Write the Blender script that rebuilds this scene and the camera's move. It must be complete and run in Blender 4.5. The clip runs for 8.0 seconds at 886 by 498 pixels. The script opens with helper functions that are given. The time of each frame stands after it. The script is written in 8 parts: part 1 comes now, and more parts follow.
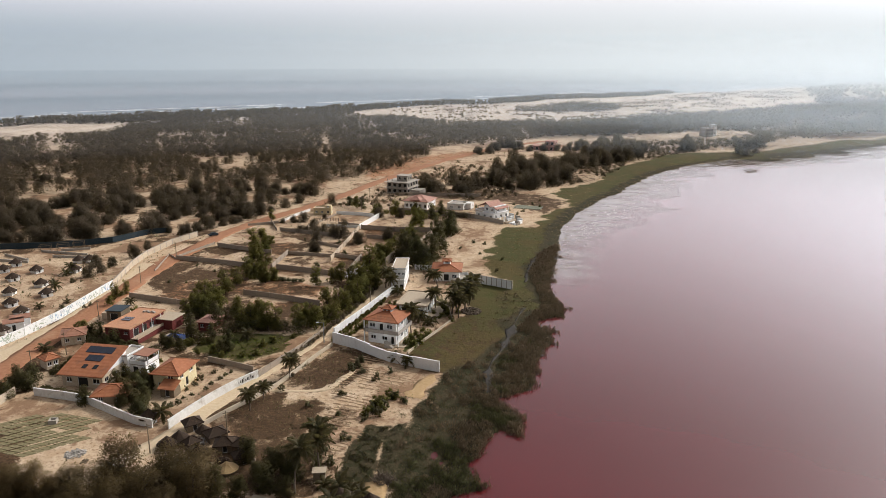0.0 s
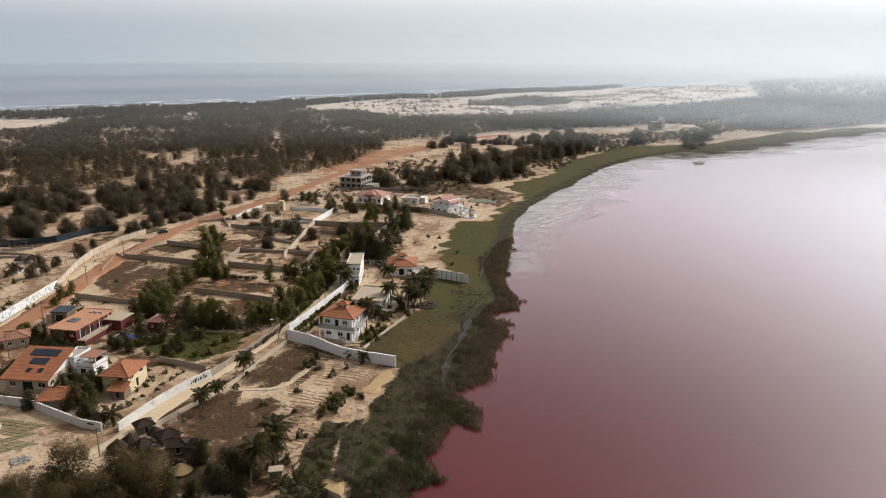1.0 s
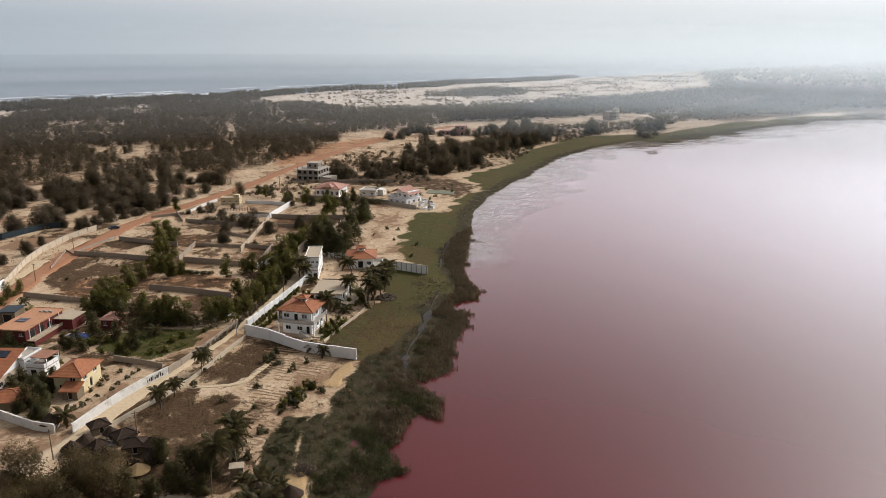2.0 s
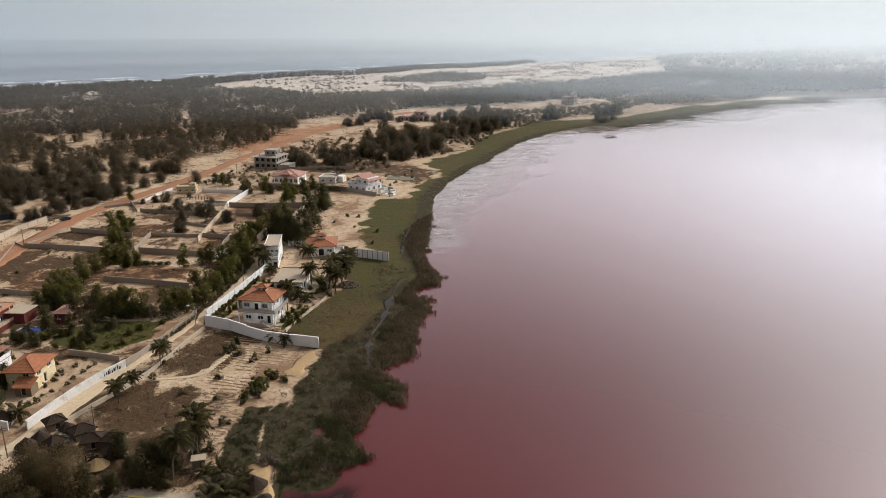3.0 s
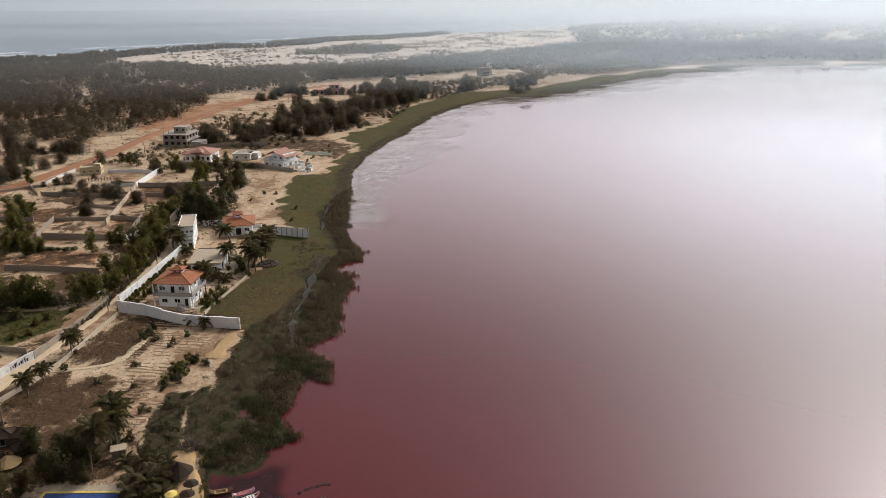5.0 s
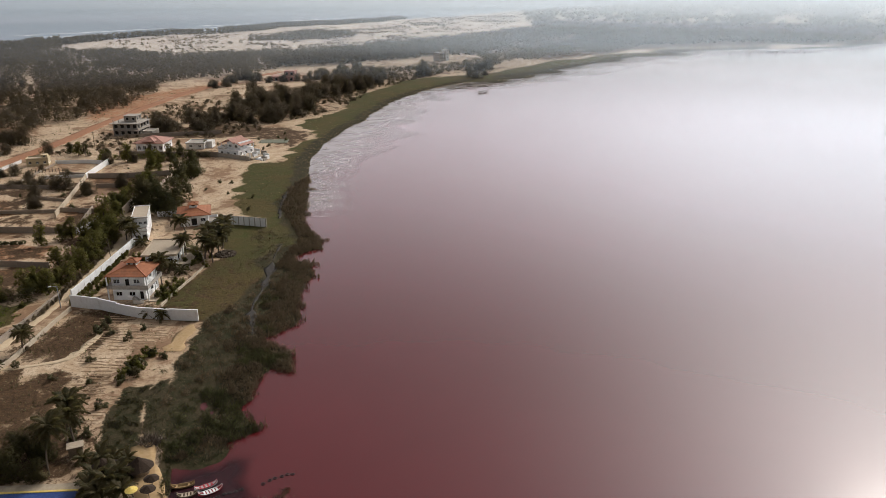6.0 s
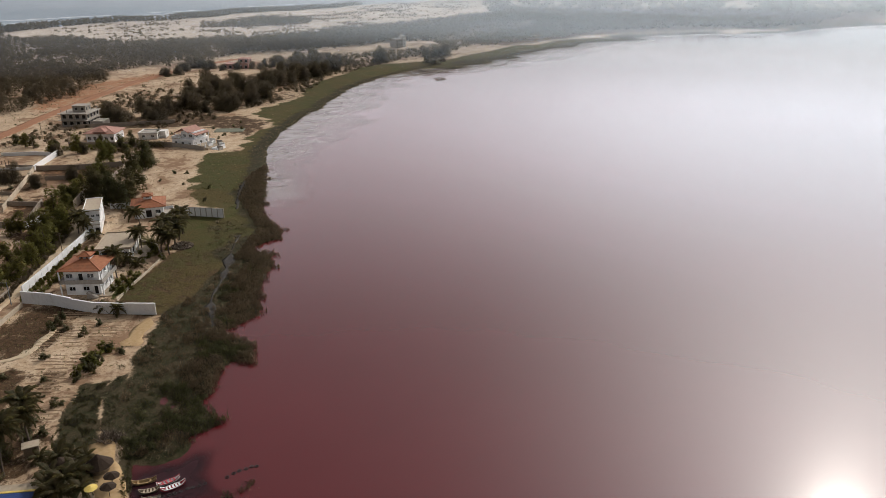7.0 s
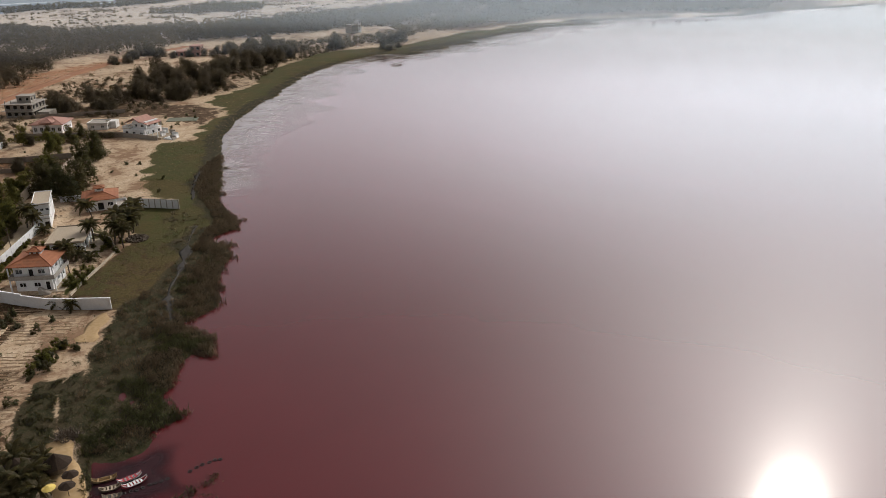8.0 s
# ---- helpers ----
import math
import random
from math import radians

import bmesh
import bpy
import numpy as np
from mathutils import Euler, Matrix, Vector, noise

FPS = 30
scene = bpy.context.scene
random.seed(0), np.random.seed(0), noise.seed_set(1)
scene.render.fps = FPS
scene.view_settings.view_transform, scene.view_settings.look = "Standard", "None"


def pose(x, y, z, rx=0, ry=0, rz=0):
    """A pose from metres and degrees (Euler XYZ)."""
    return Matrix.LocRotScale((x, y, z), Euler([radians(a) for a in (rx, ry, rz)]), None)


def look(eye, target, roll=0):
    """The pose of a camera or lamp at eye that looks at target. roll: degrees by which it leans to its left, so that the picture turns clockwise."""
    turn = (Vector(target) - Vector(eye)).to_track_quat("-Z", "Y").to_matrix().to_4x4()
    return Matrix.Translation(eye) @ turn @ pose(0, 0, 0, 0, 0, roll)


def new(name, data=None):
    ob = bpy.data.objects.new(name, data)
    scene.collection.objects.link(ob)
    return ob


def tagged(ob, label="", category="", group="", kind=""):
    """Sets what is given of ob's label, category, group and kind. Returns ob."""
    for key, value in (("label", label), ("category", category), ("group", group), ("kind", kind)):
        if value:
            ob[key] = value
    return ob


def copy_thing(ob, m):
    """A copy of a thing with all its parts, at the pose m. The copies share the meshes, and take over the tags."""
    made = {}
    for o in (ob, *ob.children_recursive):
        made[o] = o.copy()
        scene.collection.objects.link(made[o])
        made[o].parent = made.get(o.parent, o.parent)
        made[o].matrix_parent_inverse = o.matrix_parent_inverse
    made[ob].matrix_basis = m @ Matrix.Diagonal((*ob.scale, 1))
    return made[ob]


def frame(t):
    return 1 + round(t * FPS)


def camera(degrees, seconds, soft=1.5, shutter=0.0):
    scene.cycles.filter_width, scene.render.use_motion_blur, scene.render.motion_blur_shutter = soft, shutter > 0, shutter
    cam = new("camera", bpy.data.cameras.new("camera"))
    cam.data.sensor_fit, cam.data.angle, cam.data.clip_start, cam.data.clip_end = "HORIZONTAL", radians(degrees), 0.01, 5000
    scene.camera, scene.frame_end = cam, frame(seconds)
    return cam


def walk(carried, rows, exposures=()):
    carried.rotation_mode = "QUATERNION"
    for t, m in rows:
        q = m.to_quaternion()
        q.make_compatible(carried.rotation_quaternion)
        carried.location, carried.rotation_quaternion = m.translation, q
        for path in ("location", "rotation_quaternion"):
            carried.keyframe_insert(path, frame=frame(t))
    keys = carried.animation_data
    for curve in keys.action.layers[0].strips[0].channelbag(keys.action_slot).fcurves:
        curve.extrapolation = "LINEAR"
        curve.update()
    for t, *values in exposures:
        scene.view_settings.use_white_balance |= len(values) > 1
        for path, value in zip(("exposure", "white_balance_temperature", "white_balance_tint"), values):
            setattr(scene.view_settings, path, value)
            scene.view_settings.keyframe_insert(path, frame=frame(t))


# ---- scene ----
cam = camera(62.86, 8.0, soft=0.8)
H = 75.0  # height of the eye over the ground
PATH = [
    (0.0, pose(0, 0, H, 75.13, 0.00, -0.01)),
    (0.5, pose(0, 0, H, 74.78, -0.10, -2.09)),
    (1.0, pose(0, 0, H, 74.69, -0.16, -3.66)),
    (1.5, pose(0, 0, H, 74.44, -0.14, -5.37)),
    (3.0, pose(0, 0, H, 72.93, -0.14, -10.21)),
    (3.5, pose(0, 0, H, 72.37, -0.09, -11.93)),
    (4.0, pose(0, 0, H, 71.84, -0.06, -13.53)),
    (4.5, pose(0, 0, H, 71.36, -0.09, -15.08)),
    (6.0, pose(0, 0, H, 69.77, -0.12, -20.08)),
    (6.5, pose(0, 0, H, 69.27, -0.12, -21.66)),
    (7.0, pose(0, 0, H, 68.76, -0.15, -23.36)),
    (7.5, pose(0, 0, H, 68.26, -0.13, -24.96)),
    (8.0, pose(0, 0, H, 67.70, -0.12, -26.71)),
]
walk(cam, PATH, [(0.0, -0.88), (1.5, -0.96), (3.0, -1.03), (5.0, -1.08), (8.0, -1.32)])

# ---------------------------------------------------------------- light
SUN_AZ, SUN_EL = radians(58), radians(38.2)  # clockwise from +y, over the horizon
TO_SUN = Vector((math.sin(SUN_AZ) * math.cos(SUN_EL), math.cos(SUN_AZ) * math.cos(SUN_EL), math.sin(SUN_EL)))
world = bpy.data.worlds.new("sky")
scene.world = world
world.use_nodes = True
sky = world.node_tree.nodes.new("ShaderNodeTexSky")
sky.sky_type = "NISHITA"
sky.sun_disc = False
sky.sun_elevation, sky.sun_rotation = SUN_EL, SUN_AZ
sky.air_density, sky.dust_density, sky.ozone_density = 1.2, 8.0, 4.0
back = world.node_tree.nodes["Background"]
back.inputs["Strength"].default_value = 0.225
veil = world.node_tree.nodes.new("ShaderNodeHueSaturation")  # dusty air takes the colour out of the sky
veil.inputs["Saturation"].default_value = 0.12
world.node_tree.links.new(sky.outputs[0], veil.inputs["Color"])
world.node_tree.links.new(veil.outputs[0], back.inputs["Color"])
sun = new("sun", bpy.data.lights.new("sun", "SUN"))
sun.data.energy, sun.data.angle, sun.data.color = 3.4, radians(0.6), (1.0, 0.935, 0.84)
sun.matrix_world = look((0, 0, 0), -TO_SUN)


# ---------------------------------------------------------------- materials
def tree_of(name):
    m = bpy.data.materials.new(name)
    m.use_nodes = True
    t = m.node_tree
    return m, t, t.nodes["Principled BSDF"]


def node(t, kind, **values):
    n = t.nodes.new(kind)
    for k, v in values.items():
        n.inputs[k].default_value = v
    return n


def position(t):
    return t.nodes.new("ShaderNodeNewGeometry").outputs["Position"]


def local(t):
    return t.nodes.new("ShaderNodeTexCoord").outputs["Object"]


def noisy(t, where, scale, detail=4.0, rough=0.6, warp=0.0):
    n = node(t, "ShaderNodeTexNoise", Scale=scale, Detail=detail, Roughness=rough, Distortion=warp)
    t.links.new(where, n.inputs["Vector"])
    return n.outputs["Fac"]


def step(t, value, lo, hi, a=0.0, b=1.0):
    n = t.nodes.new("ShaderNodeMapRange")
    n.interpolation_type = "SMOOTHSTEP"
    t.links.new(value, n.inputs["Value"])
    for k, v in (("From Min", lo), ("From Max", hi), ("To Min", a), ("To Max", b)):
        n.inputs[k].default_value = v
    return n.outputs["Result"]


def mix(t, fac, a, b, blend="MIX"):
    n = t.nodes.new("ShaderNodeMix")
    n.data_type, n.blend_type = "RGBA", blend
    for slot, v in ((0, fac), (6, a), (7, b)):
        if isinstance(v, bpy.types.NodeSocket):
            t.links.new(v, n.inputs[slot])
        elif slot:
            n.inputs[slot].default_value = (*v, 1)
        else:
            n.inputs[slot].default_value = v
    return n.outputs[2]


def calc(t, op, a, b=None):
    n = t.nodes.new("ShaderNodeMath")
    n.operation = op
    for i, v in enumerate((a, b)):
        if isinstance(v, bpy.types.NodeSocket):
            t.links.new(v, n.inputs[i])
        elif v is not None:
            n.inputs[i].default_value = v
    return n.outputs[0]


def bump(t, height, strength, dist):
    n = node(t, "ShaderNodeBump", Strength=strength, Distance=dist)
    t.links.new(height, n.inputs["Height"])
    return n.outputs["Normal"]


def surf(name, a, b, stain=None, fine=3.0, coarse=0.35, rough=0.85, relief=0.02, stains=(0.55, 0.75), spec=0.3):
    """A worn surface: two base colours by a fine grain, a third in broad stains, with relief."""
    m, t, p = tree_of(name)
    w = position(t)
    g = noisy(t, w, fine, 6)
    c = mix(t, step(t, g, 0.3, 0.7), a, b)
    big = noisy(t, w, coarse, 5, 0.65, 0.4)
    if stain:
        c = mix(t, step(t, big, *stains), c, stain)
    t.links.new(c, p.inputs["Base Color"])
    p.inputs["Roughness"].default_value = rough
    p.inputs["Specular IOR Level"].default_value = spec
    if relief:
        t.links.new(bump(t, g, 0.6, relief), p.inputs["Normal"])
    return m


def leafy(name, dark, light, dry, gloss=0.65, rounded=True, through_light=0.45):
    """Foliage: each leaf clump takes its own tint, and so does each tree."""
    m, t, p = tree_of(name)
    isle = t.nodes.new("ShaderNodeNewGeometry").outputs["Random Per Island"]
    c = mix(t, step(t, isle, 0.0, 0.85), dark, light)
    own = t.nodes.new("ShaderNodeObjectInfo").outputs["Random"]
    c = mix(t, calc(t, "MULTIPLY", own, 0.55), c, dry)
    c = mix(t, step(t, isle, 0.93, 0.97), c, dry)
    c = mix(t, step(t, noisy(t, position(t), 0.16, 2), 0.35, 0.65, 0.0, 0.4), c, mix(t, 0.45, dark, (0.0, 0.0, 0.0)))
    t.links.new(c, p.inputs["Base Color"])
    p.inputs["Roughness"].default_value = gloss
    p.inputs["Specular IOR Level"].default_value = 0.25
    thin = t.nodes.new("ShaderNodeBsdfTranslucent")
    t.links.new(mix(t, 0.4, c, (0.3, 0.25, 0.09)), thin.inputs[0])
    if rounded:  # clumps of leaves shade as the rounded mass that they form
        out = t.nodes.new("ShaderNodeAttribute")
        out.attribute_name = "facing"
        turn = t.nodes.new("ShaderNodeVectorTransform")
        turn.vector_type, turn.convert_from, turn.convert_to = "NORMAL", "OBJECT", "WORLD"
        t.links.new(out.outputs["Vector"], turn.inputs[0])
        t.links.new(turn.outputs[0], p.inputs["Normal"])
        t.links.new(turn.outputs[0], thin.inputs["Normal"])
    both = t.nodes.new("ShaderNodeMixShader")
    both.inputs[0].default_value = through_light
    t.links.new(p.outputs[0], both.inputs[1])
    t.links.new(thin.outputs[0], both.inputs[2])
    t.links.new(both.outputs[0], t.nodes["Material Output"].inputs[0])
    return m


WHITE = surf("white_paint", (0.8, 0.79, 0.78), (0.86, 0.855, 0.85), (0.68, 0.65, 0.62), 2.0, 0.5, 0.75)
CREAM = surf("cream_paint", (0.66, 0.55, 0.33), (0.74, 0.63, 0.4), (0.55, 0.45, 0.28), 2.0, 0.5, 0.8)
LODGE = surf("pale_cream_render", (0.52, 0.42, 0.26), (0.6, 0.49, 0.31), (0.42, 0.33, 0.21), 2.0, 0.5, 0.85)
OLD_WHITE = surf("weathered_whitewash", (0.66, 0.64, 0.61), (0.76, 0.745, 0.72), (0.44, 0.39, 0.33), 1.6, 0.45, 0.85, stains=(0.5, 0.72))
MAROON = surf("maroon_paint", (0.12, 0.025, 0.022), (0.17, 0.04, 0.035), (0.09, 0.02, 0.02), 2.0, 0.4, 0.8)
BLOCK = surf("cement_block", (0.29, 0.235, 0.185), (0.37, 0.305, 0.245), (0.44, 0.36, 0.28), 3.0, 0.3, 0.92)
CONCRETE = surf("bare_concrete", (0.33, 0.295, 0.255), (0.42, 0.375, 0.325), (0.24, 0.21, 0.175), 2.5, 0.4, 0.9)
TANWALL = surf("sand_render", (0.48, 0.39, 0.29), (0.56, 0.47, 0.36), (0.36, 0.29, 0.21), 2.5, 0.4, 0.9)
TERRACE = surf("terracotta_screed", (0.42, 0.2, 0.11), (0.5, 0.26, 0.15), (0.33, 0.17, 0.1), 2.0, 0.4, 0.8)
BEIGE = surf("beige_screed", (0.4, 0.32, 0.235), (0.47, 0.385, 0.29), (0.32, 0.25, 0.18), 2.0, 0.35, 0.85)
WOOD = surf("grey_wood", (0.16, 0.12, 0.08), (0.24, 0.18, 0.12), (0.1, 0.08, 0.06), 6.0, 1.0, 0.8)
BARK = surf("bark", (0.1, 0.075, 0.055), (0.17, 0.13, 0.1), None, 8.0, 1.0, 0.95)
THATCH = surf("weathered_thatch", (0.024, 0.015, 0.01), (0.055, 0.034, 0.022), (0.1, 0.062, 0.038), 9.0, 0.9, 0.95, 0.06)
STRAW = surf("tan_straw", (0.3, 0.2, 0.1), (0.42, 0.29, 0.15), (0.24, 0.16, 0.09), 9.0, 0.9, 0.95, 0.06)
FENCE_BLUE = surf("blue_sheet", (0.016, 0.028, 0.038), (0.026, 0.044, 0.056), (0.04, 0.045, 0.045), 2.0, 0.3, 0.6)
RUBBLE = surf("rubble", (0.3, 0.27, 0.24), (0.5, 0.47, 0.43), (0.16, 0.13, 0.12), 5.0, 1.5, 0.95, 0.05)
METAL = surf("grey_metal", (0.28, 0.28, 0.28), (0.35, 0.35, 0.34), (0.2, 0.17, 0.14), 4.0, 1.0, 0.55)
DARK = surf("dark_interior", (0.02, 0.018, 0.016), (0.03, 0.027, 0.024), None, 2.0, 1.0, 0.9, 0)
RED_PAINT = surf("red_paint", (0.38, 0.05, 0.06), (0.45, 0.08, 0.09), (0.5, 0.3, 0.28), 3.0, 1.2, 0.6)
BLUE_PAINT = surf("blue_paint", (0.03, 0.06, 0.2), (0.05, 0.09, 0.26), None, 3.0, 1.2, 0.6)
YELLOW = surf("yellow_cloth", (0.7, 0.5, 0.1), (0.78, 0.6, 0.2), None, 3.0, 1.2, 0.8)
RUBBER = surf("tyre_rubber", (0.02, 0.02, 0.02), (0.04, 0.038, 0.036), (0.12, 0.11, 0.1), 6.0, 2.0, 0.8)
BED_SOIL = surf("bed_soil", (0.15, 0.13, 0.065), (0.24, 0.2, 0.11), (0.12, 0.12, 0.045), 2.0, 0.6, 0.95)
WEED = surf("dark_weed", (0.115, 0.09, 0.07), (0.18, 0.145, 0.115), None, 2.0, 0.6, 0.95)
CASUARINA = leafy("casuarina_needles", (0.128, 0.102, 0.07), (0.19, 0.15, 0.1), (0.235, 0.168, 0.116), through_light=0.58)
BROADLEAF = leafy("broad_leaves", (0.115, 0.125, 0.024), (0.345, 0.335, 0.07), (0.253, 0.207, 0.057), through_light=0.6)
DARKLEAF = leafy("dark_leaves", (0.045, 0.05, 0.017), (0.132, 0.132, 0.041), (0.18, 0.13, 0.053))
NEARLEAF = leafy("brown_olive_leaves", (0.082, 0.061, 0.023), (0.205, 0.148, 0.056), (0.24, 0.152, 0.068))
FROND = leafy("palm_fronds", (0.026, 0.029, 0.011), (0.08, 0.075, 0.03), (0.13, 0.092, 0.042), 0.7, False)
SHRUB = leafy("dry_shrubs", (0.075, 0.081, 0.037), (0.163, 0.163, 0.069), (0.250, 0.200, 0.112))
REED_GREEN = leafy("green_reeds", (0.068, 0.08, 0.026), (0.175, 0.195, 0.065), (0.21, 0.175, 0.085), through_light=0.6)
LAWN = leafy("watered_lawn", (0.17, 0.25, 0.024), (0.34, 0.43, 0.055), (0.3, 0.33, 0.07), through_light=0.65)
REED_BROWN = leafy("brown_reeds", (0.18, 0.122, 0.072), (0.4, 0.285, 0.175), (0.44, 0.32, 0.21), through_light=0.6)
CANE = leafy("dry_cane", (0.2, 0.15, 0.09), (0.34, 0.27, 0.18), (0.28, 0.2, 0.12))


def roof_tiles(name, a, b, c):
    """Clay tiles: rows of rounded tiles, each row shaded by its own relief."""
    m, t, p = tree_of(name)
    w = local(t)
    rows = node(t, "ShaderNodeTexWave", Scale=0.9, Distortion=0.6, Detail=1.0)
    rows.bands_direction = "Z"
    t.links.new(w, rows.inputs["Vector"])
    cells = node(t, "ShaderNodeTexVoronoi", Scale=2.4)
    t.links.new(w, cells.inputs["Vector"])
    col = mix(t, step(t, noisy(t, w, 1.1, 6), 0.35, 0.65), a, b)
    col = mix(t, step(t, noisy(t, w, 0.35, 4), 0.52, 0.72), col, c)
    col = mix(t, 0.3, col, mix(t, step(t, cells.outputs["Distance"], 0.0, 0.5), (0.62, 0.6, 0.58), (0.42, 0.4, 0.4)), "OVERLAY")
    t.links.new(col, p.inputs["Base Color"])
    p.inputs["Roughness"].default_value = 0.8
    t.links.new(bump(t, rows.outputs["Fac"], 0.7, 0.05), p.inputs["Normal"])
    return m


TILES = roof_tiles("clay_tiles", (0.3, 0.1, 0.04), (0.36, 0.135, 0.058), (0.23, 0.09, 0.045))
TILES_OLD = roof_tiles("old_clay_tiles", (0.28, 0.125, 0.075), (0.33, 0.16, 0.1), (0.22, 0.12, 0.085))
TILES_PINK = roof_tiles("pink_tiles", (0.4, 0.2, 0.15), (0.46, 0.25, 0.19), (0.33, 0.2, 0.16))

GLASS, _t, _p = tree_of("window_glass")
_p.inputs["Base Color"].default_value = (0.012, 0.014, 0.016, 1)
_p.inputs["Roughness"].default_value = 0.08
SOLAR, _t, _p = tree_of("solar_cells")
_p.inputs["Base Color"].default_value = (0.02, 0.024, 0.04, 1)
_p.inputs["Roughness"].default_value = 0.18

MURAL, _t, _p = tree_of("painted_mural")
_w = position(_t)
_v = node(_t, "ShaderNodeTexVoronoi", Scale=0.42, Randomness=1.0)
_t.links.new(_w, _v.inputs["Vector"])
_tint = mix(_t, step(_t, noisy(_t, _w, 0.05, 2), 0.42, 0.58), (0.2, 0.34, 0.52), (0.38, 0.42, 0.3))
_c = mix(_t, step(_t, noisy(_t, _w, 0.6, 3, 0.7, 1.5), 0.52, 0.6), (0.78, 0.78, 0.77), _tint)
_c = mix(_t, step(_t, noisy(_t, _w, 0.9, 3, 0.7, 2.0), 0.62, 0.66), _c, (0.1, 0.09, 0.12))
_t.links.new(_c, _p.inputs["Base Color"])
_p.inputs["Roughness"].default_value = 0.8

# lake: red brine, smooth, with faint wind patches
LAKE, _t, _p = tree_of("red_brine")
_w = position(_t)
_c = mix(_t, step(_t, noisy(_t, _w, 0.012, 4), 0.35, 0.7), (0.089, 0.0078, 0.0098), (0.103, 0.0094, 0.012))
_t.links.new(_c, _p.inputs["Base Color"])
_p.inputs["IOR"].default_value = 1.38
_p.inputs["Coat Weight"].default_value = 0.3
_p.inputs["Coat Roughness"].default_value = 0.25
_p.inputs["Coat IOR"].default_value = 1.33
_r = step(_t, noisy(_t, _w, 0.02, 5, 0.6, 0.8), 0.35, 0.65, 0.09, 0.105)
_t.links.new(_r, _p.inputs["Roughness"])
_t.links.new(bump(_t, noisy(_t, _w, 1.6, 3), 0.03, 0.05), _p.inputs["Normal"])

# sea: grey-blue, ruffled, with breakers near the beach
SEA, _t, _p = tree_of("sea_water")
_w = position(_t)
_c = mix(_t, step(_t, noisy(_t, _w, 0.01, 5), 0.35, 0.7), (0.06, 0.112, 0.15), (0.08, 0.14, 0.18))
_t.links.new(_c, _p.inputs["Base Color"])
_p.inputs["Roughness"].default_value = 0.35
_t.links.new(bump(_t, noisy(_t, _w, 0.12, 6), 0.7, 1.2), _p.inputs["Normal"])
FOAM = surf("sea_foam", (0.7, 0.72, 0.73), (0.8, 0.81, 0.82), None, 0.4, 0.1, 0.8, 0)
BRINE_FOAM = surf("salt_foam", (0.34, 0.3, 0.3), (0.46, 0.42, 0.42), (0.24, 0.19, 0.19), 0.8, 0.2, 0.8, 0)

LATERITE = surf("laterite", (0.29, 0.13, 0.065), (0.37, 0.18, 0.1), (0.44, 0.28, 0.18), 1.2, 0.06, 0.95, 0.04)
SANDTRACK = surf("packed_sand", (0.5, 0.38, 0.25), (0.58, 0.46, 0.32), (0.44, 0.29, 0.17), 1.4, 0.09, 0.95, 0.04)

# ground: sand, dry scrub, turf, red earth and marsh, by where each grows
GROUND, _t, _p = tree_of("ground")
_w = position(_t)
_split = _t.nodes.new("ShaderNodeSeparateColor")
_at = _t.nodes.new("ShaderNodeAttribute")
_at.attribute_name = "cover"
_t.links.new(_at.outputs["Color"], _split.inputs[0])
_fine, _mid, _big = noisy(_t, _w, 1.3, 8, 0.72), noisy(_t, _w, 0.28, 8, 0.68, 0.6), noisy(_t, _w, 0.045, 6, 0.6, 0.5)
_c = mix(_t, step(_t, _mid, 0.3, 0.7), (0.43, 0.3, 0.19), (0.62, 0.485, 0.345))
_c = mix(_t, step(_t, calc(_t, "ADD", calc(_t, "MULTIPLY", _big, 0.6), calc(_t, "MULTIPLY", _mid, 0.4)), 0.49, 0.57, 0, 0.85), _c, (0.21, 0.115, 0.065))
_c = mix(_t, step(_t, _fine, 0.5, 0.66, 0, 0.85), _c, (0.24, 0.145, 0.085))
_len = _t.nodes.new("ShaderNodeVectorMath")  # whiter sand with growing distance from the origin
_len.operation = "LENGTH"
_t.links.new(_w, _len.inputs[0])
_c = mix(_t, step(_t, _len.outputs["Value"], 480, 1000, 0.0, 0.8), _c, mix(_t, step(_t, _mid, 0.3, 0.7), (0.48, 0.4, 0.33), (0.66, 0.59, 0.52)))
_scrub = mix(_t, step(_t, _fine, 0.35, 0.65), (0.042, 0.026, 0.014), (0.118, 0.07, 0.038))
_turf = mix(_t, step(_t, _mid, 0.3, 0.6), mix(_t, step(_t, _fine, 0.35, 0.65), (0.037, 0.046, 0.010), (0.064, 0.074, 0.018)), (0.075, 0.064, 0.024))
_turf = mix(_t, step(_t, _big, 0.42, 0.62, 0, 0.75), _turf, mix(_t, step(_t, _fine, 0.35, 0.65), (0.06, 0.044, 0.015), (0.12, 0.085, 0.034)))
_earth = mix(_t, step(_t, _mid, 0.35, 0.65), (0.3, 0.135, 0.065), (0.4, 0.21, 0.12))
_blade = noisy(_t, _w, 3.2, 6, 0.75)
_marsh = mix(_t, step(_t, calc(_t, "ADD", calc(_t, "MULTIPLY", _fine, 0.6), calc(_t, "MULTIPLY", _mid, 0.4)), 0.42, 0.58), (0.022, 0.024, 0.009), (0.066, 0.049, 0.028))
_marsh = mix(_t, step(_t, _blade, 0.52, 0.66, 0, 0.6), _marsh, (0.08, 0.07, 0.032))


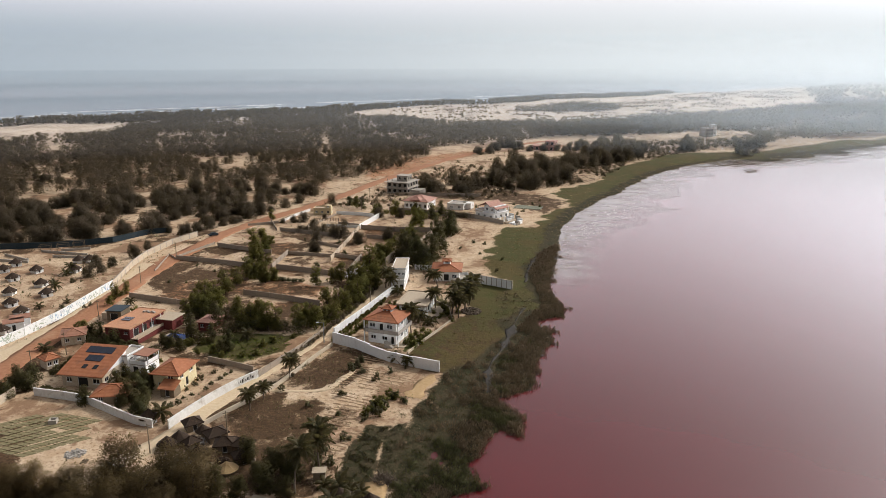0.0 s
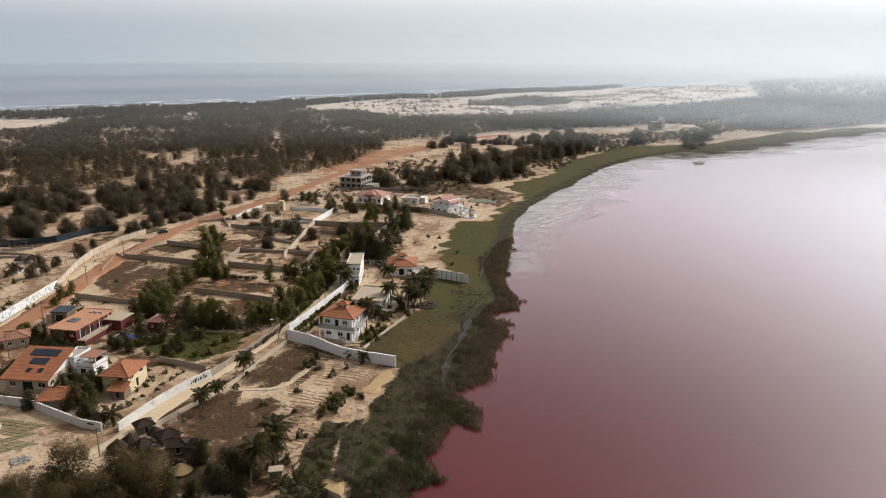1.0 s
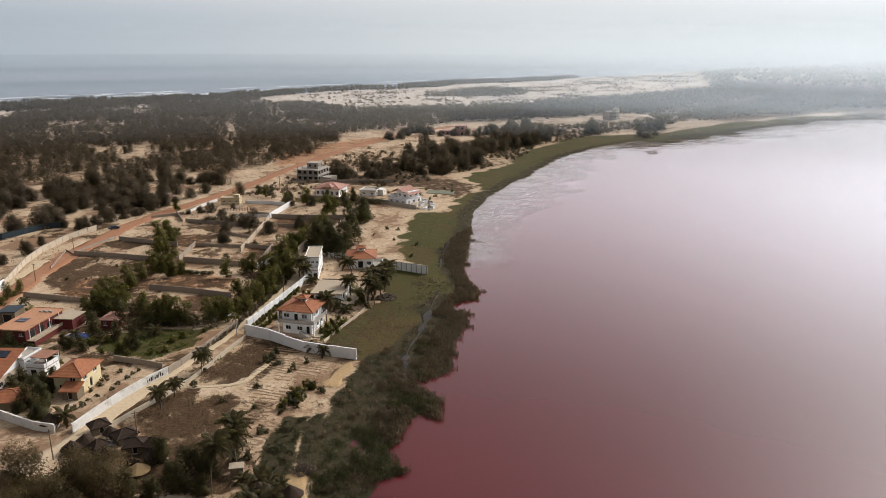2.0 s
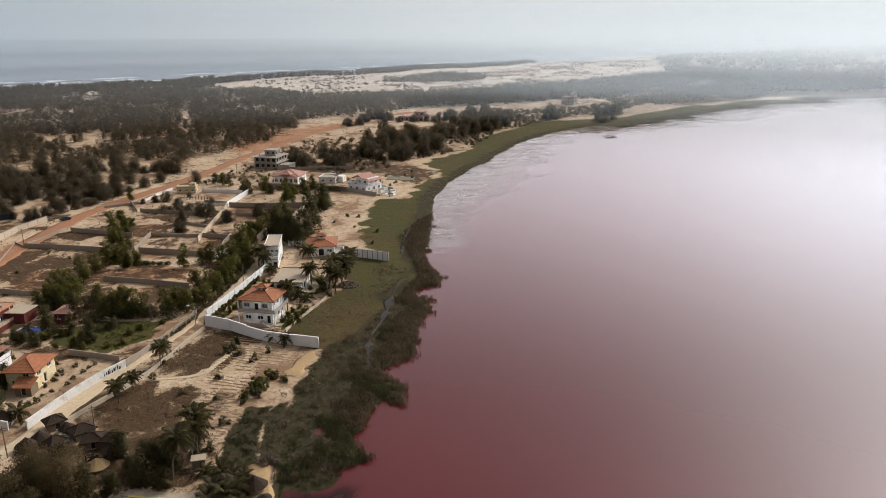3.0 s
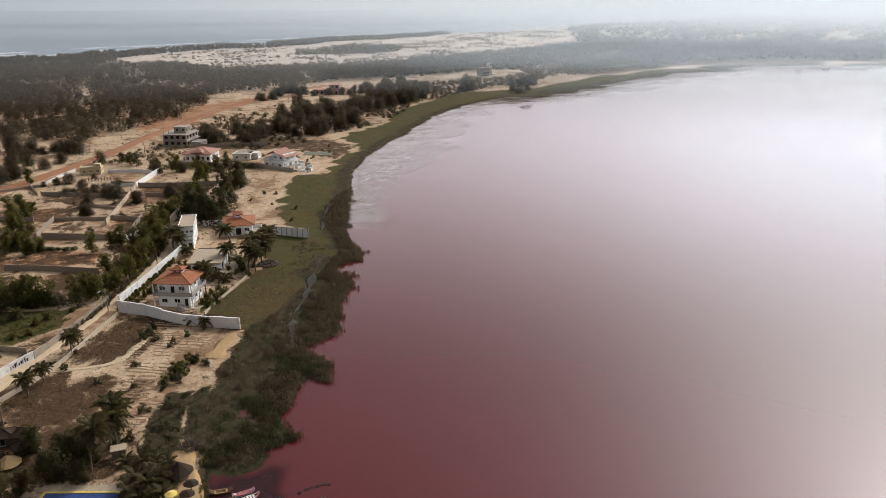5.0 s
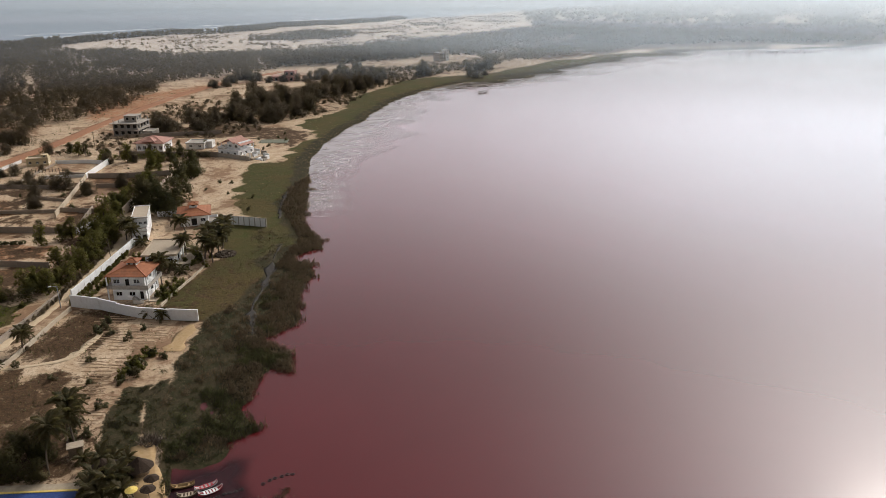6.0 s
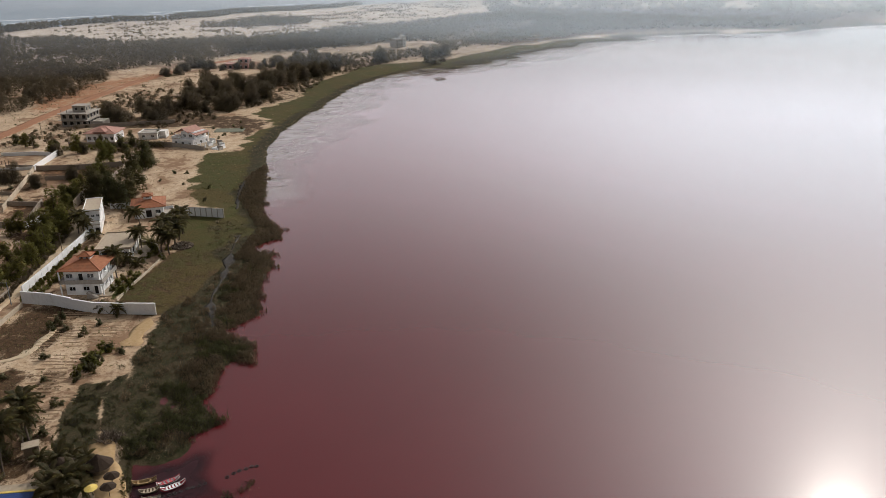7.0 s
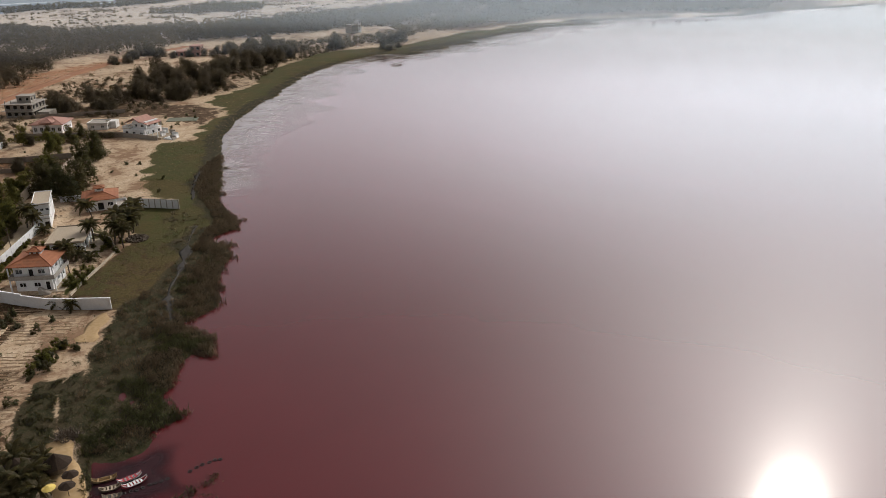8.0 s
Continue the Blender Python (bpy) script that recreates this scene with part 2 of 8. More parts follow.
def _edge(weight):
    """Where a cover wins: its weight, frayed by grain."""
    frayed = calc(_t, "ADD", weight, calc(_t, "MULTIPLY", calc(_t, "SUBTRACT", _mid, 0.5), 1.7))
    frayed = calc(_t, "ADD", frayed, calc(_t, "MULTIPLY", calc(_t, "SUBTRACT", _fine, 0.5), 1.0))
    return step(_t, frayed, 0.32, 0.66)


_c = mix(_t, _edge(_split.outputs[2]), _c, _earth)
_c = mix(_t, _edge(_split.outputs[1]), _c, _scrub)
_c = mix(_t, _edge(_split.outputs[0]), _c, _turf)
_c = mix(_t, _edge(_at.outputs["Alpha"]), _c, _marsh)
_t.links.new(_c, _p.inputs["Base Color"])
_p.inputs["Roughness"].default_value = 0.95
_p.inputs["Specular IOR Level"].default_value = 0.1
_h = calc(_t, "ADD", _mid, calc(_t, "MULTIPLY", _fine, 0.35))
_t.links.new(bump(_t, _h, 0.8, 0.35), _p.inputs["Normal"])


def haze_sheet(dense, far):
    """Translucent sheet imitating haze: scatters light on, thins with height, denser towards the sun."""
    m, t, p = tree_of("haze_curtain")
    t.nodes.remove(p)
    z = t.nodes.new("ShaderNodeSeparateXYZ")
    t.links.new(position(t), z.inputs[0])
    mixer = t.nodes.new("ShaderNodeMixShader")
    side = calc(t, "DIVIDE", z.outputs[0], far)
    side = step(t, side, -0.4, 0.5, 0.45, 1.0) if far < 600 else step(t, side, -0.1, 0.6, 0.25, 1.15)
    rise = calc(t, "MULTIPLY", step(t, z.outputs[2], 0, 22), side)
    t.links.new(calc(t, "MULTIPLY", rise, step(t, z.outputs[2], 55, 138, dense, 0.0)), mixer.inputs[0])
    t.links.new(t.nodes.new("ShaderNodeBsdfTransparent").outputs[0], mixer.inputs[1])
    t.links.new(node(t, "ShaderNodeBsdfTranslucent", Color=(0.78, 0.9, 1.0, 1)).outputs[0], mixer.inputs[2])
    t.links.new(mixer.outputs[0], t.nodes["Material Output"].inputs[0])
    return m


# glowing rings imitate hazy sky: grey-blue away from the sun, near white towards it
def sky_glow(dense, far, low, high):
    m, t, p = tree_of("hazy_sky_glow")
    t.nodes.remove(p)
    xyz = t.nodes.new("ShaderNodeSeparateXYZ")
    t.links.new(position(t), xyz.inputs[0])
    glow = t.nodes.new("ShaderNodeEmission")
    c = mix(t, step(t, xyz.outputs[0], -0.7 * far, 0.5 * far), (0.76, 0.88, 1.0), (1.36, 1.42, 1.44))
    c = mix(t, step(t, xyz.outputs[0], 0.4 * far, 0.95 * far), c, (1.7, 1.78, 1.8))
    if dense == 1:  # the outer ring's added glow grows higher up and sunward, for the lake to mirror
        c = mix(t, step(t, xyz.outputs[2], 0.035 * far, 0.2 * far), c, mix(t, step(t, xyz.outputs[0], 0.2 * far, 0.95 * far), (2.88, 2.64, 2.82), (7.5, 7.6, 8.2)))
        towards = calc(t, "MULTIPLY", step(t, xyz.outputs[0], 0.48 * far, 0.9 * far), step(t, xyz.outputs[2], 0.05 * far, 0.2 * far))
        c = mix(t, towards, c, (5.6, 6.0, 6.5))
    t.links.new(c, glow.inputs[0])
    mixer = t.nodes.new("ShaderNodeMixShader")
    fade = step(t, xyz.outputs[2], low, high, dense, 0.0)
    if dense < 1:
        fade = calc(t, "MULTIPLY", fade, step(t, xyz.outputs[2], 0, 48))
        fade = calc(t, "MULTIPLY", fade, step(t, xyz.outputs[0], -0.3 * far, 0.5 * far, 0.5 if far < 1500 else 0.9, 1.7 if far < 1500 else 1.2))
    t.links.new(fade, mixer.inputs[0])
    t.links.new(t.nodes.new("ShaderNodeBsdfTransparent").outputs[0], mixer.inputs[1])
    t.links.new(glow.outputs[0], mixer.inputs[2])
    t.links.new(mixer.outputs[0], t.nodes["Material Output"].inputs[0])
    return m


# ---------------------------------------------------------------- mesh helpers
class Build:
    """Collects boxes, slabs and sheets into one mesh."""

    def __init__(self):
        self.v, self.f = [], []

    def add(self, verts, faces):
        n = len(self.v)
        self.v += [tuple(p) for p in verts]
        self.f += [tuple(n + i for i in f) for f in faces]
        return self

    def box(self, x0, x1, y0, y1, z0, z1):
        v = [(x, y, z) for z in (z0, z1) for y in (y0, y1) for x in (x0, x1)]
        return self.add(v, [(0, 2, 3, 1), (4, 5, 7, 6), (0, 1, 5, 4), (1, 3, 7, 5), (3, 2, 6, 7), (2, 0, 4, 6)])

    def bar(self, a, b, r0, r1=None, sides=6):
        """A round bar from a to b, tapered from r0 to r1."""
        a, b = Vector(a), Vector(b)
        r1 = r0 if r1 is None else r1
        d = (b - a).normalized()
        u = d.orthogonal().normalized()
        w = d.cross(u)
        ring = [(u * math.cos(k * math.tau / sides) + w * math.sin(k * math.tau / sides)) for k in range(sides)]
        v = [a + r0 * q for q in ring] + [b + r1 * q for q in ring]
        f = [(k, (k + 1) % sides, sides + (k + 1) % sides, sides + k) for k in range(sides)]
        return self.add(v, f + [tuple(range(sides))[::-1], tuple(range(sides, 2 * sides))])

    def cone(self, c, r, z0, z1, sides=12, top=0.0, lift=0.0):
        """A cone or frustum with a closed underside, a little uneven with lift."""
        x, y = c
        v = []
        for k in range(sides):
            a = k * math.tau / sides
            q = r * (1 + lift * math.sin(5.3 * k))
            v.append((x + q * math.cos(a), y + q * math.sin(a), z0 + lift * math.cos(3.1 * k)))
        for k in range(sides):
            a = k * math.tau / sides
            v.append((x + max(top, 0.03) * math.cos(a), y + max(top, 0.03) * math.sin(a), z1))
        f = [(k, (k + 1) % sides, sides + (k + 1) % sides, sides + k) for k in range(sides)]
        return self.add(v, f + [tuple(range(sides))[::-1], tuple(range(sides, 2 * sides))])

    def mesh(self, name):
        m = bpy.data.meshes.new(name)
        m.from_pydata(self.v, [], self.f)
        m.update()
        return m


def array_mesh(name, verts, faces):
    """A mesh from numpy arrays; all faces have the same number of corners."""
    m = bpy.data.meshes.new(name)
    verts, faces = np.asarray(verts, np.float32), np.asarray(faces, np.int32)
    n, k = faces.shape
    m.vertices.add(len(verts))
    m.vertices.foreach_set("co", verts.ravel())
    m.loops.add(n * k)
    m.loops.foreach_set("vertex_index", faces.ravel())
    m.polygons.add(n)
    m.polygons.foreach_set("loop_start", np.arange(n, dtype=np.int32) * k)
    m.update(calc_edges=True)
    m.validate()
    return m


def face_out(mesh, normals):
    """Gives each point of foliage the outward direction of its clump."""
    normals = normals / np.maximum(np.linalg.norm(normals, axis=1, keepdims=True), 1e-6)
    mesh.attributes.new("facing", "FLOAT_VECTOR", "POINT").data.foreach_set("vector", normals.astype(np.float32).ravel())
    return mesh


def part(name, data, material, parent=None, label="", smooth=False):
    """One mesh object, under a thing or a part if one is given."""
    if isinstance(data, Build):
        data = data.mesh(name)
    if not data.materials:
        data.materials.append(material)
    if smooth:
        data.polygons.foreach_set("use_smooth", [True] * len(data.polygons))
    ob = new(name, data)
    ob.parent = parent
    return tagged(ob, label)


def thing(name, x, y, z, yaw, label, category, group="", kind=""):
    ob = new(name)
    ob.empty_display_size = 0.3
    ob.matrix_basis = pose(x, y, z, 0, 0, yaw)
    return tagged(ob, label, category, group, kind)


# ---------------------------------------------------------------- outlines of the land
def dist_line(x, y, pts):
    """Distance to a polyline, and the side (positive: left of its direction)."""
    best, side = np.full(x.shape, 1e9), np.ones(x.shape)
    for (ax, ay), (bx, by) in zip(pts, pts[1:]):
        dx, dy = bx - ax, by - ay
        k = np.clip(((x - ax) * dx + (y - ay) * dy) / (dx * dx + dy * dy), 0, 1)
        d = np.hypot(x - ax - k * dx, y - ay - k * dy)
        near = d < best
        side = np.where(near, np.sign(dx * (y - ay) - dy * (x - ax)), side)
        best = np.where(near, d, best)
    return best, side


def inside(x, y, pts):
    """Signed distance to a closed outline, positive inside."""
    ring = list(pts) + [pts[0]]
    d, _ = dist_line(x, y, ring)
    odd = np.zeros(x.shape, bool)
    for (ax, ay), (bx, by) in zip(ring, ring[1:]):
        if ay != by:
            odd ^= ((ay > y) != (by > y)) & (x < (bx - ax) * (y - ay) / (by - ay) + ax)
    return np.where(odd, d, -d)


def smooth01(v, lo, hi):
    k = np.clip((v - lo) / (hi - lo), 0, 1)
    return k * k * (3 - 2 * k)


def ripple(x, y, size, seed=0):
    """Cheap smooth noise in -1..1, from a few turned sine waves."""
    r = np.random.RandomState(seed)
    s = np.zeros(np.shape(x))
    for k in range(7):
        a, p, q = r.rand() * math.tau, r.rand() * math.tau, size * (0.5 + r.rand())
        s = s + np.sin((x * math.cos(a) + y * math.sin(a)) * math.tau / q + p + 1.3 * np.sin(x / q * 3 + p) * np.cos(y / q * 2.3))
    return s / 3.5


SHORE_NEAR = [(-8.1, 100.9), (-7.7, 108.2), (-3.6, 106.9), (0.2, 107.6), (1.8, 110.3), (1.4, 113.0), (4.0, 113.6), (7.0, 114.6), (5.4, 119.3), (4.2, 122.8), (6.4, 125.9), (7.6, 128.9), (9.8, 134.2),
    (11.8, 135.8), (15.4, 134.6), (16.6, 137.3), (16.7, 142.5), (15.0, 145.8), (11.8, 149.6), (16.0, 152.8), (19.8, 154.8), (21.8, 157.7), (22.6, 167.1), (25.6, 175.8), (30.2, 185.9), (30.4, 192.5),
    (26.6, 198.6), (23.6, 197.5), (31.0, 202.6), (36.0, 204.4), (36.6, 212.0), (35.2, 225.8), (35.9, 235.9), (39.8, 252.9), (44.6, 275.8), (50.0, 300.9), (54.2, 321.5), (61.6, 337.5), (65.4, 349.6),
    (77.5, 370.4)]
SHORE_FAR = [(85.6, 387.3), (100.1, 405.7), (108.4, 424.7), (120.0, 442.4), (136.0, 470.7), (155.3, 493.9), (174.0, 511.4), (198.3, 531.2), (215.2, 544.6), (226.5, 542.9), (235.8, 533.0), (255.8, 541.3), (268.5, 558.3),
    (289.3, 554.5), (299.9, 578.2), (328.2, 583.4), (343.8, 605.9), (372.8, 618.8), (393.5, 631.7), (428.8, 645.2), (461.1, 669.2), (495.4, 673.9), (546.0, 681.4), (540.3, 727.2), (567.6, 717.2), (644.0, 715.8),
    (706.9, 704.5), (772.2, 692.8), (871.1, 729.4), (961.8, 733.5), (1048.7, 743.4), (1162.6, 759.7), (1700.0, 770.0), (2600.0, 700.0), (4200.0, 300.0), (5200.0, -700.0)]
LAKE_SHORE = [(-80.0, -600.0), (-40.0, -100.0), (-22.0, 60.0)] + SHORE_NEAR + SHORE_FAR
COAST = [(-5200.0, -2100.0), (-1500.0, 230.0), (-518.4, 857.9), (-356.5, 957.8), (-154.6, 1095.4), (113.4, 1278.1), (493.8, 1556.0), (1700.0, 2500.0), (3200.0, 3500.0), (5200.0, 4700.0)]
CHANNEL = [(10.5, 151.7), (10.7, 162.3), (12.1, 170.7), (16.8, 181.1), (19.3, 192.3), (24.6, 211.4), (28.3, 237.4), (31.2, 254.5), (36.3, 270.0)]
LAKE_Z, SEA_Z = -0.15, -0.6

axis_x = np.concatenate([-250 - np.cumsum(1.25 * 1.085 ** np.arange(72))[::-1], np.arange(-250, 60, 1.2), 60 + np.cumsum(1.25 * 1.085 ** np.arange(72))])
axis_y = np.concatenate([85 - np.cumsum(1.25 * 1.12 ** np.arange(40))[::-1], np.arange(85, 420, 1.2), 420 + np.cumsum(1.25 * 1.075 ** np.arange(80))])
gx, gy = np.meshgrid(axis_x, axis_y)
lake_d = -inside(gx, gy, LAKE_SHORE)
land = lake_d + ripple(gx, gy, 7, 3) * np.clip(np.abs(lake_d), 0, 1.6)  # metres in from the lake
beach = -inside(gx, gy, COAST + [(9000.0, 9000.0), (-9000.0, 9000.0)])  # metres in from the sea
POOL = [(-1.8, 126.7), (-0.9, 124.1), (0.6, 121.9)]
pool, _ = dist_line(gx, gy, POOL)
warp_x, warp_y = gx + 2.2 * ripple(gx, gy, 15, 5), gy + 2.2 * ripple(gx, gy, 15, 6)


def height(x, y, land, beach, pool):
    z = 0.12 * ripple(x, y, 22, 7) + 0.06 * ripple(x, y, 6, 8)
    wild = smooth01(np.hypot(x, y), 430, 800)
    z = z + wild * (1.6 + 1.8 * ripple(x, y, 160, 9) + 0.8 * ripple(x, y, 60, 10))
    z = z + 4.0 * smooth01(np.hypot(x, y), 900, 1500) * smooth01(ripple(x, y, 260, 11), -0.3, 1.0)
    z = np.maximum(z, 0.0) * smooth01(land, 6, 45) + np.minimum(z, 0.0) * smooth01(land, 20, 60)
    z = z - 0.22 * (1 - smooth01(land, -0.6, 0.9)) + 0.25 * smooth01(land, 0.3, 1.5) * (1 - smooth01(land, 4, 9))
    z = np.where(land > 1.5, np.maximum(z, -0.03), z)
    z = z - 0.6 * (1 - smooth01(pool, 0.0, 0.9))
    z = np.where(land < 0, -0.22 - np.minimum(-land * 0.08, 1.6), z)
    return np.where(beach < 30, z * smooth01(beach, 0, 30) - 3.0 * (1 - smooth01(beach, -25, 8)), z)


gz = height(gx, gy, land, beach, pool)


def cover(pts, soft=4.0, jitter=0.9):
    return smooth01(inside(gx + jitter * (warp_x - gx), gy + jitter * (warp_y - gy), pts), -soft, soft)


def any_of(*masks):
    m = masks[0]
    for other in masks[1:]:
        m = np.maximum(m, other)
    return m


TURF_IN = [(13.3, 251.2), (16.2, 274.5), (20.3, 296.1), (19.8, 311.2), (27.4, 321.4), (42.1, 319.5), (48.7, 337.6), (50.9, 351.4), (67.0, 370.4), (63.2, 405.0), (72.1, 422.5), (81.7, 429.2),
           (95.9, 445.5), (114.4, 493.3), (133.0, 518.5), (144.7, 530.1), (166.1, 563.7), (196.5, 583.8), (217.5, 581.5), (260.6, 586.6), (318.6, 637.7), (381.3, 672.4), (429.7, 696.2), (487.5, 728.6)]
VILLA_FIELD = [(-9.4, 175.4), (-2.2, 191.3), (3.6, 203.8), (20.3, 214.0), (32.0, 216.0), (28.0, 199.0), (21.0, 186.0), (15.0, 176.0), (8.5, 168.0), (0.2, 163.8)]
turf = any_of(
    0.56 * cover(VILLA_FIELD, 1.5),
    cover(TURF_IN + SHORE_FAR[22::-1] + SHORE_NEAR[:30:-1], 3.5, 1.1),
    cover([(-67.3, 186.0), (-51.8, 192.3), (-39.8, 188.0), (-40.0, 181.1), (-50.8, 170.7), (-60.4, 173.6)], 1.5),
    cover([(-9.9, 186.0), (-6.1, 188.0), (-6.7, 181.9), (-10.2, 176.2)], 1.0),
    0.8 * cover([(-7.9, 219.5), (-2.6, 225.1), (2.9, 216.7), (1.0, 203.9), (-4.0, 203.9)], 1.5),
    cover([(7.0, 239.4), (16.5, 242.0), (25.3, 241.0), (33.0, 239.0), (34.0, 225.1), (30.2, 205.8), (11.5, 203.4), (6.2, 214.7)], 1.5),
)
# plots of bare red-brown soil
BROWN_PLOTS = [[(-85.0, 292.9), (-60.9, 291.7), (-55.0, 272.4), (-76.0, 271.1)], [(-97.0, 237.3), (-68.5, 242.0), (-55.5, 226.1), (-87.7, 217.0)], [(-66.1, 238.4), (-40.3, 231.5), (-37.9, 218.9), (-62.9, 225.5)], [(-81.8, 257.0), (-71.4, 255.5), (-64.4, 232.0), (-75.3, 232.8)],
               [(-36.3, 320.7), (-13.6, 322.8), (-8.1, 303.3), (-34.5, 302.7)], [(-54.0, 219.2), (-41.5, 217.4), (-34.7, 206.2), (-51.9, 208.6)], [(-44.5, 273.4), (-23.0, 276.4), (-17.8, 264.0), (-40.1, 257.7)]]
scrub = any_of(
    cover(VILLA_FIELD, 1.5),
    *[0.62 * cover(_pts, 2.5) for _pts in BROWN_PLOTS],
    0.42 * cover([(50.1, 418.6), (66.2, 418.6), (90.1, 436.4), (114.2, 470.3), (140.8, 522.2), (175.5, 566.9), (217.5, 584.2), (260.0, 590.0), (318.0, 640.0), (381.0, 674.0), (429.0, 700.0), (487.0, 735.0), (530.0, 800.0), (430.0, 770.0), (300.0, 720.0), (180.0, 690.0), (102.4, 541.6), (73.3, 474.7), (42.6, 451.5)], 5),
    0.68 * cover([(-12.0, 420.0), (20.0, 425.0), (56.0, 401.0), (67.0, 377.0), (49.0, 350.0), (35.0, 377.0), (10.0, 385.0), (-20.0, 395.0)], 4),
    cover([(-40.0, 160.7), (-29.2, 180.0), (-18.2, 175.1), (-20.1, 165.6), (-24.2, 154.6), (-27.5, 154.6), (-34.7, 154.6)]) * 0.8,
    cover([(-46.9, 142.2), (-43.7, 148.9), (-27.4, 150.2), (-25.5, 142.2), (-28.7, 136.1), (-40.7, 132.6)]) * 0.8,
    cover([(-102.2, 244.0), (-98.3, 274.1), (-72.1, 258.2), (-68.6, 237.4), (-83.8, 225.1), (-98.6, 225.1)]) * 0.5,
    cover([(-60.0, 227.1), (-40.0, 225.4), (-41.0, 233.6), (-55.5, 238.8), (-61.9, 236.8)], 1.5) * 0.62, cover([(-95.4, 231.5), (-74.7, 225.6), (-72.3, 251.4), (-95.3, 258.8)]) * 0.45,
    0.1 * cover([(-212.4, 291.9), (-150.1, 309.9), (-111.6, 317.5), (-93.3, 347.5), (-75.6, 400.0), (-67.2, 465.2), (-25.8, 515.6), (-13.9, 614.6), (-139.2, 630.6), (-223.1, 592.0), (-391.0, 535.9)], 8),
    cover([(-92.6, 291.9), (-71.4, 291.9), (-68.3, 278.4), (-85.1, 274.1)]) * 0.6,
    cover([(-56.5, 264.4), (-39.6, 266.0), (-32.3, 258.2), (-36.6, 244.0), (-57.9, 250.9)]) * 0.4,
    cover([(-38.7, 133.7), (-26.3, 136.1), (-20.4, 127.2), (-22.2, 111.7), (-40.1, 111.7), (-53.0, 111.7), (-51.0, 129.3)]) * 0.75,
    0.78 * smooth01(ripple(warp_x, warp_y, 38, 21) + 0.7 * ripple(warp_x, warp_y, 13, 23), -0.6, 0.9) * smooth01(land, 12, 40) * (1 - 0.5 * smooth01(gy, 290, 340)),
    0.4 * smooth01(np.hypot(gx, gy), 260, 500) * smooth01(ripple(warp_x, warp_y, 70, 22), -0.2, 0.8) * (gx < -60),
    0.75 * cover([(331.9, 740.0), (423.1, 829.1), (648.8, 1016.2), (767.0, 1204.1), (1095.4, 1129.9), (1393.8, 1027.0), (947.4, 691.8), (726.0, 742.9), (521.0, 744.3), (456.8, 711.1), (373.9, 670.0)], 12),
)
red_earth = any_of(
    *[0.75 * cover(_pts, 3.5) for _pts in BROWN_PLOTS],
    cover([(-106.9, 170.7), (-111.2, 199.1), (-111.5, 225.1), (-111.9, 258.2), (-103.5, 282.8), (-101.4, 258.2), (-102.9, 214.0), (-101.4, 186.0), (-102.1, 167.3)], 5) * 0.9,
    cover([(-55.8, 494.3), (-36.1, 551.3), (35.7, 603.1), (34.2, 577.8), (-24.2, 481.7), (-46.8, 443.4)], 8) * 0.6,
    cover([(-61.1, 226.1), (-39.0, 224.4), (-40.0, 234.6), (-55.5, 239.8), (-62.9, 237.8)], 1.5) * 0.7, cover([(-64.3, 204.2), (-50.0, 198.5), (-44.4, 204.2), (-50.7, 217.1), (-64.8, 223.2), (-69.5, 214.4)]) * 0.5,
    cover([(-104.2, 254.5), (-80.5, 258.2), (-72.4, 244.0), (-99.6, 237.4)]) * 0.35,
    cover([(72.9, 643.2), (105.8, 630.6), (127.0, 665.2), (96.7, 603.1)], 8) * 0.7,
)
marsh = any_of(
    cover([(-8.7, 110.4), (-9.5, 117.4), (-9.3, 127.2), (-6.8, 142.2), (-3.6, 154.6), (0.2, 163.9), (9.5, 174.3), (16.6, 190.2), (31.0, 214.0), (28.6, 231.1), (29.5, 258.2), (39.0, 274.1), (49.2, 282.8), (38.2, 186.0), (25.3, 151.7), (17.5, 129.3), (8.5, 111.7)], 1.8, 0.4),
    cover([(-16.2, 138.0), (-10.9, 138.0), (-12.3, 129.3), (-12.9, 115.2), (-19.9, 114.8), (-19.5, 124.1)], 0.9, 0.25),
    cover([(-10.7, 137.7), (-7.4, 139.0), (-9.3, 127.2), (-9.6, 115.6), (-12.6, 114.8), (-12.0, 129.3)], 0.9, 0.25),
    (1 - smooth01(land, 4, 10)) * smooth01(land, -3, 0),
    (1 - smooth01(land, 14, 24)) * smooth01(land, -3, 0) * smooth01(np.hypot(gx, gy), 560, 640),
    cover([(-9.9, 107.8), (-7.5, 116.2), (-0.9, 122.0), (7.7, 114.9), (2.2, 108.0), (-2.3, 104.8), (-7.2, 105.7)], 1.5),
)
bare = cover([(-13.9, 116.9), (-10.9, 116.6), (-9.5, 112.3), (-8.6, 105.7), (-7.6, 98.2), (-16.1, 102.2), (-15.0, 109.6)], 1.2)
bare = any_of(bare, cover([(-68.6, 154.6), (-69.0, 165.6), (-64.0, 167.3), (-54.1, 167.3), (-44.4, 167.9), (-51.8, 150.2), (-59.1, 142.2), (-63.7, 146.1)], 1.5), 0.9 * cover([(-84.3, 119.2), (-81.4, 129.3), (-82.6, 150.2), (-76.5, 148.3), (-64.2, 139.7), (-57.2, 133.7), (-66.9, 120.2), (-74.8, 113.4)], 2.0),
              0.9 * cover([(-122.9, 178.0), (-179.9, 270.0), (-144.6, 282.8), (-128.6, 293.8), (-110.7, 290.0), (-111.9, 258.2), (-116.6, 216.7), (-118.2, 196.8)], 3.0), cover([(-3.4, 301.7), (11.7, 317.5), (26.1, 323.1), (13.5, 250.9), (3.3, 254.5), (-2.0, 274.1)], 3.0))
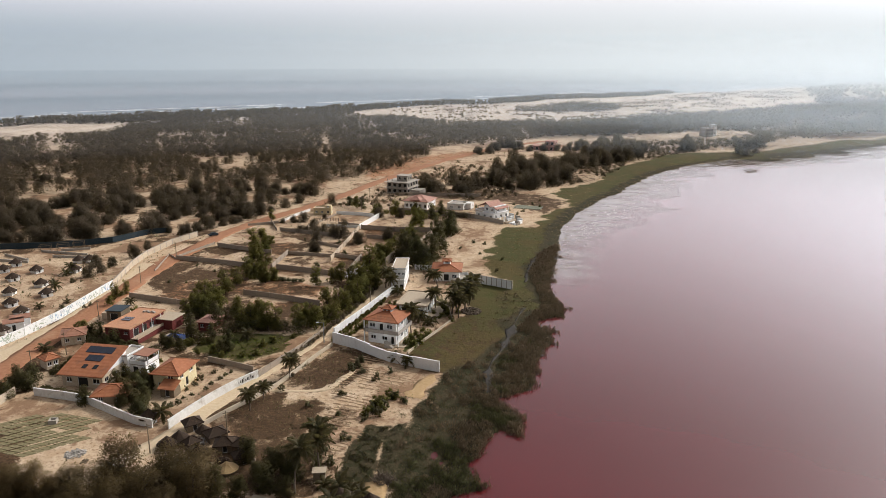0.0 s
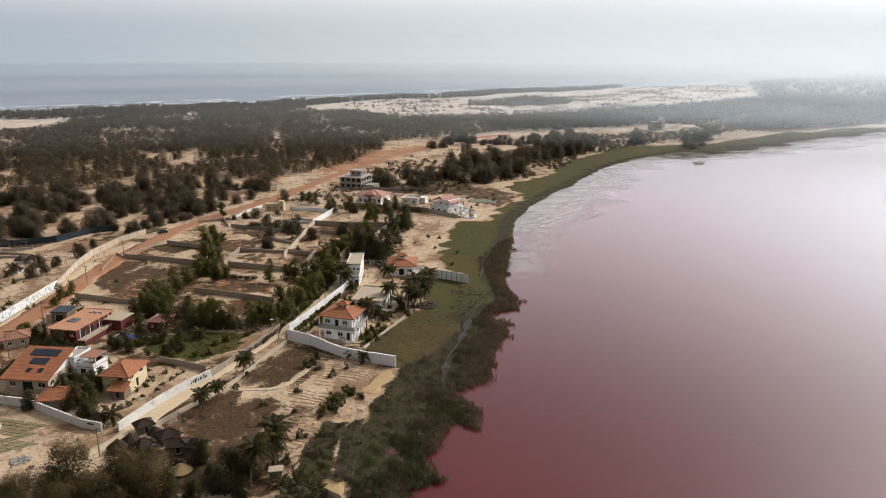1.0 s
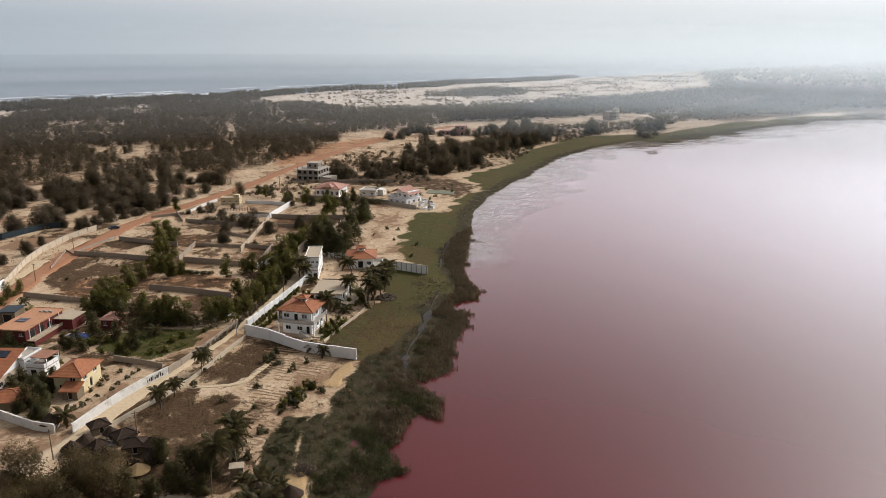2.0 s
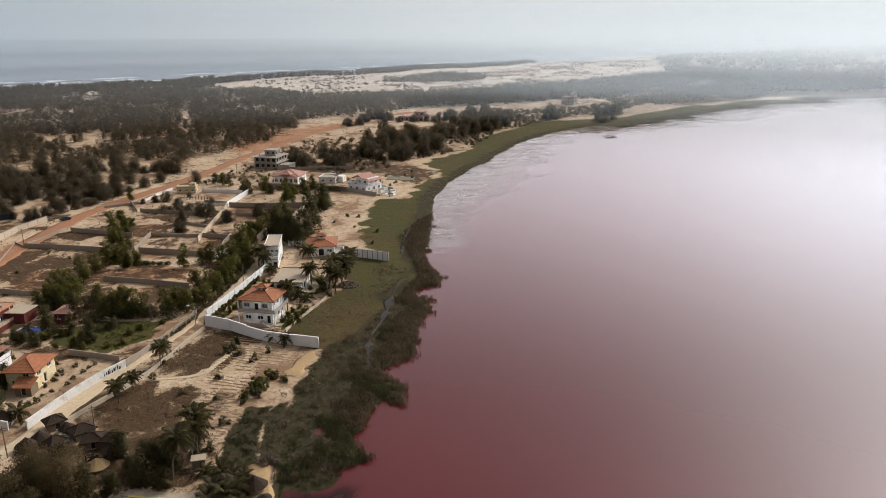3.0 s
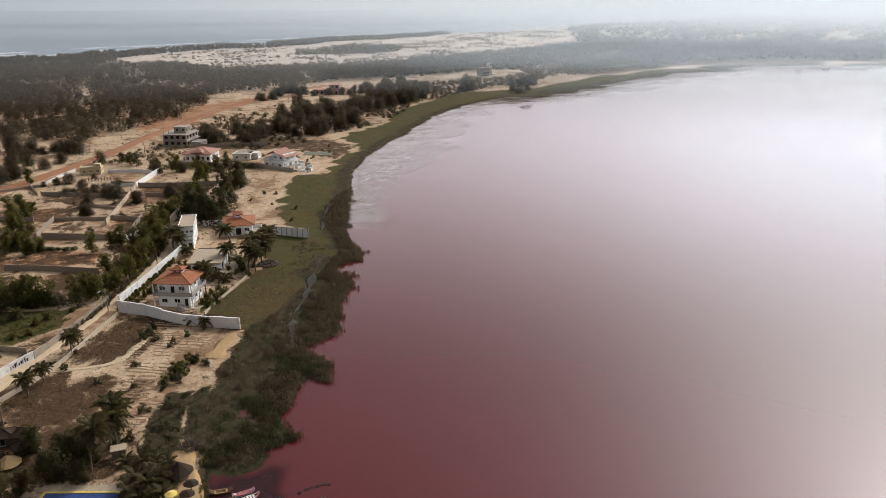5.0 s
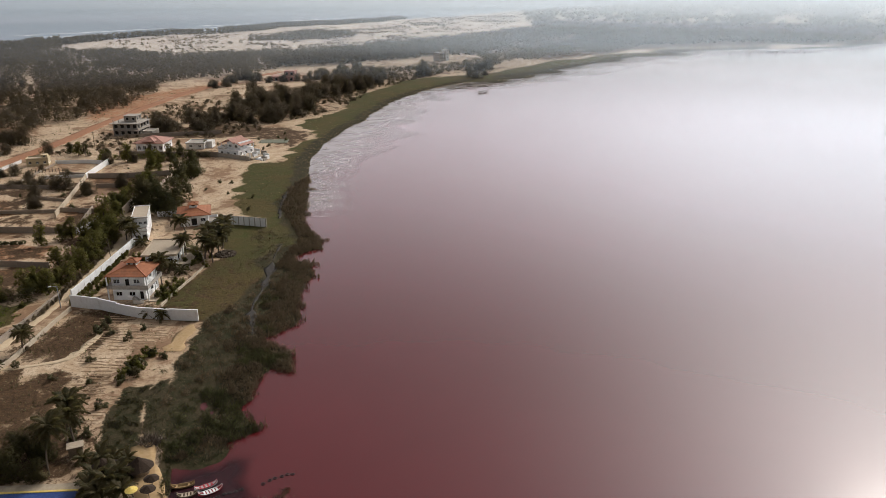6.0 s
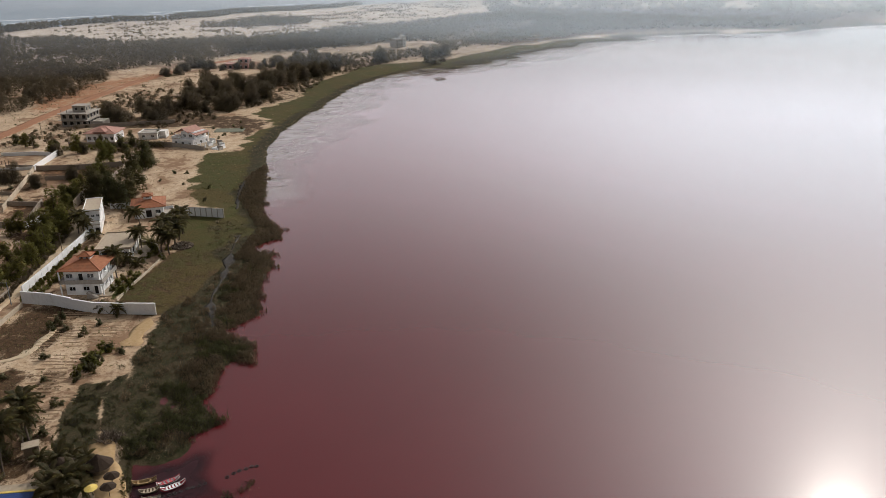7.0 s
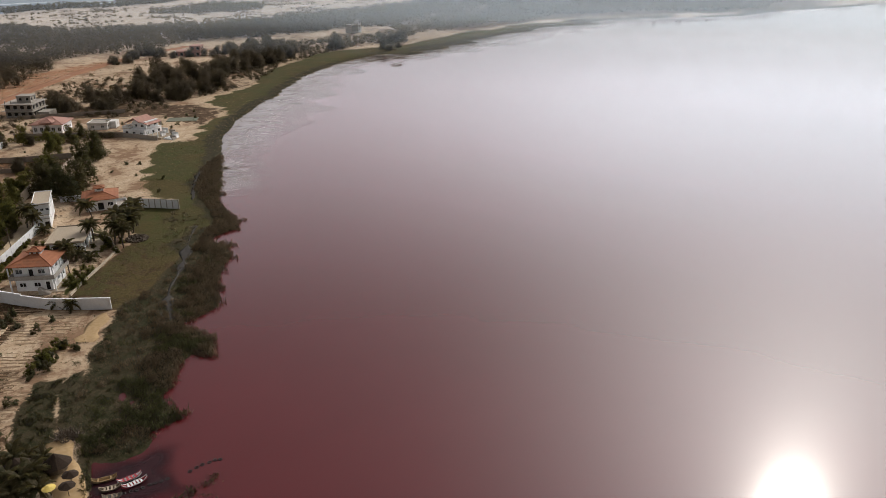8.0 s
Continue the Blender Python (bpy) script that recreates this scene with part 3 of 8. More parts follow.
marsh, turf, scrub = marsh * (1 - bare), turf * (1 - bare), scrub * (1 - bare)
grid = np.stack([gx, gy, gz], -1).reshape(-1, 3)
rows_n, cols_n = gx.shape
cell = np.arange(rows_n * cols_n).reshape(rows_n, cols_n)
quads = np.stack([cell[:-1, :-1], cell[:-1, 1:], cell[1:, 1:], cell[1:, :-1]], -1).reshape(-1, 4)
ground_mesh = array_mesh("ground", grid, quads)
tint = ground_mesh.attributes.new("cover", "FLOAT_COLOR", "POINT")
tint.data.foreach_set("color", np.stack([turf, scrub, red_earth, marsh], -1).astype(np.float32).ravel())
tagged(part("ground", ground_mesh, GROUND, smooth=True), "pale sand with scrub, turf and marsh", "ground", kind="structure")


def ground_z(x, y):
    i = int(np.clip(np.searchsorted(axis_x, x) - 1, 0, cols_n - 2))
    j = int(np.clip(np.searchsorted(axis_y, y) - 1, 0, rows_n - 2))
    u, v = (x - axis_x[i]) / (axis_x[i + 1] - axis_x[i]), (y - axis_y[j]) / (axis_y[j + 1] - axis_y[j])
    return float((gz[j, i] * (1 - u) + gz[j, i + 1] * u) * (1 - v) + (gz[j + 1, i] * (1 - u) + gz[j + 1, i + 1] * u) * v)


def sheet(name, x0, x1, y0, y1, z, n, material, label, category):
    b = Build()
    for i in range(n):
        for j in range(n):
            xa, xb = x0 + (x1 - x0) * i / n, x0 + (x1 - x0) * (i + 1) / n
            ya, yb = y0 + (y1 - y0) * j / n, y0 + (y1 - y0) * (j + 1) / n
            b.add([(xa, ya, z), (xb, ya, z), (xb, yb, z), (xa, yb, z)], [(0, 1, 2, 3)])
    return tagged(part(name, b, material), label, category, kind="structure")


sheet("water", -90, 5200, -700, 1000, LAKE_Z, 6, LAKE, "still pink-red salt lake water", "lake")
far_sea = Build()
far_sea.add([(x, y - 40 if abs(x) < 5000 else y, SEA_Z) for x, y in COAST] + [(5200, 9000, SEA_Z), (-9000, 9000, SEA_Z), (-9000, -2100, SEA_Z)],
            [tuple(range(len(COAST) + 3))])
tagged(part("sea", far_sea, SEA), "grey-blue ocean with small breakers", "sea", kind="structure")


def ribbon(name, pts, wide, z, material, label, category, wobble=0.4, kind="structure"):
    """A road laid over the ground, with frayed edges and a cambered top."""
    way = []
    for (ax, ay), (bx, by) in zip(pts, pts[1:]):
        n = max(2, int(math.hypot(bx - ax, by - ay) / 2.0))
        way += [(ax + (bx - ax) * k / n, ay + (by - ay) * k / n) for k in range(n)]
    way.append(pts[-1])
    way = np.array(way)
    for _ in range(6):
        way[1:-1] = (way[:-2] + way[1:-1] + way[2:]) / 3
    verts, faces = [], []
    for k, (x, y) in enumerate(way):
        a, b = way[max(k - 1, 0)], way[min(k + 1, len(way) - 1)]
        d = (b - a) / np.linalg.norm(b - a)
        w = wide(k / len(way)) if callable(wide) else wide
        for s in (-1.0, -0.96, -0.5, 0.0, 0.5, 0.96, 1.0):
            e = s * w / 2 + (wobble * float(ripple(x + 40 * s, y, 9, 31)) if abs(s) > 0.9 else 0)
            px, py = x - d[1] * e, y + d[0] * e
            verts.append((px, py, ground_z(px, py) + (z - 0.25 if abs(s) == 1 else z + 0.03 * (1 - s * s))))
        if k:
            n = 7 * k
            faces += [(n - 7 + i, n - 6 + i, n + 1 + i, n + i) for i in range(6)]
    return tagged(part(name, array_mesh(name, verts, faces), material, smooth=True), label, category, kind=kind)


ROAD = [(-106.4, 147.5), (-108.6, 163.9), (-108.4, 178.8), (-107.4, 198.2), (-106.1, 221.1), (-105.4, 246.0), (-103.7, 264.4), (-95.4, 309.9), (-84.5, 337.3), (-70.6, 364.0), (-55.0, 400.0), (-42.7, 437.2), (-17.2, 499.4), (6.9, 551.3), (35.0, 592.0), (90.8, 665.2)]
ribbon("road", ROAD, 7.5, 0.1, LATERITE, "rust-red laterite dirt road", "road")
ribbon("side_track", [(-118.8, 162.6), (-114.7, 174.3), (-111.6, 184.7), (-109.3, 201.9), (-108.4, 222.3), (-109.6, 242.6), (-110.6, 261.3)], 7.0, 0.06, SANDTRACK, "pale packed sand track beside a wall", "track")
LANE = [(-70.6, 109.6), (-66.6, 117.4), (-57.6, 128.9), (-54.0, 138.0), (-50.3, 149.4), (-43.6, 164.6), (-38.8, 175.1), (-33.1, 190.2), (-27.6, 203.9), (-21.7, 222.3), (-18.2, 237.4), (-17.6, 258.2)]
ribbon("lane", LANE, 4.6, 0.08, SANDTRACK, "pale sandy lane between walls", "lane")

SLUDGE = surf("wet_sludge", (0.05, 0.044, 0.04), (0.085, 0.078, 0.072), (0.035, 0.03, 0.025), 1.5, 0.5, 0.85, 0.02, spec=0.06)
ribbon("ditch", CHANNEL[:6], lambda u: 0.3 + 2.0 * max(0.0, 0.3 + 0.7 * math.sin(13 * u) + 0.7 * math.sin(41 * u)), 0.03, SLUDGE, "wet grey mud channel through the reeds", "ditch", 0.35)
ribbon("ditch", CHANNEL[6:], lambda u: 0.6 + 0.9 * u + 0.5 * math.sin(19 * u) ** 2, 0.07, SLUDGE, "wet grey mud channel through the reeds", "ditch", 0.8)

GOLD = surf("golden_sand", (0.38, 0.25, 0.12), (0.45, 0.31, 0.17), (0.3, 0.19, 0.1), 1.4, 0.09, 0.95, 0.04)
ribbon("sand_patch", [(-2.2, 162.9), (-4.3, 158.8), (-6.4, 153.4), (-7.2, 150.8)], lambda u: 0.3 + 4.3 * math.sin(math.pi * u) ** 0.6, 0.05, GOLD, "bare golden sand beside the wall", "sand", 1.3)
ribbon("beach_path", [(-12.4, 117.0), (-11.7, 112.9), (-11.3, 108.0), (-10.9, 102.0), (-10.5, 94.0)], lambda u: 3.2 + 2.2 * u, 0.05, GOLD, "bare golden sand path between huts and boats", "path", 0.5)
ribbon("foot_path", [(-40.0, 154.6), (-33.3, 154.0), (-27.2, 152.5), (-24.6, 157.6), (-22.2, 165.6)], 1.5, 0.03, SANDTRACK, "pale trodden footpath", "path", 0.8)

# distant haze imitated by two curved sheets of translucent material
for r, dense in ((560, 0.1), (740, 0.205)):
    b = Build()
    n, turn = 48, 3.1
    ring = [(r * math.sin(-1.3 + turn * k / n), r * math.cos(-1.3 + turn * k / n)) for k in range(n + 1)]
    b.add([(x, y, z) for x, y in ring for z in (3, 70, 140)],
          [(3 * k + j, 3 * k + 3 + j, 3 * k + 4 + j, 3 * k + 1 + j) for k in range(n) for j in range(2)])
    tagged(part("haze", b, haze_sheet(dense, r), smooth=True), "curved translucent sheet imitating distant haze", "haze", kind="structure")

# the three nearer rings lay an added glow over distant land as haze
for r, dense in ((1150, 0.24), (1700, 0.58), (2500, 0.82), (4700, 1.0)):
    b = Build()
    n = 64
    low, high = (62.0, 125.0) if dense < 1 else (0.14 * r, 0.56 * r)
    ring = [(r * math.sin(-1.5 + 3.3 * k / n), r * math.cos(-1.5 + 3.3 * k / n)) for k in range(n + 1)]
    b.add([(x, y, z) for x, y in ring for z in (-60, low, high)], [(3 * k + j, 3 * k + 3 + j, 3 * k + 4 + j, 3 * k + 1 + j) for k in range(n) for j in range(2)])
    tagged(part("backdrop", b, sky_glow(dense, r, low, high)), "glowing ring imitating hazy sky and distant haze", "sky", kind="structure")


# ---------------------------------------------------------------- walls and houses
NETTING = surf("green_netting", (0.13, 0.145, 0.1), (0.2, 0.2, 0.15), None, 3.0, 0.6, 0.9)


def frame_of(a, b):
    return math.degrees(math.atan2(b[1] - a[1], b[0] - a[0])), math.hypot(b[0] - a[0], b[1] - a[1])


def wall_run(name, pts, tall, thick, material, label, step_len=0.0, coping=None, category="boundary wall", steps=(), sink=0.3):
    """A free-standing wall along a line of corners; piers every step_len metres; steps drop the top part by part."""
    top = thing(name, pts[0][0], pts[0][1], 0, 0, label, category)
    ox, oy = pts[0]
    for k, (a, b) in enumerate(zip(pts, pts[1:])):
        h = tall + (steps[k] if k < len(steps) else 0)
        yaw, run = frame_of(a, b)
        m = pose(a[0] - ox, a[1] - oy, 0, 0, 0, yaw)
        z = min(ground_z(*a), ground_z(*b)) - sink
        body = part("panel", Build().box(-thick / 2, run + thick / 2 - 0.003 * (k % 2), -thick / 2 + 0.002 * (k % 2), thick / 2 - 0.002 * (k % 2), z, h), material, top)
        body.matrix_basis = m
        if coping:
            cap = part("coping", Build().box(-thick / 2 - 0.04, run + thick / 2 + 0.04, -thick / 2 - 0.05, thick / 2 + 0.05, h + 0.002, h + 0.09), coping, top)
            cap.matrix_basis = m
        if step_len:
            n = max(1, round(run / step_len))
            shape = Build().box(-0.14, 0.14, -thick / 2 - 0.07, thick / 2 + 0.07, z, h + 0.16).mesh("pier")
            for i in range(n + 1):
                part("pier", shape, coping or material, top).matrix_basis = m @ pose(i * run / n, 0, 0)
    return top


def facade(b, o, ux, uy, run, z0, z1, holes, deep=0.22):
    """One outer face with real openings and their reveals, from o along (ux, uy); the outside is to the right of that way."""
    xs = sorted({0.0, run, *[h[0] for h in holes], *[h[0] + h[2] for h in holes]})
    zs = sorted({z0, z1, *[h[1] for h in holes], *[h[1] + h[3] for h in holes]})

    def at(u, z, d=0.0):
        return (o[0] + ux * u - uy * d, o[1] + uy * u + ux * d, z)

    for u0, u1 in zip(xs, xs[1:]):
        for w0, w1 in zip(zs, zs[1:]):
            cu, cz = (u0 + u1) / 2, (w0 + w1) / 2
            if not any(h[0] < cu < h[0] + h[2] and h[1] < cz < h[1] + h[3] for h in holes):
                b.add([at(u0, w0), at(u1, w0), at(u1, w1), at(u0, w1)], [(0, 1, 2, 3)])
    for u, z, w, h in holes:
        b.add([at(u, z), at(u + w, z), at(u + w, z + h), at(u, z + h), at(u, z, deep), at(u + w, z, deep), at(u + w, z + h, deep), at(u, z + h, deep)],
              [(0, 4, 5, 1), (1, 5, 6, 2), (2, 6, 7, 3), (3, 7, 4, 0)])


def opening(parent, kind, o, ux, uy, u, z, w, h, frame_mat=WHITE, deep=0.2):
    """A window or door in its reveal: frame bars and a pane or leaf behind them."""
    yaw = math.degrees(math.atan2(uy, ux))
    m = pose(o[0] + ux * u, o[1] + uy * u, z, 0, 0, yaw)
    fr = Build()
    s = 0.07
    fr.box(0, s, deep - 0.1, deep - 0.02, 0, h).box(w - s, w, deep - 0.1, deep - 0.02, 0, h)
    fr.box(s, w - s, deep - 0.1, deep - 0.02, 0, s).box(s, w - s, deep - 0.1, deep - 0.02, h - s, h)
    if kind == "window":
        fr.box(w / 2 - s / 2, w / 2 + s / 2, deep - 0.095, deep - 0.025, s, h - s)
    f = part("window" if kind == "window" else "door", fr, frame_mat, parent)
    f.matrix_basis = m
    part("pane" if kind == "window" else "leaf", Build().box(0, w, deep - 0.015, deep + 0.02, 0, h), GLASS if kind == "window" else DARK, f)
    if kind == "window":
        part("sill", Build().box(-0.08, w + 0.08, -0.08, 0.1, -0.07, -0.003), frame_mat, f)


def shell(parent, w, d, z0, z1, holes, material, name="wall", x=0.0, y=0.0, frame_mat=WHITE, floor=True):
    """Four outer walls of a storey at local (x, y) with size w by d; holes: side letter -> list of (kind, u, z, width, height)."""
    b = Build()
    sides = {"f": ((x, y), 1, 0, w), "r": ((x + w, y), 0, 1, d), "b": ((x + w, y + d), -1, 0, w), "l": ((x, y + d), 0, -1, d)}
    for key, (o, ux, uy, run) in sides.items():
        facade(b, o, ux, uy, run, z0, z1, [q[1:] for q in holes.get(key, ())])
    b.add([(x, y, z1), (x + w, y, z1), (x + w, y + d, z1), (x, y + d, z1)], [(0, 1, 2, 3)])
    b.box(x + 0.25, x + w - 0.25, y + 0.25, y + d - 0.25, z0, z1 - 0.05)
    ob = part(name, b, material, parent)
    for key, (o, ux, uy, run) in sides.items():
        for kind, u, z, ww, hh in holes.get(key, ()):
            opening(parent, kind, o, ux, uy, u, z, ww, hh, frame_mat)
    return ob


def hip_roof(parent, w, d, z, rise, over, material, x=0.0, y=0.0, ridge=None, name="roof", thick=0.16):
    """A hipped roof over w by d with eaves, a fascia and ridge caps."""
    x0, x1, y0, y1 = x - over, x + w + over, y - over, y + d + over
    half = min(x1 - x0, y1 - y0) / 2
    if ridge is not None:
        half = min(half, ridge)
    if x1 - x0 >= y1 - y0:
        a, c = (x0 + half, (y0 + y1) / 2, z + rise), (x1 - half, (y0 + y1) / 2, z + rise)
    else:
        a, c = ((x0 + x1) / 2, y0 + half, z + rise), ((x0 + x1) / 2, y1 - half, z + rise)
    low = [(x0, y0, z), (x1, y0, z), (x1, y1, z), (x0, y1, z)]
    v = [(p[0], p[1], p[2] - thick) for p in low] + low + [a, c]
    if x1 - x0 >= y1 - y0:
        f = [(4, 5, 9, 8), (5, 6, 9), (6, 7, 8, 9), (7, 4, 8)]
        hips = [(4, 8), (5, 9), (6, 9), (7, 8), (8, 9)]
    else:
        f = [(4, 5, 8), (5, 6, 9, 8), (6, 7, 9), (7, 4, 8, 9)]
        hips = [(4, 8), (5, 8), (6, 9), (7, 9), (8, 9)]
    f += [(3, 2, 1, 0), (0, 1, 5, 4), (1, 2, 6, 5), (2, 3, 7, 6), (3, 0, 4, 7)]
    r = part(name, Build().add(v, f), material, parent)
    caps = Build()
    for i, j in hips:
        if (Vector(v[i]) - Vector(v[j])).length > 0.2:
            caps.bar(Vector(v[i]) + Vector((0, 0, 0.02)), Vector(v[j]) + Vector((0, 0, 0.02)), 0.11, sides=6)
    part("ridge_cap", caps, material, r)
    return r


def flat_roof(parent, w, d, z, material, over=0.0, kerb=0.0, kerb_mat=None, x=0.0, y=0.0, thick=0.2):
    r = part("roof", Build().box(x - over, x + w + over, y - over, y + d + over, z + 0.004, z + thick), material, parent)
    if kerb:
        k = Build()
        xa, xb, ya, yb = x - over, x + w + over, y - over, y + d + over
        t = 0.15
        k.box(xa, xb, ya, ya + t, z + thick, z + thick + kerb).box(xa, xb, yb - t, yb, z + thick, z + thick + kerb)
        k.box(xa, xa + t, ya + t, yb - t, z + thick, z + thick + kerb).box(xb - t, xb, ya + t, yb - t, z + thick, z + thick + kerb)
        part("parapet", k, kerb_mat or material, r)
    return r


def windows(n, run, z, w=1.4, h=1.1, kind="window", inset=0.0):
    gap = (run - 2 * inset) / n
    return [(kind, inset + gap * (i + 0.5) - w / 2, z, w, h) for i in range(n)]


def house(name, a, b, label, category="house", z=0.0, turn=None, inset=0.0):
    """Stands with its front from a to b, or inset from the roof's corner a."""
    yaw, w = frame_of(a, b)
    yaw = yaw if turn is None else turn
    if inset:
        c, k = math.cos(radians(yaw)), math.sin(radians(yaw))
        a = (a[0] + inset * (c - k), a[1] + inset * (k + c))
    return thing(name, a[0], a[1], z, yaw, label, category), w


def rail(parent, x0, x1, y0, y1, z, tall, material, thick=0.1):
    r = Build().box(x0, x1, y0, y0 + thick, z, z + tall).box(x0, x1, y1 - thick, y1, z, z + tall)
    r.box(x0, x0 + thick, y0 + thick, y1 - thick, z, z + tall).box(x1 - thick, x1, y0 + thick, y1 - thick, z, z + tall)
    return part("balustrade", r, material, parent)


# two-storey villa with a cupola, by the lake
def villa():
    h, _ = house("villa", *[(-21.6, 183.5), (-13.0, 180.0)], "white two-storey villa with a hipped orange tile roof", turn=-20, inset=1.1)
    w, d = 8.2, 8.2
    shell(h, w, d, -0.4, 3.2, {"f": [("window", 0.7, 1.1, 1.5, 1.1), ("window", 4.0, 1.1, 1.5, 1.1), ("door", 6.6, 0.2, 1.0, 2.2)],
                             "r": windows(3, d, 1.2), "l": windows(2, d, 1.2), "b": windows(2, w, 1.2)}, WHITE)
    part("floor_slab", Build().box(-1.0, w + 1.0, -0.8, d + 0.5, 3.203, 3.42), CONCRETE, h)
    rail(h, -1.0, w + 1.0, -0.8, d + 0.5, 3.42, 0.85, CONCRETE)
    shell(h, w, d, 3.425, 6.7, {"f": [("window", 0.4, 4.5, 1.6, 1.1), ("door", 3.3, 3.6, 1.1, 2.1), ("window", 5.4, 4.5, 1.6, 1.1)],
                               "r": [("window", 1.0, 4.6, 1.3, 1.0), ("window", 3.4, 4.6, 1.3, 1.0), ("door", 5.8, 3.6, 1.0, 2.1)],
                               "l": windows(2, d, 4.5), "b": windows(2, w, 4.5)}, WHITE, "upper_wall")
    for x in (-0.85, w + 0.85):
        for y in (-0.7, d * 0.5):
            part("column", Build().box(x - 0.13, x + 0.13, y - 0.13, y + 0.13, -0.4, 3.2), WHITE, h)
            part("column", Build().box(x - 0.13, x + 0.13, y - 0.13, y + 0.13, 4.28, 6.72), WHITE, h)
    hip_roof(h, w, d, 6.75, 1.7, 1.1, TILES)
    shell(h, 2.4, 2.4, 7.4, 8.9, {"f": windows(2, 2.4, 8.15, 0.7, 0.6), "r": windows(2, 2.4, 8.15, 0.7, 0.6)}, WHITE, "cupola", 2.9, 3.4)
    hip_roof(h, 2.4, 2.4, 8.92, 0.7, 0.45, TILES, 2.9, 3.4, name="cupola_roof")
    stair = part("outer_stair", Build().box(w - 2.6, w - 0.2, -2.34, -2.3, -0.3, 0.3), CONCRETE, h)
    for k in range(8):
        part("step", Build().box(w - 2.6 + 0.3 * k, w - 2.3 + 0.3 * k, -2.298, -1.0, -0.3, 1.6 - 0.2 * k), CONCRETE, stair)
    part("terrace", Build().box(w + 0.02, w + 2.6, -1.2, d, -0.3, 0.22), BEIGE, h)


# long low house with a beige flat roof behind the villa
def flat_house():
    h, _ = house("flat_roofed_house", *[(-14.1, 205.0), (-4.4, 201.9)], "white single-storey house with a flat beige roof terrace", turn=-13, inset=0.9)
    w, d = 7.8, 11.8
    shell(h, w, d, -0.3, 3.2, {"f": [("door", 0.6, 0.1, 2.4, 2.4), ("window", 3.6, 1.0, 1.6, 1.2), ("window", 5.9, 1.0, 1.4, 1.2)],
                             "r": [("window", 1.0, 1.0, 1.6, 1.2), ("door", 3.8, 0.1, 2.2, 2.4), ("window", 7.0, 1.0, 1.6, 1.2), ("window", 9.4, 1.0, 1.6, 1.2)],
                             "l": windows(3, d, 1.1), "b": windows(2, w, 1.1)}, WHITE)
    flat_roof(h, w, d, 3.2, BEIGE, 0.9, 0.25, BEIGE, thick=0.28)
    for y in (0.3, 3.8, 7.4, 11.0):
        part("column", Build().box(w + 0.55, w + 0.8, y, y + 0.25, -0.3, 3.2), WHITE, h)
    part("patio", Build().box(w + 0.01, w + 4.2, -2.2, d - 2, -0.3, 0.14), BEIGE, h)


# narrow two-storey white block, stepping down to a terrace
def white_block():
    h, _ = house("narrow_white_house", *[(-17.1, 228.4), (-13.1, 225.8)], "narrow white two-storey house with a roof terrace", turn=-3)
    w = 4.3
    shell(h, w, 17.0, -0.3, 3.1, {"f": [("window", 0.7, 1.1, 1.1, 1.0), ("door", 2.8, 0.1, 1.3, 2.2)], "r": windows(5, 17, 1.1, 1.1, 1.1)}, WHITE)
    flat_roof(h, w, 4.0, 3.1, CONCRETE, 0.05, 0.7, WHITE)
    shell(h, w, 12.8, 3.105, 6.3, {"f": [("window", 0.5, 4.3, 0.9, 0.8), ("window", 1.8, 4.3, 0.9, 0.8), ("window", 3.2, 4.3, 0.9, 0.8)],
                                 "r": windows(5, 12.8, 4.3, 1.0, 1.0), "l": windows(3, 12.8, 4.3, 1.0, 1.0)}, WHITE, "upper_wall", 0, 4.2)
    flat_roof(h, w, 12.8, 6.3, BEIGE, 0.25, 0.25, WHITE, 0, 4.2)


def lake_house():
    h, _ = house("lake_house", *[(-4.3, 238.3), (6.5, 237.0)], "white house with a hipped orange roof and small cupola", turn=-4, inset=1.0)
    w, d = 8.8, 9.6
    shell(h, w, d, -0.5, 3.7, {"f": [("window", 0.6, 1.2, 1.6, 1.3), ("door", 3.5, 0.2, 1.8, 2.4), ("window", 6.4, 1.2, 1.6, 1.3)],
                             "r": windows(3, d, 1.2, 1.5, 1.3), "l": windows(2, d, 1.2)}, WHITE)
    hip_roof(h, w, d, 3.75, 1.7, 1.0, TILES)
    shell(h, 2.4, 2.4, 4.9, 6.3, {"f": windows(1, 2.4, 5.6, 1.2, 0.5), "r": windows(1, 2.4, 5.6, 1.2, 0.5)}, WHITE, "cupola", 3.2, 3.6)
    hip_roof(h, 2.4, 2.4, 6.32, 0.6, 0.5, TILES, 3.2, 3.6, name="cupola_roof")
    part("terrace", Build().box(w - 2, w + 3.0, -2.4, 5, -0.5, 1.1), CONCRETE, h)
    rail(h, w - 2, w + 3.0, -2.4, 5, 1.1, 0.8, WHITE)


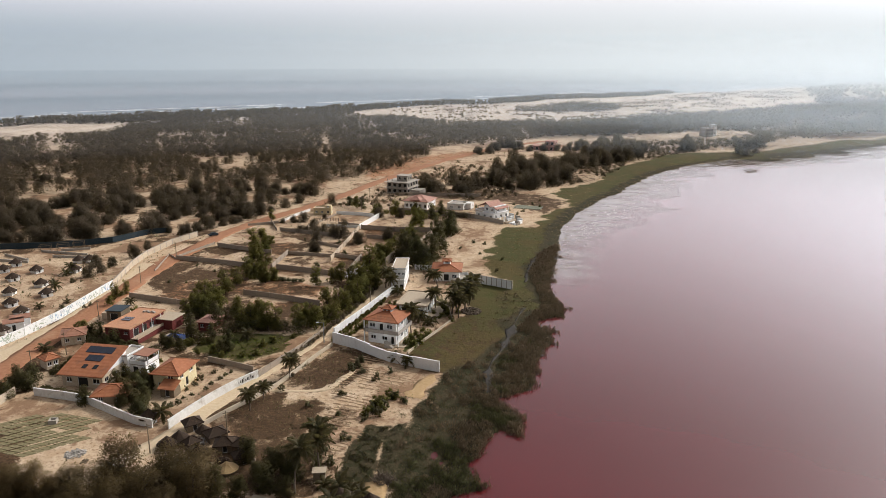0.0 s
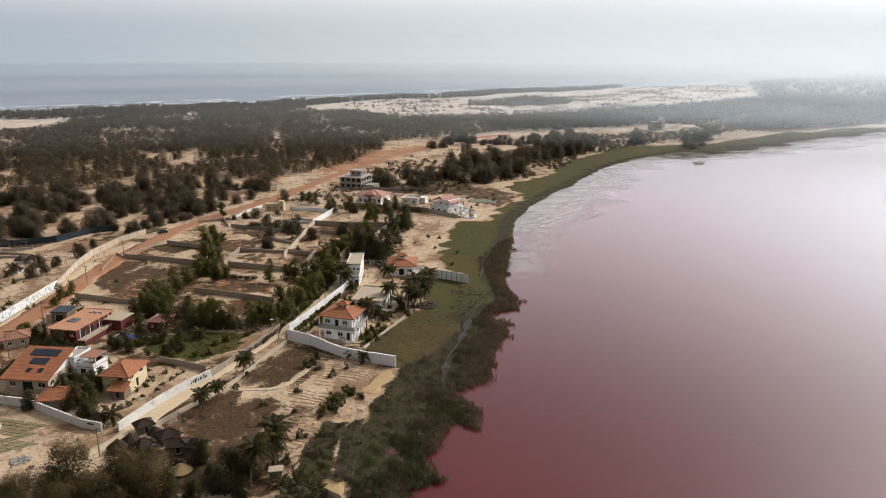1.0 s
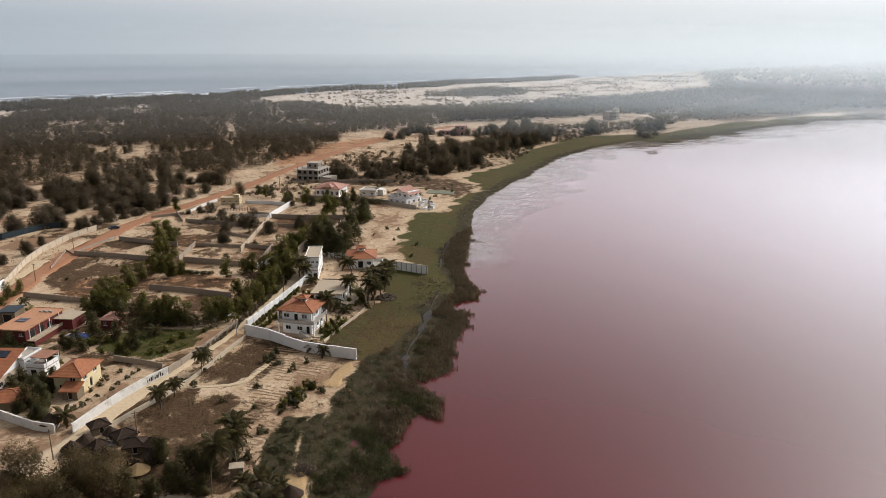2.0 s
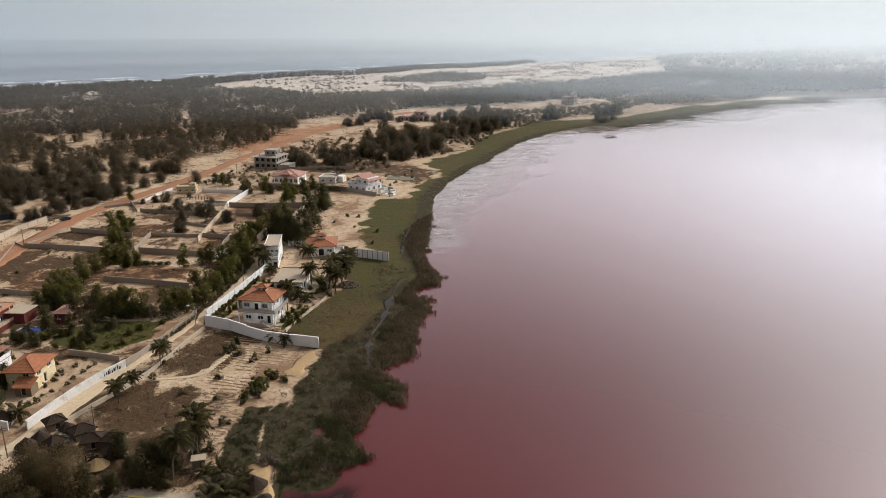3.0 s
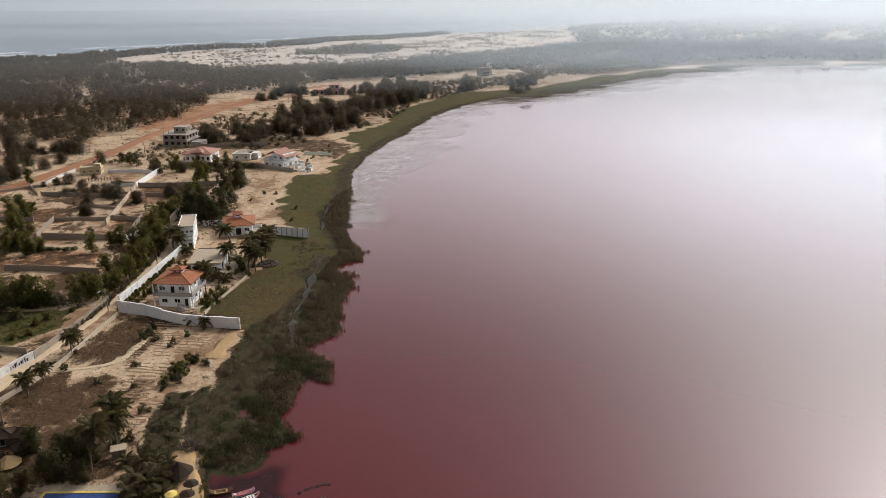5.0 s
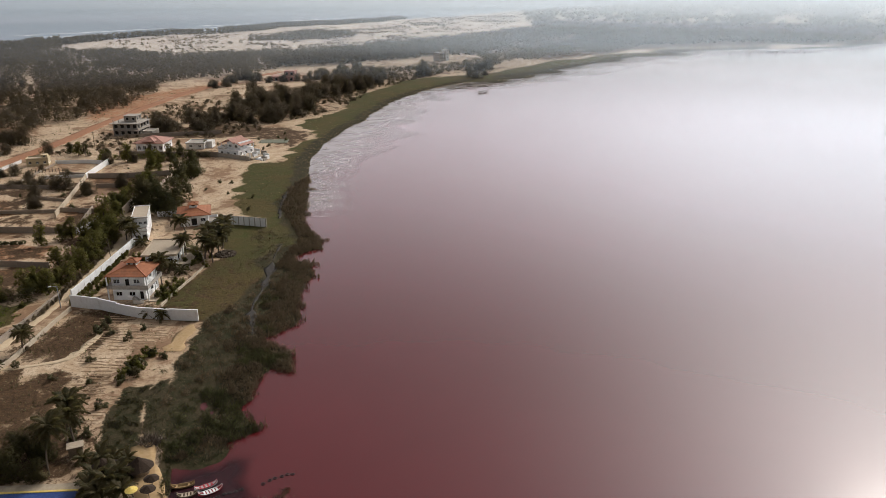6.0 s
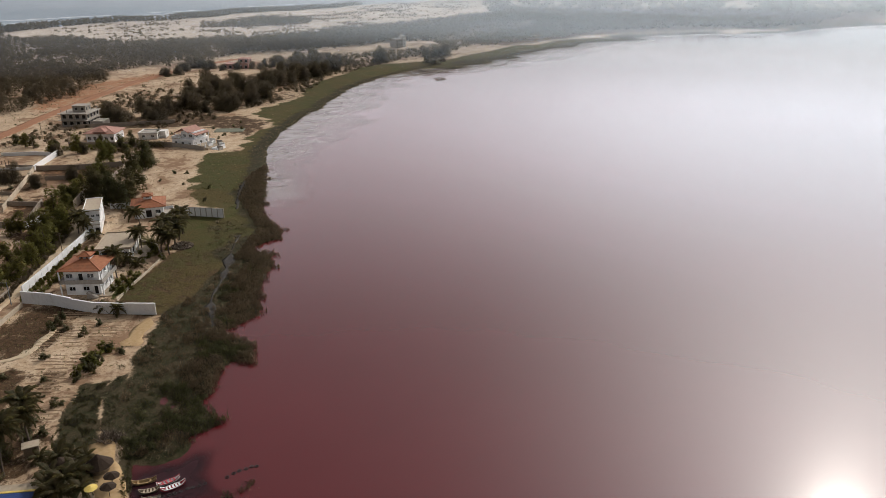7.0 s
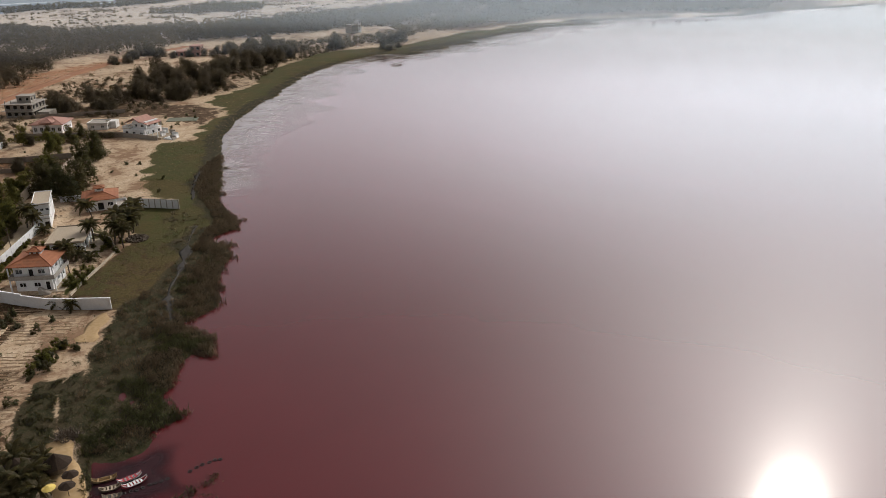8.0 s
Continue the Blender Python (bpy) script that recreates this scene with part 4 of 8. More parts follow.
def maroon_house():
    h, _ = house("maroon_house", *[(-92.2, 184.0), (-83.7, 181.9)], "long maroon house with a flat terracotta roof terrace", turn=-14, inset=0.5)
    w, d = 7.6, 15.2
    shell(h, w, d, -0.3, 4.2, {"f": [("window", 5.8, 2.6, 1.2, 0.8), ("door", 3.0, 0.1, 1.2, 2.2)],
                             "r": [("door", 1.5, 0.6, 2.4, 2.8), ("door", 5.0, 0.6, 2.4, 2.8), ("window", 8.6, 1.4, 2.0, 1.6), ("door", 11.8, 0.6, 2.6, 2.8)],
                             "l": windows(3, d, 2.0)}, MAROON)
    flat_roof(h, w, d, 4.2, TERRACE, 0.5, 0.12, TERRACE)
    part("balcony", Build().box(w + 0.01, w + 2.2, 0.2, d - 3.5, 1.3, 1.5), BEIGE, h)
    part("balcony_wall", Build().box(w + 2.05, w + 2.2, 0.2, d - 3.5, -0.3, 1.298), MAROON, h)
    part("balcony_parapet", Build().box(w + 2.08, w + 2.2, 0.2, d - 3.5, 1.503, 2.1), BEIGE, h)
    for y in (1.0, 5.0, 9.0, 13.0):
        part("post", Build().box(w + 0.35, w + 0.5, y, y + 0.15, 1.503, 4.2), WHITE, h)
    for k, (x, y) in enumerate(((1.2, 6.4), (1.2, 5.0))):
        part("solar_panel", Build().box(x, x + 2.8, y, y + 1.1, 4.55, 4.62), SOLAR, h)
    for k in range(5):
        part("roof_box", Build().box(3.0 + 0.8 * k, 3.6 + 0.8 * k, 12.2 + 0.5 * (k % 2), 12.8 + 0.5 * (k % 2), 4.41, 4.8), CONCRETE, h)
    part("annex", Build().box(w + 0.01, w + 5.0, d - 3.5, d + 2.0, -0.3, 3.0), MAROON, h)
    part("annex_roof", Build().box(w - 0.1, w + 5.4, d - 3.9, d + 2.4, 3.004, 3.2), BEIGE, h)


def shed():
    h, _ = house("grey_shed", *[(-98.5, 200.4), (-94.0, 200.0)], "small brown shed with a dark sheet roof")
    shell(h, 4.4, 5.0, -0.2, 3.0, {"f": [("door", 1.0, 0.1, 2.4, 2.3)]}, WOOD)
    flat_roof(h, 4.4, 5.0, 3.0, FENCE_BLUE, 0.3)
    part("lean_to", Build().box(-2.2, -0.02, 1, 4, -0.2, 2.0), TANWALL, h)


def solar_house():
    h, _ = house("solar_house", *[(-90.4, 156.6), (-78.8, 154.1)], "house with a broad orange tile roof carrying solar panels", turn=-10, inset=0.7)
    w, d = 10.4, 10.0
    shell(h, w, d, -0.3, 3.2, {"f": [("window", 1.0, 1.0, 1.4, 1.2), ("door", 4.0, 0.1, 2.6, 2.3), ("window", 7.8, 1.0, 1.8, 1.2)],
                             "r": windows(3, d, 1.1), "l": windows(3, d, 1.1)}, TANWALL)
    # a mono slope rising to the rear, with gable walls
    r = Build().add([(-0.7, -0.9, 3.0), (w + 0.7, -0.9, 3.0), (w + 0.7, d + 0.3, 6.4), (-0.7, d + 0.3, 6.4),
                     (-0.7, -0.9, 3.2), (w + 0.7, -0.9, 3.2), (w + 0.7, d + 0.3, 6.6), (-0.7, d + 0.3, 6.6)],
                    [(3, 2, 1, 0), (4, 5, 6, 7), (0, 1, 5, 4), (1, 2, 6, 5), (2, 3, 7, 6), (3, 0, 4, 7)])
    roof = part("roof", r, TILES, h)
    part("gable_wall", Build().add([(w - 0.2, 0, 3.2), (w, 0, 3.2), (w, d, 3.2), (w - 0.2, d, 3.2), (w - 0.2, d, 6.25), (w, d, 6.25)],
                                   [(0, 1, 2, 3), (0, 4, 5, 1), (1, 5, 2), (0, 3, 4), (2, 5, 4, 3)]), WHITE, h)
    part("gable_wall", Build().add([(0, 0, 3.2), (0.2, 0, 3.2), (0.2, d, 3.2), (0, d, 3.2), (0, d, 6.25), (0.2, d, 6.25)],
                                   [(0, 1, 2, 3), (0, 4, 5, 1), (1, 5, 2), (0, 3, 4), (2, 5, 4, 3)]), WHITE, h)
    part("rear_wall", Build().box(0.2, w - 0.2, d - 0.2, d - 0.003, 3.2, 6.2), WHITE, h)
    slope = 3.4 / (d + 1.2)

    def on_roof(name, x0, x1, y0, y1, material, lift=0.12):
        za, zb = 3.2 + (y0 + 0.9) * slope, 3.2 + (y1 + 0.9) * slope
        part(name, Build().add([(x0, y0, za), (x1, y0, za), (x1, y1, zb), (x0, y1, zb), (x0, y0, za + lift), (x1, y0, za + lift), (x1, y1, zb + lift), (x0, y1, zb + lift)],
                               [(3, 2, 1, 0), (4, 5, 6, 7), (0, 1, 5, 4), (1, 2, 6, 5), (2, 3, 7, 6), (3, 0, 4, 7)]), material, roof)

    for k in range(4):
        on_roof("solar_panel", 1.6 + 1.75 * k, 3.3 + 1.75 * k, 7.0, 9.2, SOLAR)
    for k in range(3):
        on_roof("solar_panel", 3.2 + 1.4 * k, 4.55 + 1.4 * k, 4.2, 6.2, SOLAR)
    for x in (4.0, 6.8):
        on_roof("skylight", x, x + 1.1, 1.6, 2.9, GLASS, 0.1)


def white_annex():
    h, _ = house("white_annex", *[(-79.9, 163.9), (-75.4, 162.6)], "white two-level annex with roof terraces and a tiled canopy")
    shell(h, 3.6, 6, -0.2, 4.6, {"f": [("window", 1.0, 2.8, 1.4, 1.0)], "r": windows(2, 6, 3.0, 1.0, 1.0)}, WHITE)
    flat_roof(h, 3.6, 6, 4.6, CONCRETE, 0.05, 0.4, WHITE)
    shell(h, 4.6, 5, -0.2, 2.6, {"f": [("door", 0.8, 0.1, 1.6, 2.1), ("window", 3.0, 1.0, 1.0, 0.9)], "r": [("window", 1.5, 1.0, 1.2, 1.0)]}, WHITE, "low_wall", 3.62, 0.5)
    flat_roof(h, 4.6, 5, 2.6, CONCRETE, 0.05, 0.9, WHITE, 3.62, 0.5)
    part("canopy", Build().box(4.4, 8.6, 1.0, 5.6, 4.9, 5.05), TILES_OLD, h)
    for x, y in ((4.6, 1.2), (8.3, 1.2), (4.6, 5.3), (8.3, 5.3)):
        part("post", Build().box(x, x + 0.14, y, y + 0.14, 2.8, 4.9), WHITE, h)


def yellow_house():
    h, _ = house("yellow_house", *[(-67.8, 153.9), (-61.1, 153.6)], "pale yellow house with a hipped orange tile roof", turn=-10, inset=0.7)
    w, d = 6.2, 8.2
    shell(h, w, d, -0.3, 4.3, {"f": [("window", 1.0, 1.0, 1.3, 1.1), ("window", 3.6, 2.9, 1.3, 1.0)],
                             "r": [("window", 1.0, 2.8, 1.5, 1.1), ("door", 3.3, 0.1, 1.1, 2.2), ("window", 5.2, 2.8, 1.5, 1.1)], "l": windows(2, d, 2.8)}, CREAM)
    hip_roof(h, w, d, 4.35, 1.8, 0.7, TILES)
    shell(h, 3.4, 2.8, -0.3, 2.0, {"f": [("door", 1.2, 0.1, 1.0, 1.8)]}, WOOD, "porch", w - 3.0, -2.82)
    r = Build().add([(w - 3.5, -3.3, 2.0), (w + 0.8, -3.3, 2.0), (w + 0.8, -0.02, 3.1), (w - 3.5, -0.02, 3.1),
                     (w - 3.5, -3.3, 2.15), (w + 0.8, -3.3, 2.15), (w + 0.8, -0.02, 3.25), (w - 3.5, -0.02, 3.25)],
                    [(3, 2, 1, 0), (4, 5, 6, 7), (0, 1, 5, 4), (1, 2, 6, 5), (2, 3, 7, 6), (3, 0, 4, 7)])
    part("porch_roof", r, TILES, h)


def cottage(name, a, b, d, tall, rise, wallm, roofm, label, over=0.5, holes=None, ridge=None):
    h, w = house(name, a, b, label)
    shell(h, w, d, -0.3, tall, holes if holes is not None else {"f": windows(2, w, 0.9, 1.0, 1.0), "r": windows(1, d, 0.9, 1.0, 1.0)}, wallm)
    hip_roof(h, w, d, tall + 0.04, rise, over, roofm, ridge=ridge)
    return h, w


villa(), flat_house(), white_block(), lake_house(), maroon_house(), shed(), solar_house(), white_annex(), yellow_house()
cottage("small_outhouse", *[(-97.8, 165.6), (-96.0, 167.9)], 3.6, 2.6, 1.0, TANWALL, TILES, "small outhouse with an orange tile roof")
cottage("tiled_shelter", *[(-78.0, 147.0), (-70.4, 147.6)], 6.4, 2.1, 1.3, WOOD, TILES, "low shelter with an orange tile roof", 0.4)
cottage("low_brick_house", *[(-102.1, 181.1), (-96.7, 183.1)], 6.0, 2.6, 1.0, TANWALL, TILES_OLD, "low house with a worn orange roof")
cottage("red_garden_house", *[(-69.2, 192.8), (-64.8, 191.9)], 5.5, 2.6, 0.8, MAROON, TILES_PINK, "small dark red garden house among palms")
_h, _w = cottage("far_tiled_house", *[(-19.7, 364.0), (-8.0, 359.7)], 12, 4.0, 2.4, WHITE, TILES_PINK, "white house with a pinkish hipped tile roof", 1.0,
                 {"f": windows(5, 12.5, 0.8, 1.4, 1.8), "r": windows(3, 12, 1.0)})
hip_roof(_h, 5.0, 5.0, 5.0, 1.6, 0.3, TILES_PINK, 4, -1.5, name="dormer_roof")


# grey unfinished block of flats
def unfinished_block():
    h, _ = house("unfinished_block", *[(-31.8, 406.9), (-19.7, 401.7)], "bare grey concrete building still under construction")
    w, d = 13.0, 14.0
    for s in range(2):
        z = -0.3 + 3.3 * s if s == 0 else 3.3
        shell(h, w, d, z, 3.2 + 3.3 * s, {"f": windows(4, w, 0.6 + 3.3 * s, 2.0, 2.0, "door"), "r": windows(4, d, 0.6 + 3.3 * s, 2.0, 2.0, "door"),
                                          "l": windows(3, d, 0.9 + 3.3 * s, 1.6, 1.6, "door")}, CONCRETE, "storey")
        part("floor_slab", Build().box(-1.2, w + 1.2, -1.4, d + 0.3, 3.204 + 3.3 * s, 3.296 + 3.3 * s), CONCRETE, h)
    shell(h, 6.5, 6.0, 6.6, 9.6, {"f": windows(2, 6.5, 7.4, 1.4, 1.5, "door"), "r": windows(2, 6, 7.4, 1.4, 1.5, "door")}, CONCRETE, "top_storey", 4.5, 4)
    flat_roof(h, 6.5, 6.0, 9.6, CONCRETE, 0.4, 0.0, None, 4.5, 4)
    for x in (0.2, 3.0, 12.4):
        for y in (0.4, 13.2):
            part("column", Build().box(x, x + 0.3, y, y + 0.3, 6.61, 8.2), CONCRETE, h)
    part("low_wing", Build().box(w + 1.3, w + 7, 1, 9, -0.3, 2.6), CONCRETE, h)


def modern_house():
    h, _ = house("modern_house", *[(15.8, 342.4), (25.5, 332.5)], "white modern house with sloping red-brown roofs by the lake")
    w, d = 11.5, 11.0
    shell(h, w, d, -0.4, 3.3, {"f": windows(3, w, 1.0, 1.4, 1.2), "r": windows(3, d, 1.0, 1.4, 1.3)}, WHITE)
    shell(h, 7.0, 8.0, 3.305, 6.4, {"f": [("window", 1.0, 4.0, 1.4, 1.2), ("window", 4.2, 4.0, 1.6, 1.2)], "r": windows(2, 8, 4.1)}, WHITE, "upper_wall", 3.8, 2)
    flat_roof(h, 3.4, d, 3.3, BEIGE, 0.1, 0.8, WHITE, 0, 0)
    for x0, x1, za, zb in ((0.4, 4.6, 5.4, 7.4), (4.9, 8.4, 7.8, 5.9), (8.6, 12.4, 6.6, 5.2)):
        part("sloping_roof", Build().add([(x0, 1.2, za), (x1, 1.2, zb), (x1, 10.6, zb), (x0, 10.6, za), (x0, 1.2, za + .2), (x1, 1.2, zb + .2), (x1, 10.6, zb + .2), (x0, 10.6, za + .2)],
                                         [(3, 2, 1, 0), (4, 5, 6, 7), (0, 1, 5, 4), (1, 2, 6, 5), (2, 3, 7, 6), (3, 0, 4, 7)]), TILES_PINK, h)
    for x, y in ((0.6, 1.5), (0.6, 10), (12.0, 1.5), (12.0, 10)):
        part("column", Build().box(x, x + 0.25, y, y + 0.25, 3.31, 5.6), WHITE, h)
    part("terrace", Build().box(w + 0.01, w + 9.0, -1.0, 8.0, -0.6, 0.9), BEIGE, h)
    for k in range(5):
        part("terrace_step", Build().box(w + 9.0, w + 13 - 0.5 * k, 0.5 + 0.2 * k, 6 - 0.2 * k, -0.6, 0.2 + 0.1 * k), WHITE, h)
    for k in range(3):
        part("pergola_post", Build().box(w + 2 + 2.6 * k, w + 2.3 + 2.6 * k, -0.9, -0.6, 0.9, 3.2), WHITE, h)
    for k, (x, y, tall) in enumerate(((4.0, 8.2, 3.0), (7.5, 8.6, 2.4), (10.5, 6.5, 1.9), (12.5, 2.5, 1.5), (6.0, 4.0, 2.6))):
        part("garden_pier", Build().box(w + x - 1.5, w + x + 1.5, y, y + 0.35, -0.6, tall).box(w + x + 1.1, w + x + 1.5, y - 2.4, y - 0.01, -0.6, tall * 0.75), CONCRETE if k % 2 else WHITE, h)
    part("front_wall", Build().box(-6.0, w + 8, -2.2, -1.9, -0.5, 1.9), CONCRETE, h)


def small_white():
    h, _ = house("small_white_house", *[(2.3, 361.1), (9.7, 358.3)], "small white house with flat roof and parapet")
    shell(h, 8.5, 8, -0.3, 2.7, {"f": windows(2, 8.5, 0.9), "r": windows(2, 8, 0.9)}, OLD_WHITE)
    flat_roof(h, 8.5, 8, 2.7, CONCRETE, 0.2, 0.4, OLD_WHITE)
    part("side_block", Build().box(8.6, 11.4, 3, 8, -0.3, 3.2), OLD_WHITE, h)


def pump_house():
    h, _ = house("cream_lodge", *[(-63.3, 347.7), (-54.1, 347.0)], "small flat-roofed cream lodge beside the red road")
    shell(h, 8.6, 5.0, -0.2, 2.9, {"f": windows(3, 8.6, 1.0, 1.1, 1.0), "r": windows(2, 5.0, 1.0, 1.1, 1.0)}, LODGE)
    flat_roof(h, 8.6, 5.0, 2.9, BEIGE, 0.15, 0.35, LODGE)
    shell(h, 2.6, 2.6, 3.1, 4.4, {"f": windows(1, 2.6, 3.4, 0.9, 0.7)}, LODGE, "roof_room", 5.6, 1.8)


def far_tower():
    h, _ = house("far_grey_tower", *[(246.5, 683.9), (258.0, 687.4)], "pale grey unfinished multi-storey building near the far shore")
    for s in range(3):
        z = 3.3 * s
        shell(h, 8.0, 10, -0.5 if s == 0 else z, 3.2 + z, {"f": windows(3, 8.0, 0.7 + z, 1.7, 1.9, "door"), "r": windows(3, 10, 0.7 + z, 1.8, 1.9, "door")}, CONCRETE, "storey")
        part("floor_slab", Build().box(-0.5, 8.5, -0.6, 10.4, 3.204 + z, 3.296 + z), CONCRETE, h)
    for x in (0.2, 3.8, 7.4):
        part("column", Build().box(x, x + 0.35, 0.3, 0.65, 9.9, 11.6), CONCRETE, h)
    shell(h, 3.6, 6.0, -0.5, 13.0, {"f": [("door", 1.2, 1.0 + 3.3 * k, 1.2, 1.8) for k in range(4)], "r": windows(2, 6, 10.6, 1.2, 1.4, "door")}, OLD_WHITE, "stair_tower", 8.55, 1.0)
    part("low_wing", Build().box(12.3, 22.0, 2, 8, -0.5, 3.0), BEIGE, h)
    part("yard_wall", Build().box(-12.0, 24.0, -4.2, -3.9, -1.0, 1.4), BLOCK, h)


def brick_ruin():
    h, _ = house("brick_shell", *[(71.8, 599.3), (89.4, 592.0)], "unfinished reddish brick building shell among trees")
    shell(h, 20, 14, -0.5, 4.2, {"f": windows(5, 20, 1.0, 2.0, 2.2, "door"), "r": windows(3, 14, 1.0, 2.0, 2.2, "door")}, TILES_PINK)
    shell(h, 8, 10, 4.205, 8.2, {"f": windows(2, 8, 5.2, 2.0, 2.0, "door"), "r": windows(2, 10, 5.2, 2.0, 2.0, "door")}, TILES_PINK, "upper_wall", 12, 2)


unfinished_block(), modern_house(), small_white(), pump_house(), far_tower(), brick_ruin()
for _k, (_a, _b) in enumerate([[(426.6, 731.3), (433.8, 729.6)], [(663.4, 1039.5), (681.4, 1049.1)], [(649.7, 942.8), (670.9, 949.5)]]):
    _h, _w = house("far_house", _a, _b, "pale flat-roofed house on the far shore")
    shell(_h, _w, 7.0, -1.5, 3.6 + 1.2 * (_k % 2), {"f": windows(2, _w, 1.4, 1.6, 1.4)}, OLD_WHITE if _k % 2 else TANWALL)
    flat_roof(_h, _w, 7.0, 3.6 + 1.2 * (_k % 2), BEIGE, 0.2)


# ---------------------------------------------------------------- thatched huts of the camp across the road
def camp_hut(x, y, yaw, first=[]):
    if first:
        return copy_thing(first[0], pose(x, y, ground_z(x, y), 0, 0, yaw))
    h = tagged(thing("camp_hut", x, y, ground_z(x, y), yaw, "square white hut with a dark conical thatched roof", "hut"), group="camp huts")
    shell(h, 3.0, 3.0, -0.3, 1.6, {"f": [("door", 1.0, 0.05, 0.8, 1.4)], "r": [("window", 1.1, 0.7, 0.7, 0.6)]}, WHITE, "wall", -1.5, -1.5)
    part("thatch", Build().cone((0, 0), 2.5, 1.25, 3.0, 10, 0.05, 0.06), THATCH, h)
    part("finial", Build().bar((0, 0, 2.9), (0, 0, 3.3), 0.06), WOOD, h)
    first.append(h)
    return h


for _k, (_x, _y) in enumerate([(-157.9, 250.2), (-148.8, 240.0), (-145.7, 249.5), (-135.6, 233.6), (-141.1, 224.6), (-128.0, 222.8), (-134.3, 213.5), (-126.7, 205.8), (-132.3, 250.2), (-137.0, 262.8), (-158.0, 258.2), (-133.3, 263.6), (-157.8, 237.4), (-136.4, 203.9), (-123.3, 190.2)]):
    camp_hut(_x, _y, 40 + 13 * (_k % 5))
for _x, _y in [(-122.8, 190.2), (-122.9, 193.6)]:
    _h = thing("camp_block", _x, _y, 0, 30, "small white flat-roofed block in the camp", "outbuilding", "camp blocks")
    shell(_h, 5, 4, -0.2, 2.6, {"f": [("door", 2, 0.05, 1.0, 2.0)], "r": windows(1, 4, 1.0, 0.9, 0.7)}, WHITE)
    flat_roof(_h, 5, 4, 2.6, TILES_OLD, 0.2)

wall_run("mural_wall", [(-120.1, 169.0), (-118.5, 180.7), (-116.0, 188.5), (-113.1, 202.9), (-111.0, 232.4)], 2.4, 0.25, MURAL, "long white boundary wall painted with coloured murals", 4.0, WHITE)
wall_run("roadside_wall", [(-111.0, 232.4), (-114.7, 257.5), (-115.0, 272.4), (-111.8, 290.0), (-105.8, 303.7)], 2.2, 0.25, TANWALL, "weathered tan boundary wall beside the red road", 5.0, CONCRETE)
wall_run("blue_fence", [(-191.9, 275.0), (-178.2, 281.9), (-156.9, 284.5), (-137.6, 292.9), (-128.1, 307.8), (-120.1, 311.0)], 2.3, 0.12, FENCE_BLUE, "long dark blue sheet-metal fence", 6.0, FENCE_BLUE, "fence")
for _a, _b in ([(-170.5, 272.4), (-157.2, 264.4)], [(-158.9, 277.5), (-138.5, 272.4)], [(-150.5, 270.0), (-136.6, 268.4)], [(-167.9, 264.4), (-155.9, 262.0)], [(-151.9, 279.2), (-141.9, 281.9)]):
    wall_run("low_foundation_wall", [_a, _b], 0.9, 0.3, CONCRETE, "low unfinished concrete foundation wall", 5.0)
for _x, _y in [(-159.5, 276.7), (-153.7, 279.2), (-149.1, 282.8)]:
    _h = thing("timber_frame", _x, _y, 0, 20, "bare timber frame of an unfinished shelter", "frame", "timber frames")
    for _i, (_u, _v) in enumerate(((0, 0), (4, 0), (0, 3), (4, 3))):
        part("post", Build().bar((_u, _v, -0.2), (_u, _v, 2.6), 0.09), WOOD, _h)
    part("beam", Build().bar((0, 0, 2.6), (4, 0, 2.6), 0.08).bar((0, 3, 2.6), (4, 3, 2.6), 0.08), WOOD, _h)

# ---------------------------------------------------------------- walled plots between the red road and the lane
for _pts, _tall in (
    ([(-101.7, 266.8), (-85.8, 262.0), (-74.0, 257.5), (-68.2, 255.3)], 1.7), ([(-91.8, 286.4), (-77.5, 279.2), (-67.5, 275.0)], 1.7), ([(-100.8, 221.7), (-90.3, 217.8), (-79.8, 213.5)], 1.7),
    ([(-64.8, 224.6), (-51.2, 219.5), (-38.3, 213.5)], 1.8), ([(-62.6, 255.3), (-60.9, 275.0)], 1.8), ([(-60.9, 275.0), (-35.6, 268.4)], 1.2), ([(-60.6, 253.8), (-45.2, 248.1), (-34.1, 243.3)], 2.0),
    ([(-34.1, 243.3), (-32.7, 258.2), (-31.3, 268.4)], 2.0), ([(-42.0, 270.8), (-29.9, 265.2)], 1.6), ([(-72.5, 314.2), (-55.1, 306.8), (-43.6, 301.7)], 1.6), ([(-41.0, 282.8), (-52.6, 291.9)], 1.2),
    ([(-36.6, 317.5), (-21.1, 313.1), (-1.5, 312.0)], 2.0), ([(-32.4, 300.7), (-20.0, 296.7)], 1.6), ([(-26.7, 356.9), (-18.0, 352.9), (15.2, 339.8)], 2.2), ([(-26.6, 400.0), (1.9, 396.6), (20.6, 394.9)], 1.8),
    ([(-88.9, 323.1), (-76.5, 329.0)], 1.2), ([(-80.7, 332.5), (-74.0, 314.2)], 1.4), ([(-47.9, 325.4), (-37.0, 320.8)], 1.6), ([(-94.3, 290.0), (-101.8, 270.0)], 1.0),
    ([(-103.9, 250.9), (-106.6, 272.4), (-101.9, 266.8)], 0.8), ([(-51.3, 350.2), (-61.3, 320.8)], 0.8),
):
    wall_run("plot_wall", _pts, _tall, 0.2, BLOCK, "grey cement block wall round an empty sandy plot", 4.5)
wall_run("white_plot_wall", [(-30.3, 342.4), (-37.5, 316.4)], 2.3, 0.22, WHITE, "bright white plot wall", 0, WHITE)
wall_run("tan_plot_wall", [(-37.5, 316.4), (-39.0, 299.7), (-40.4, 284.5), (-42.6, 264.4)], 2.0, 0.22, TANWALL, "tan rendered plot wall", 5)
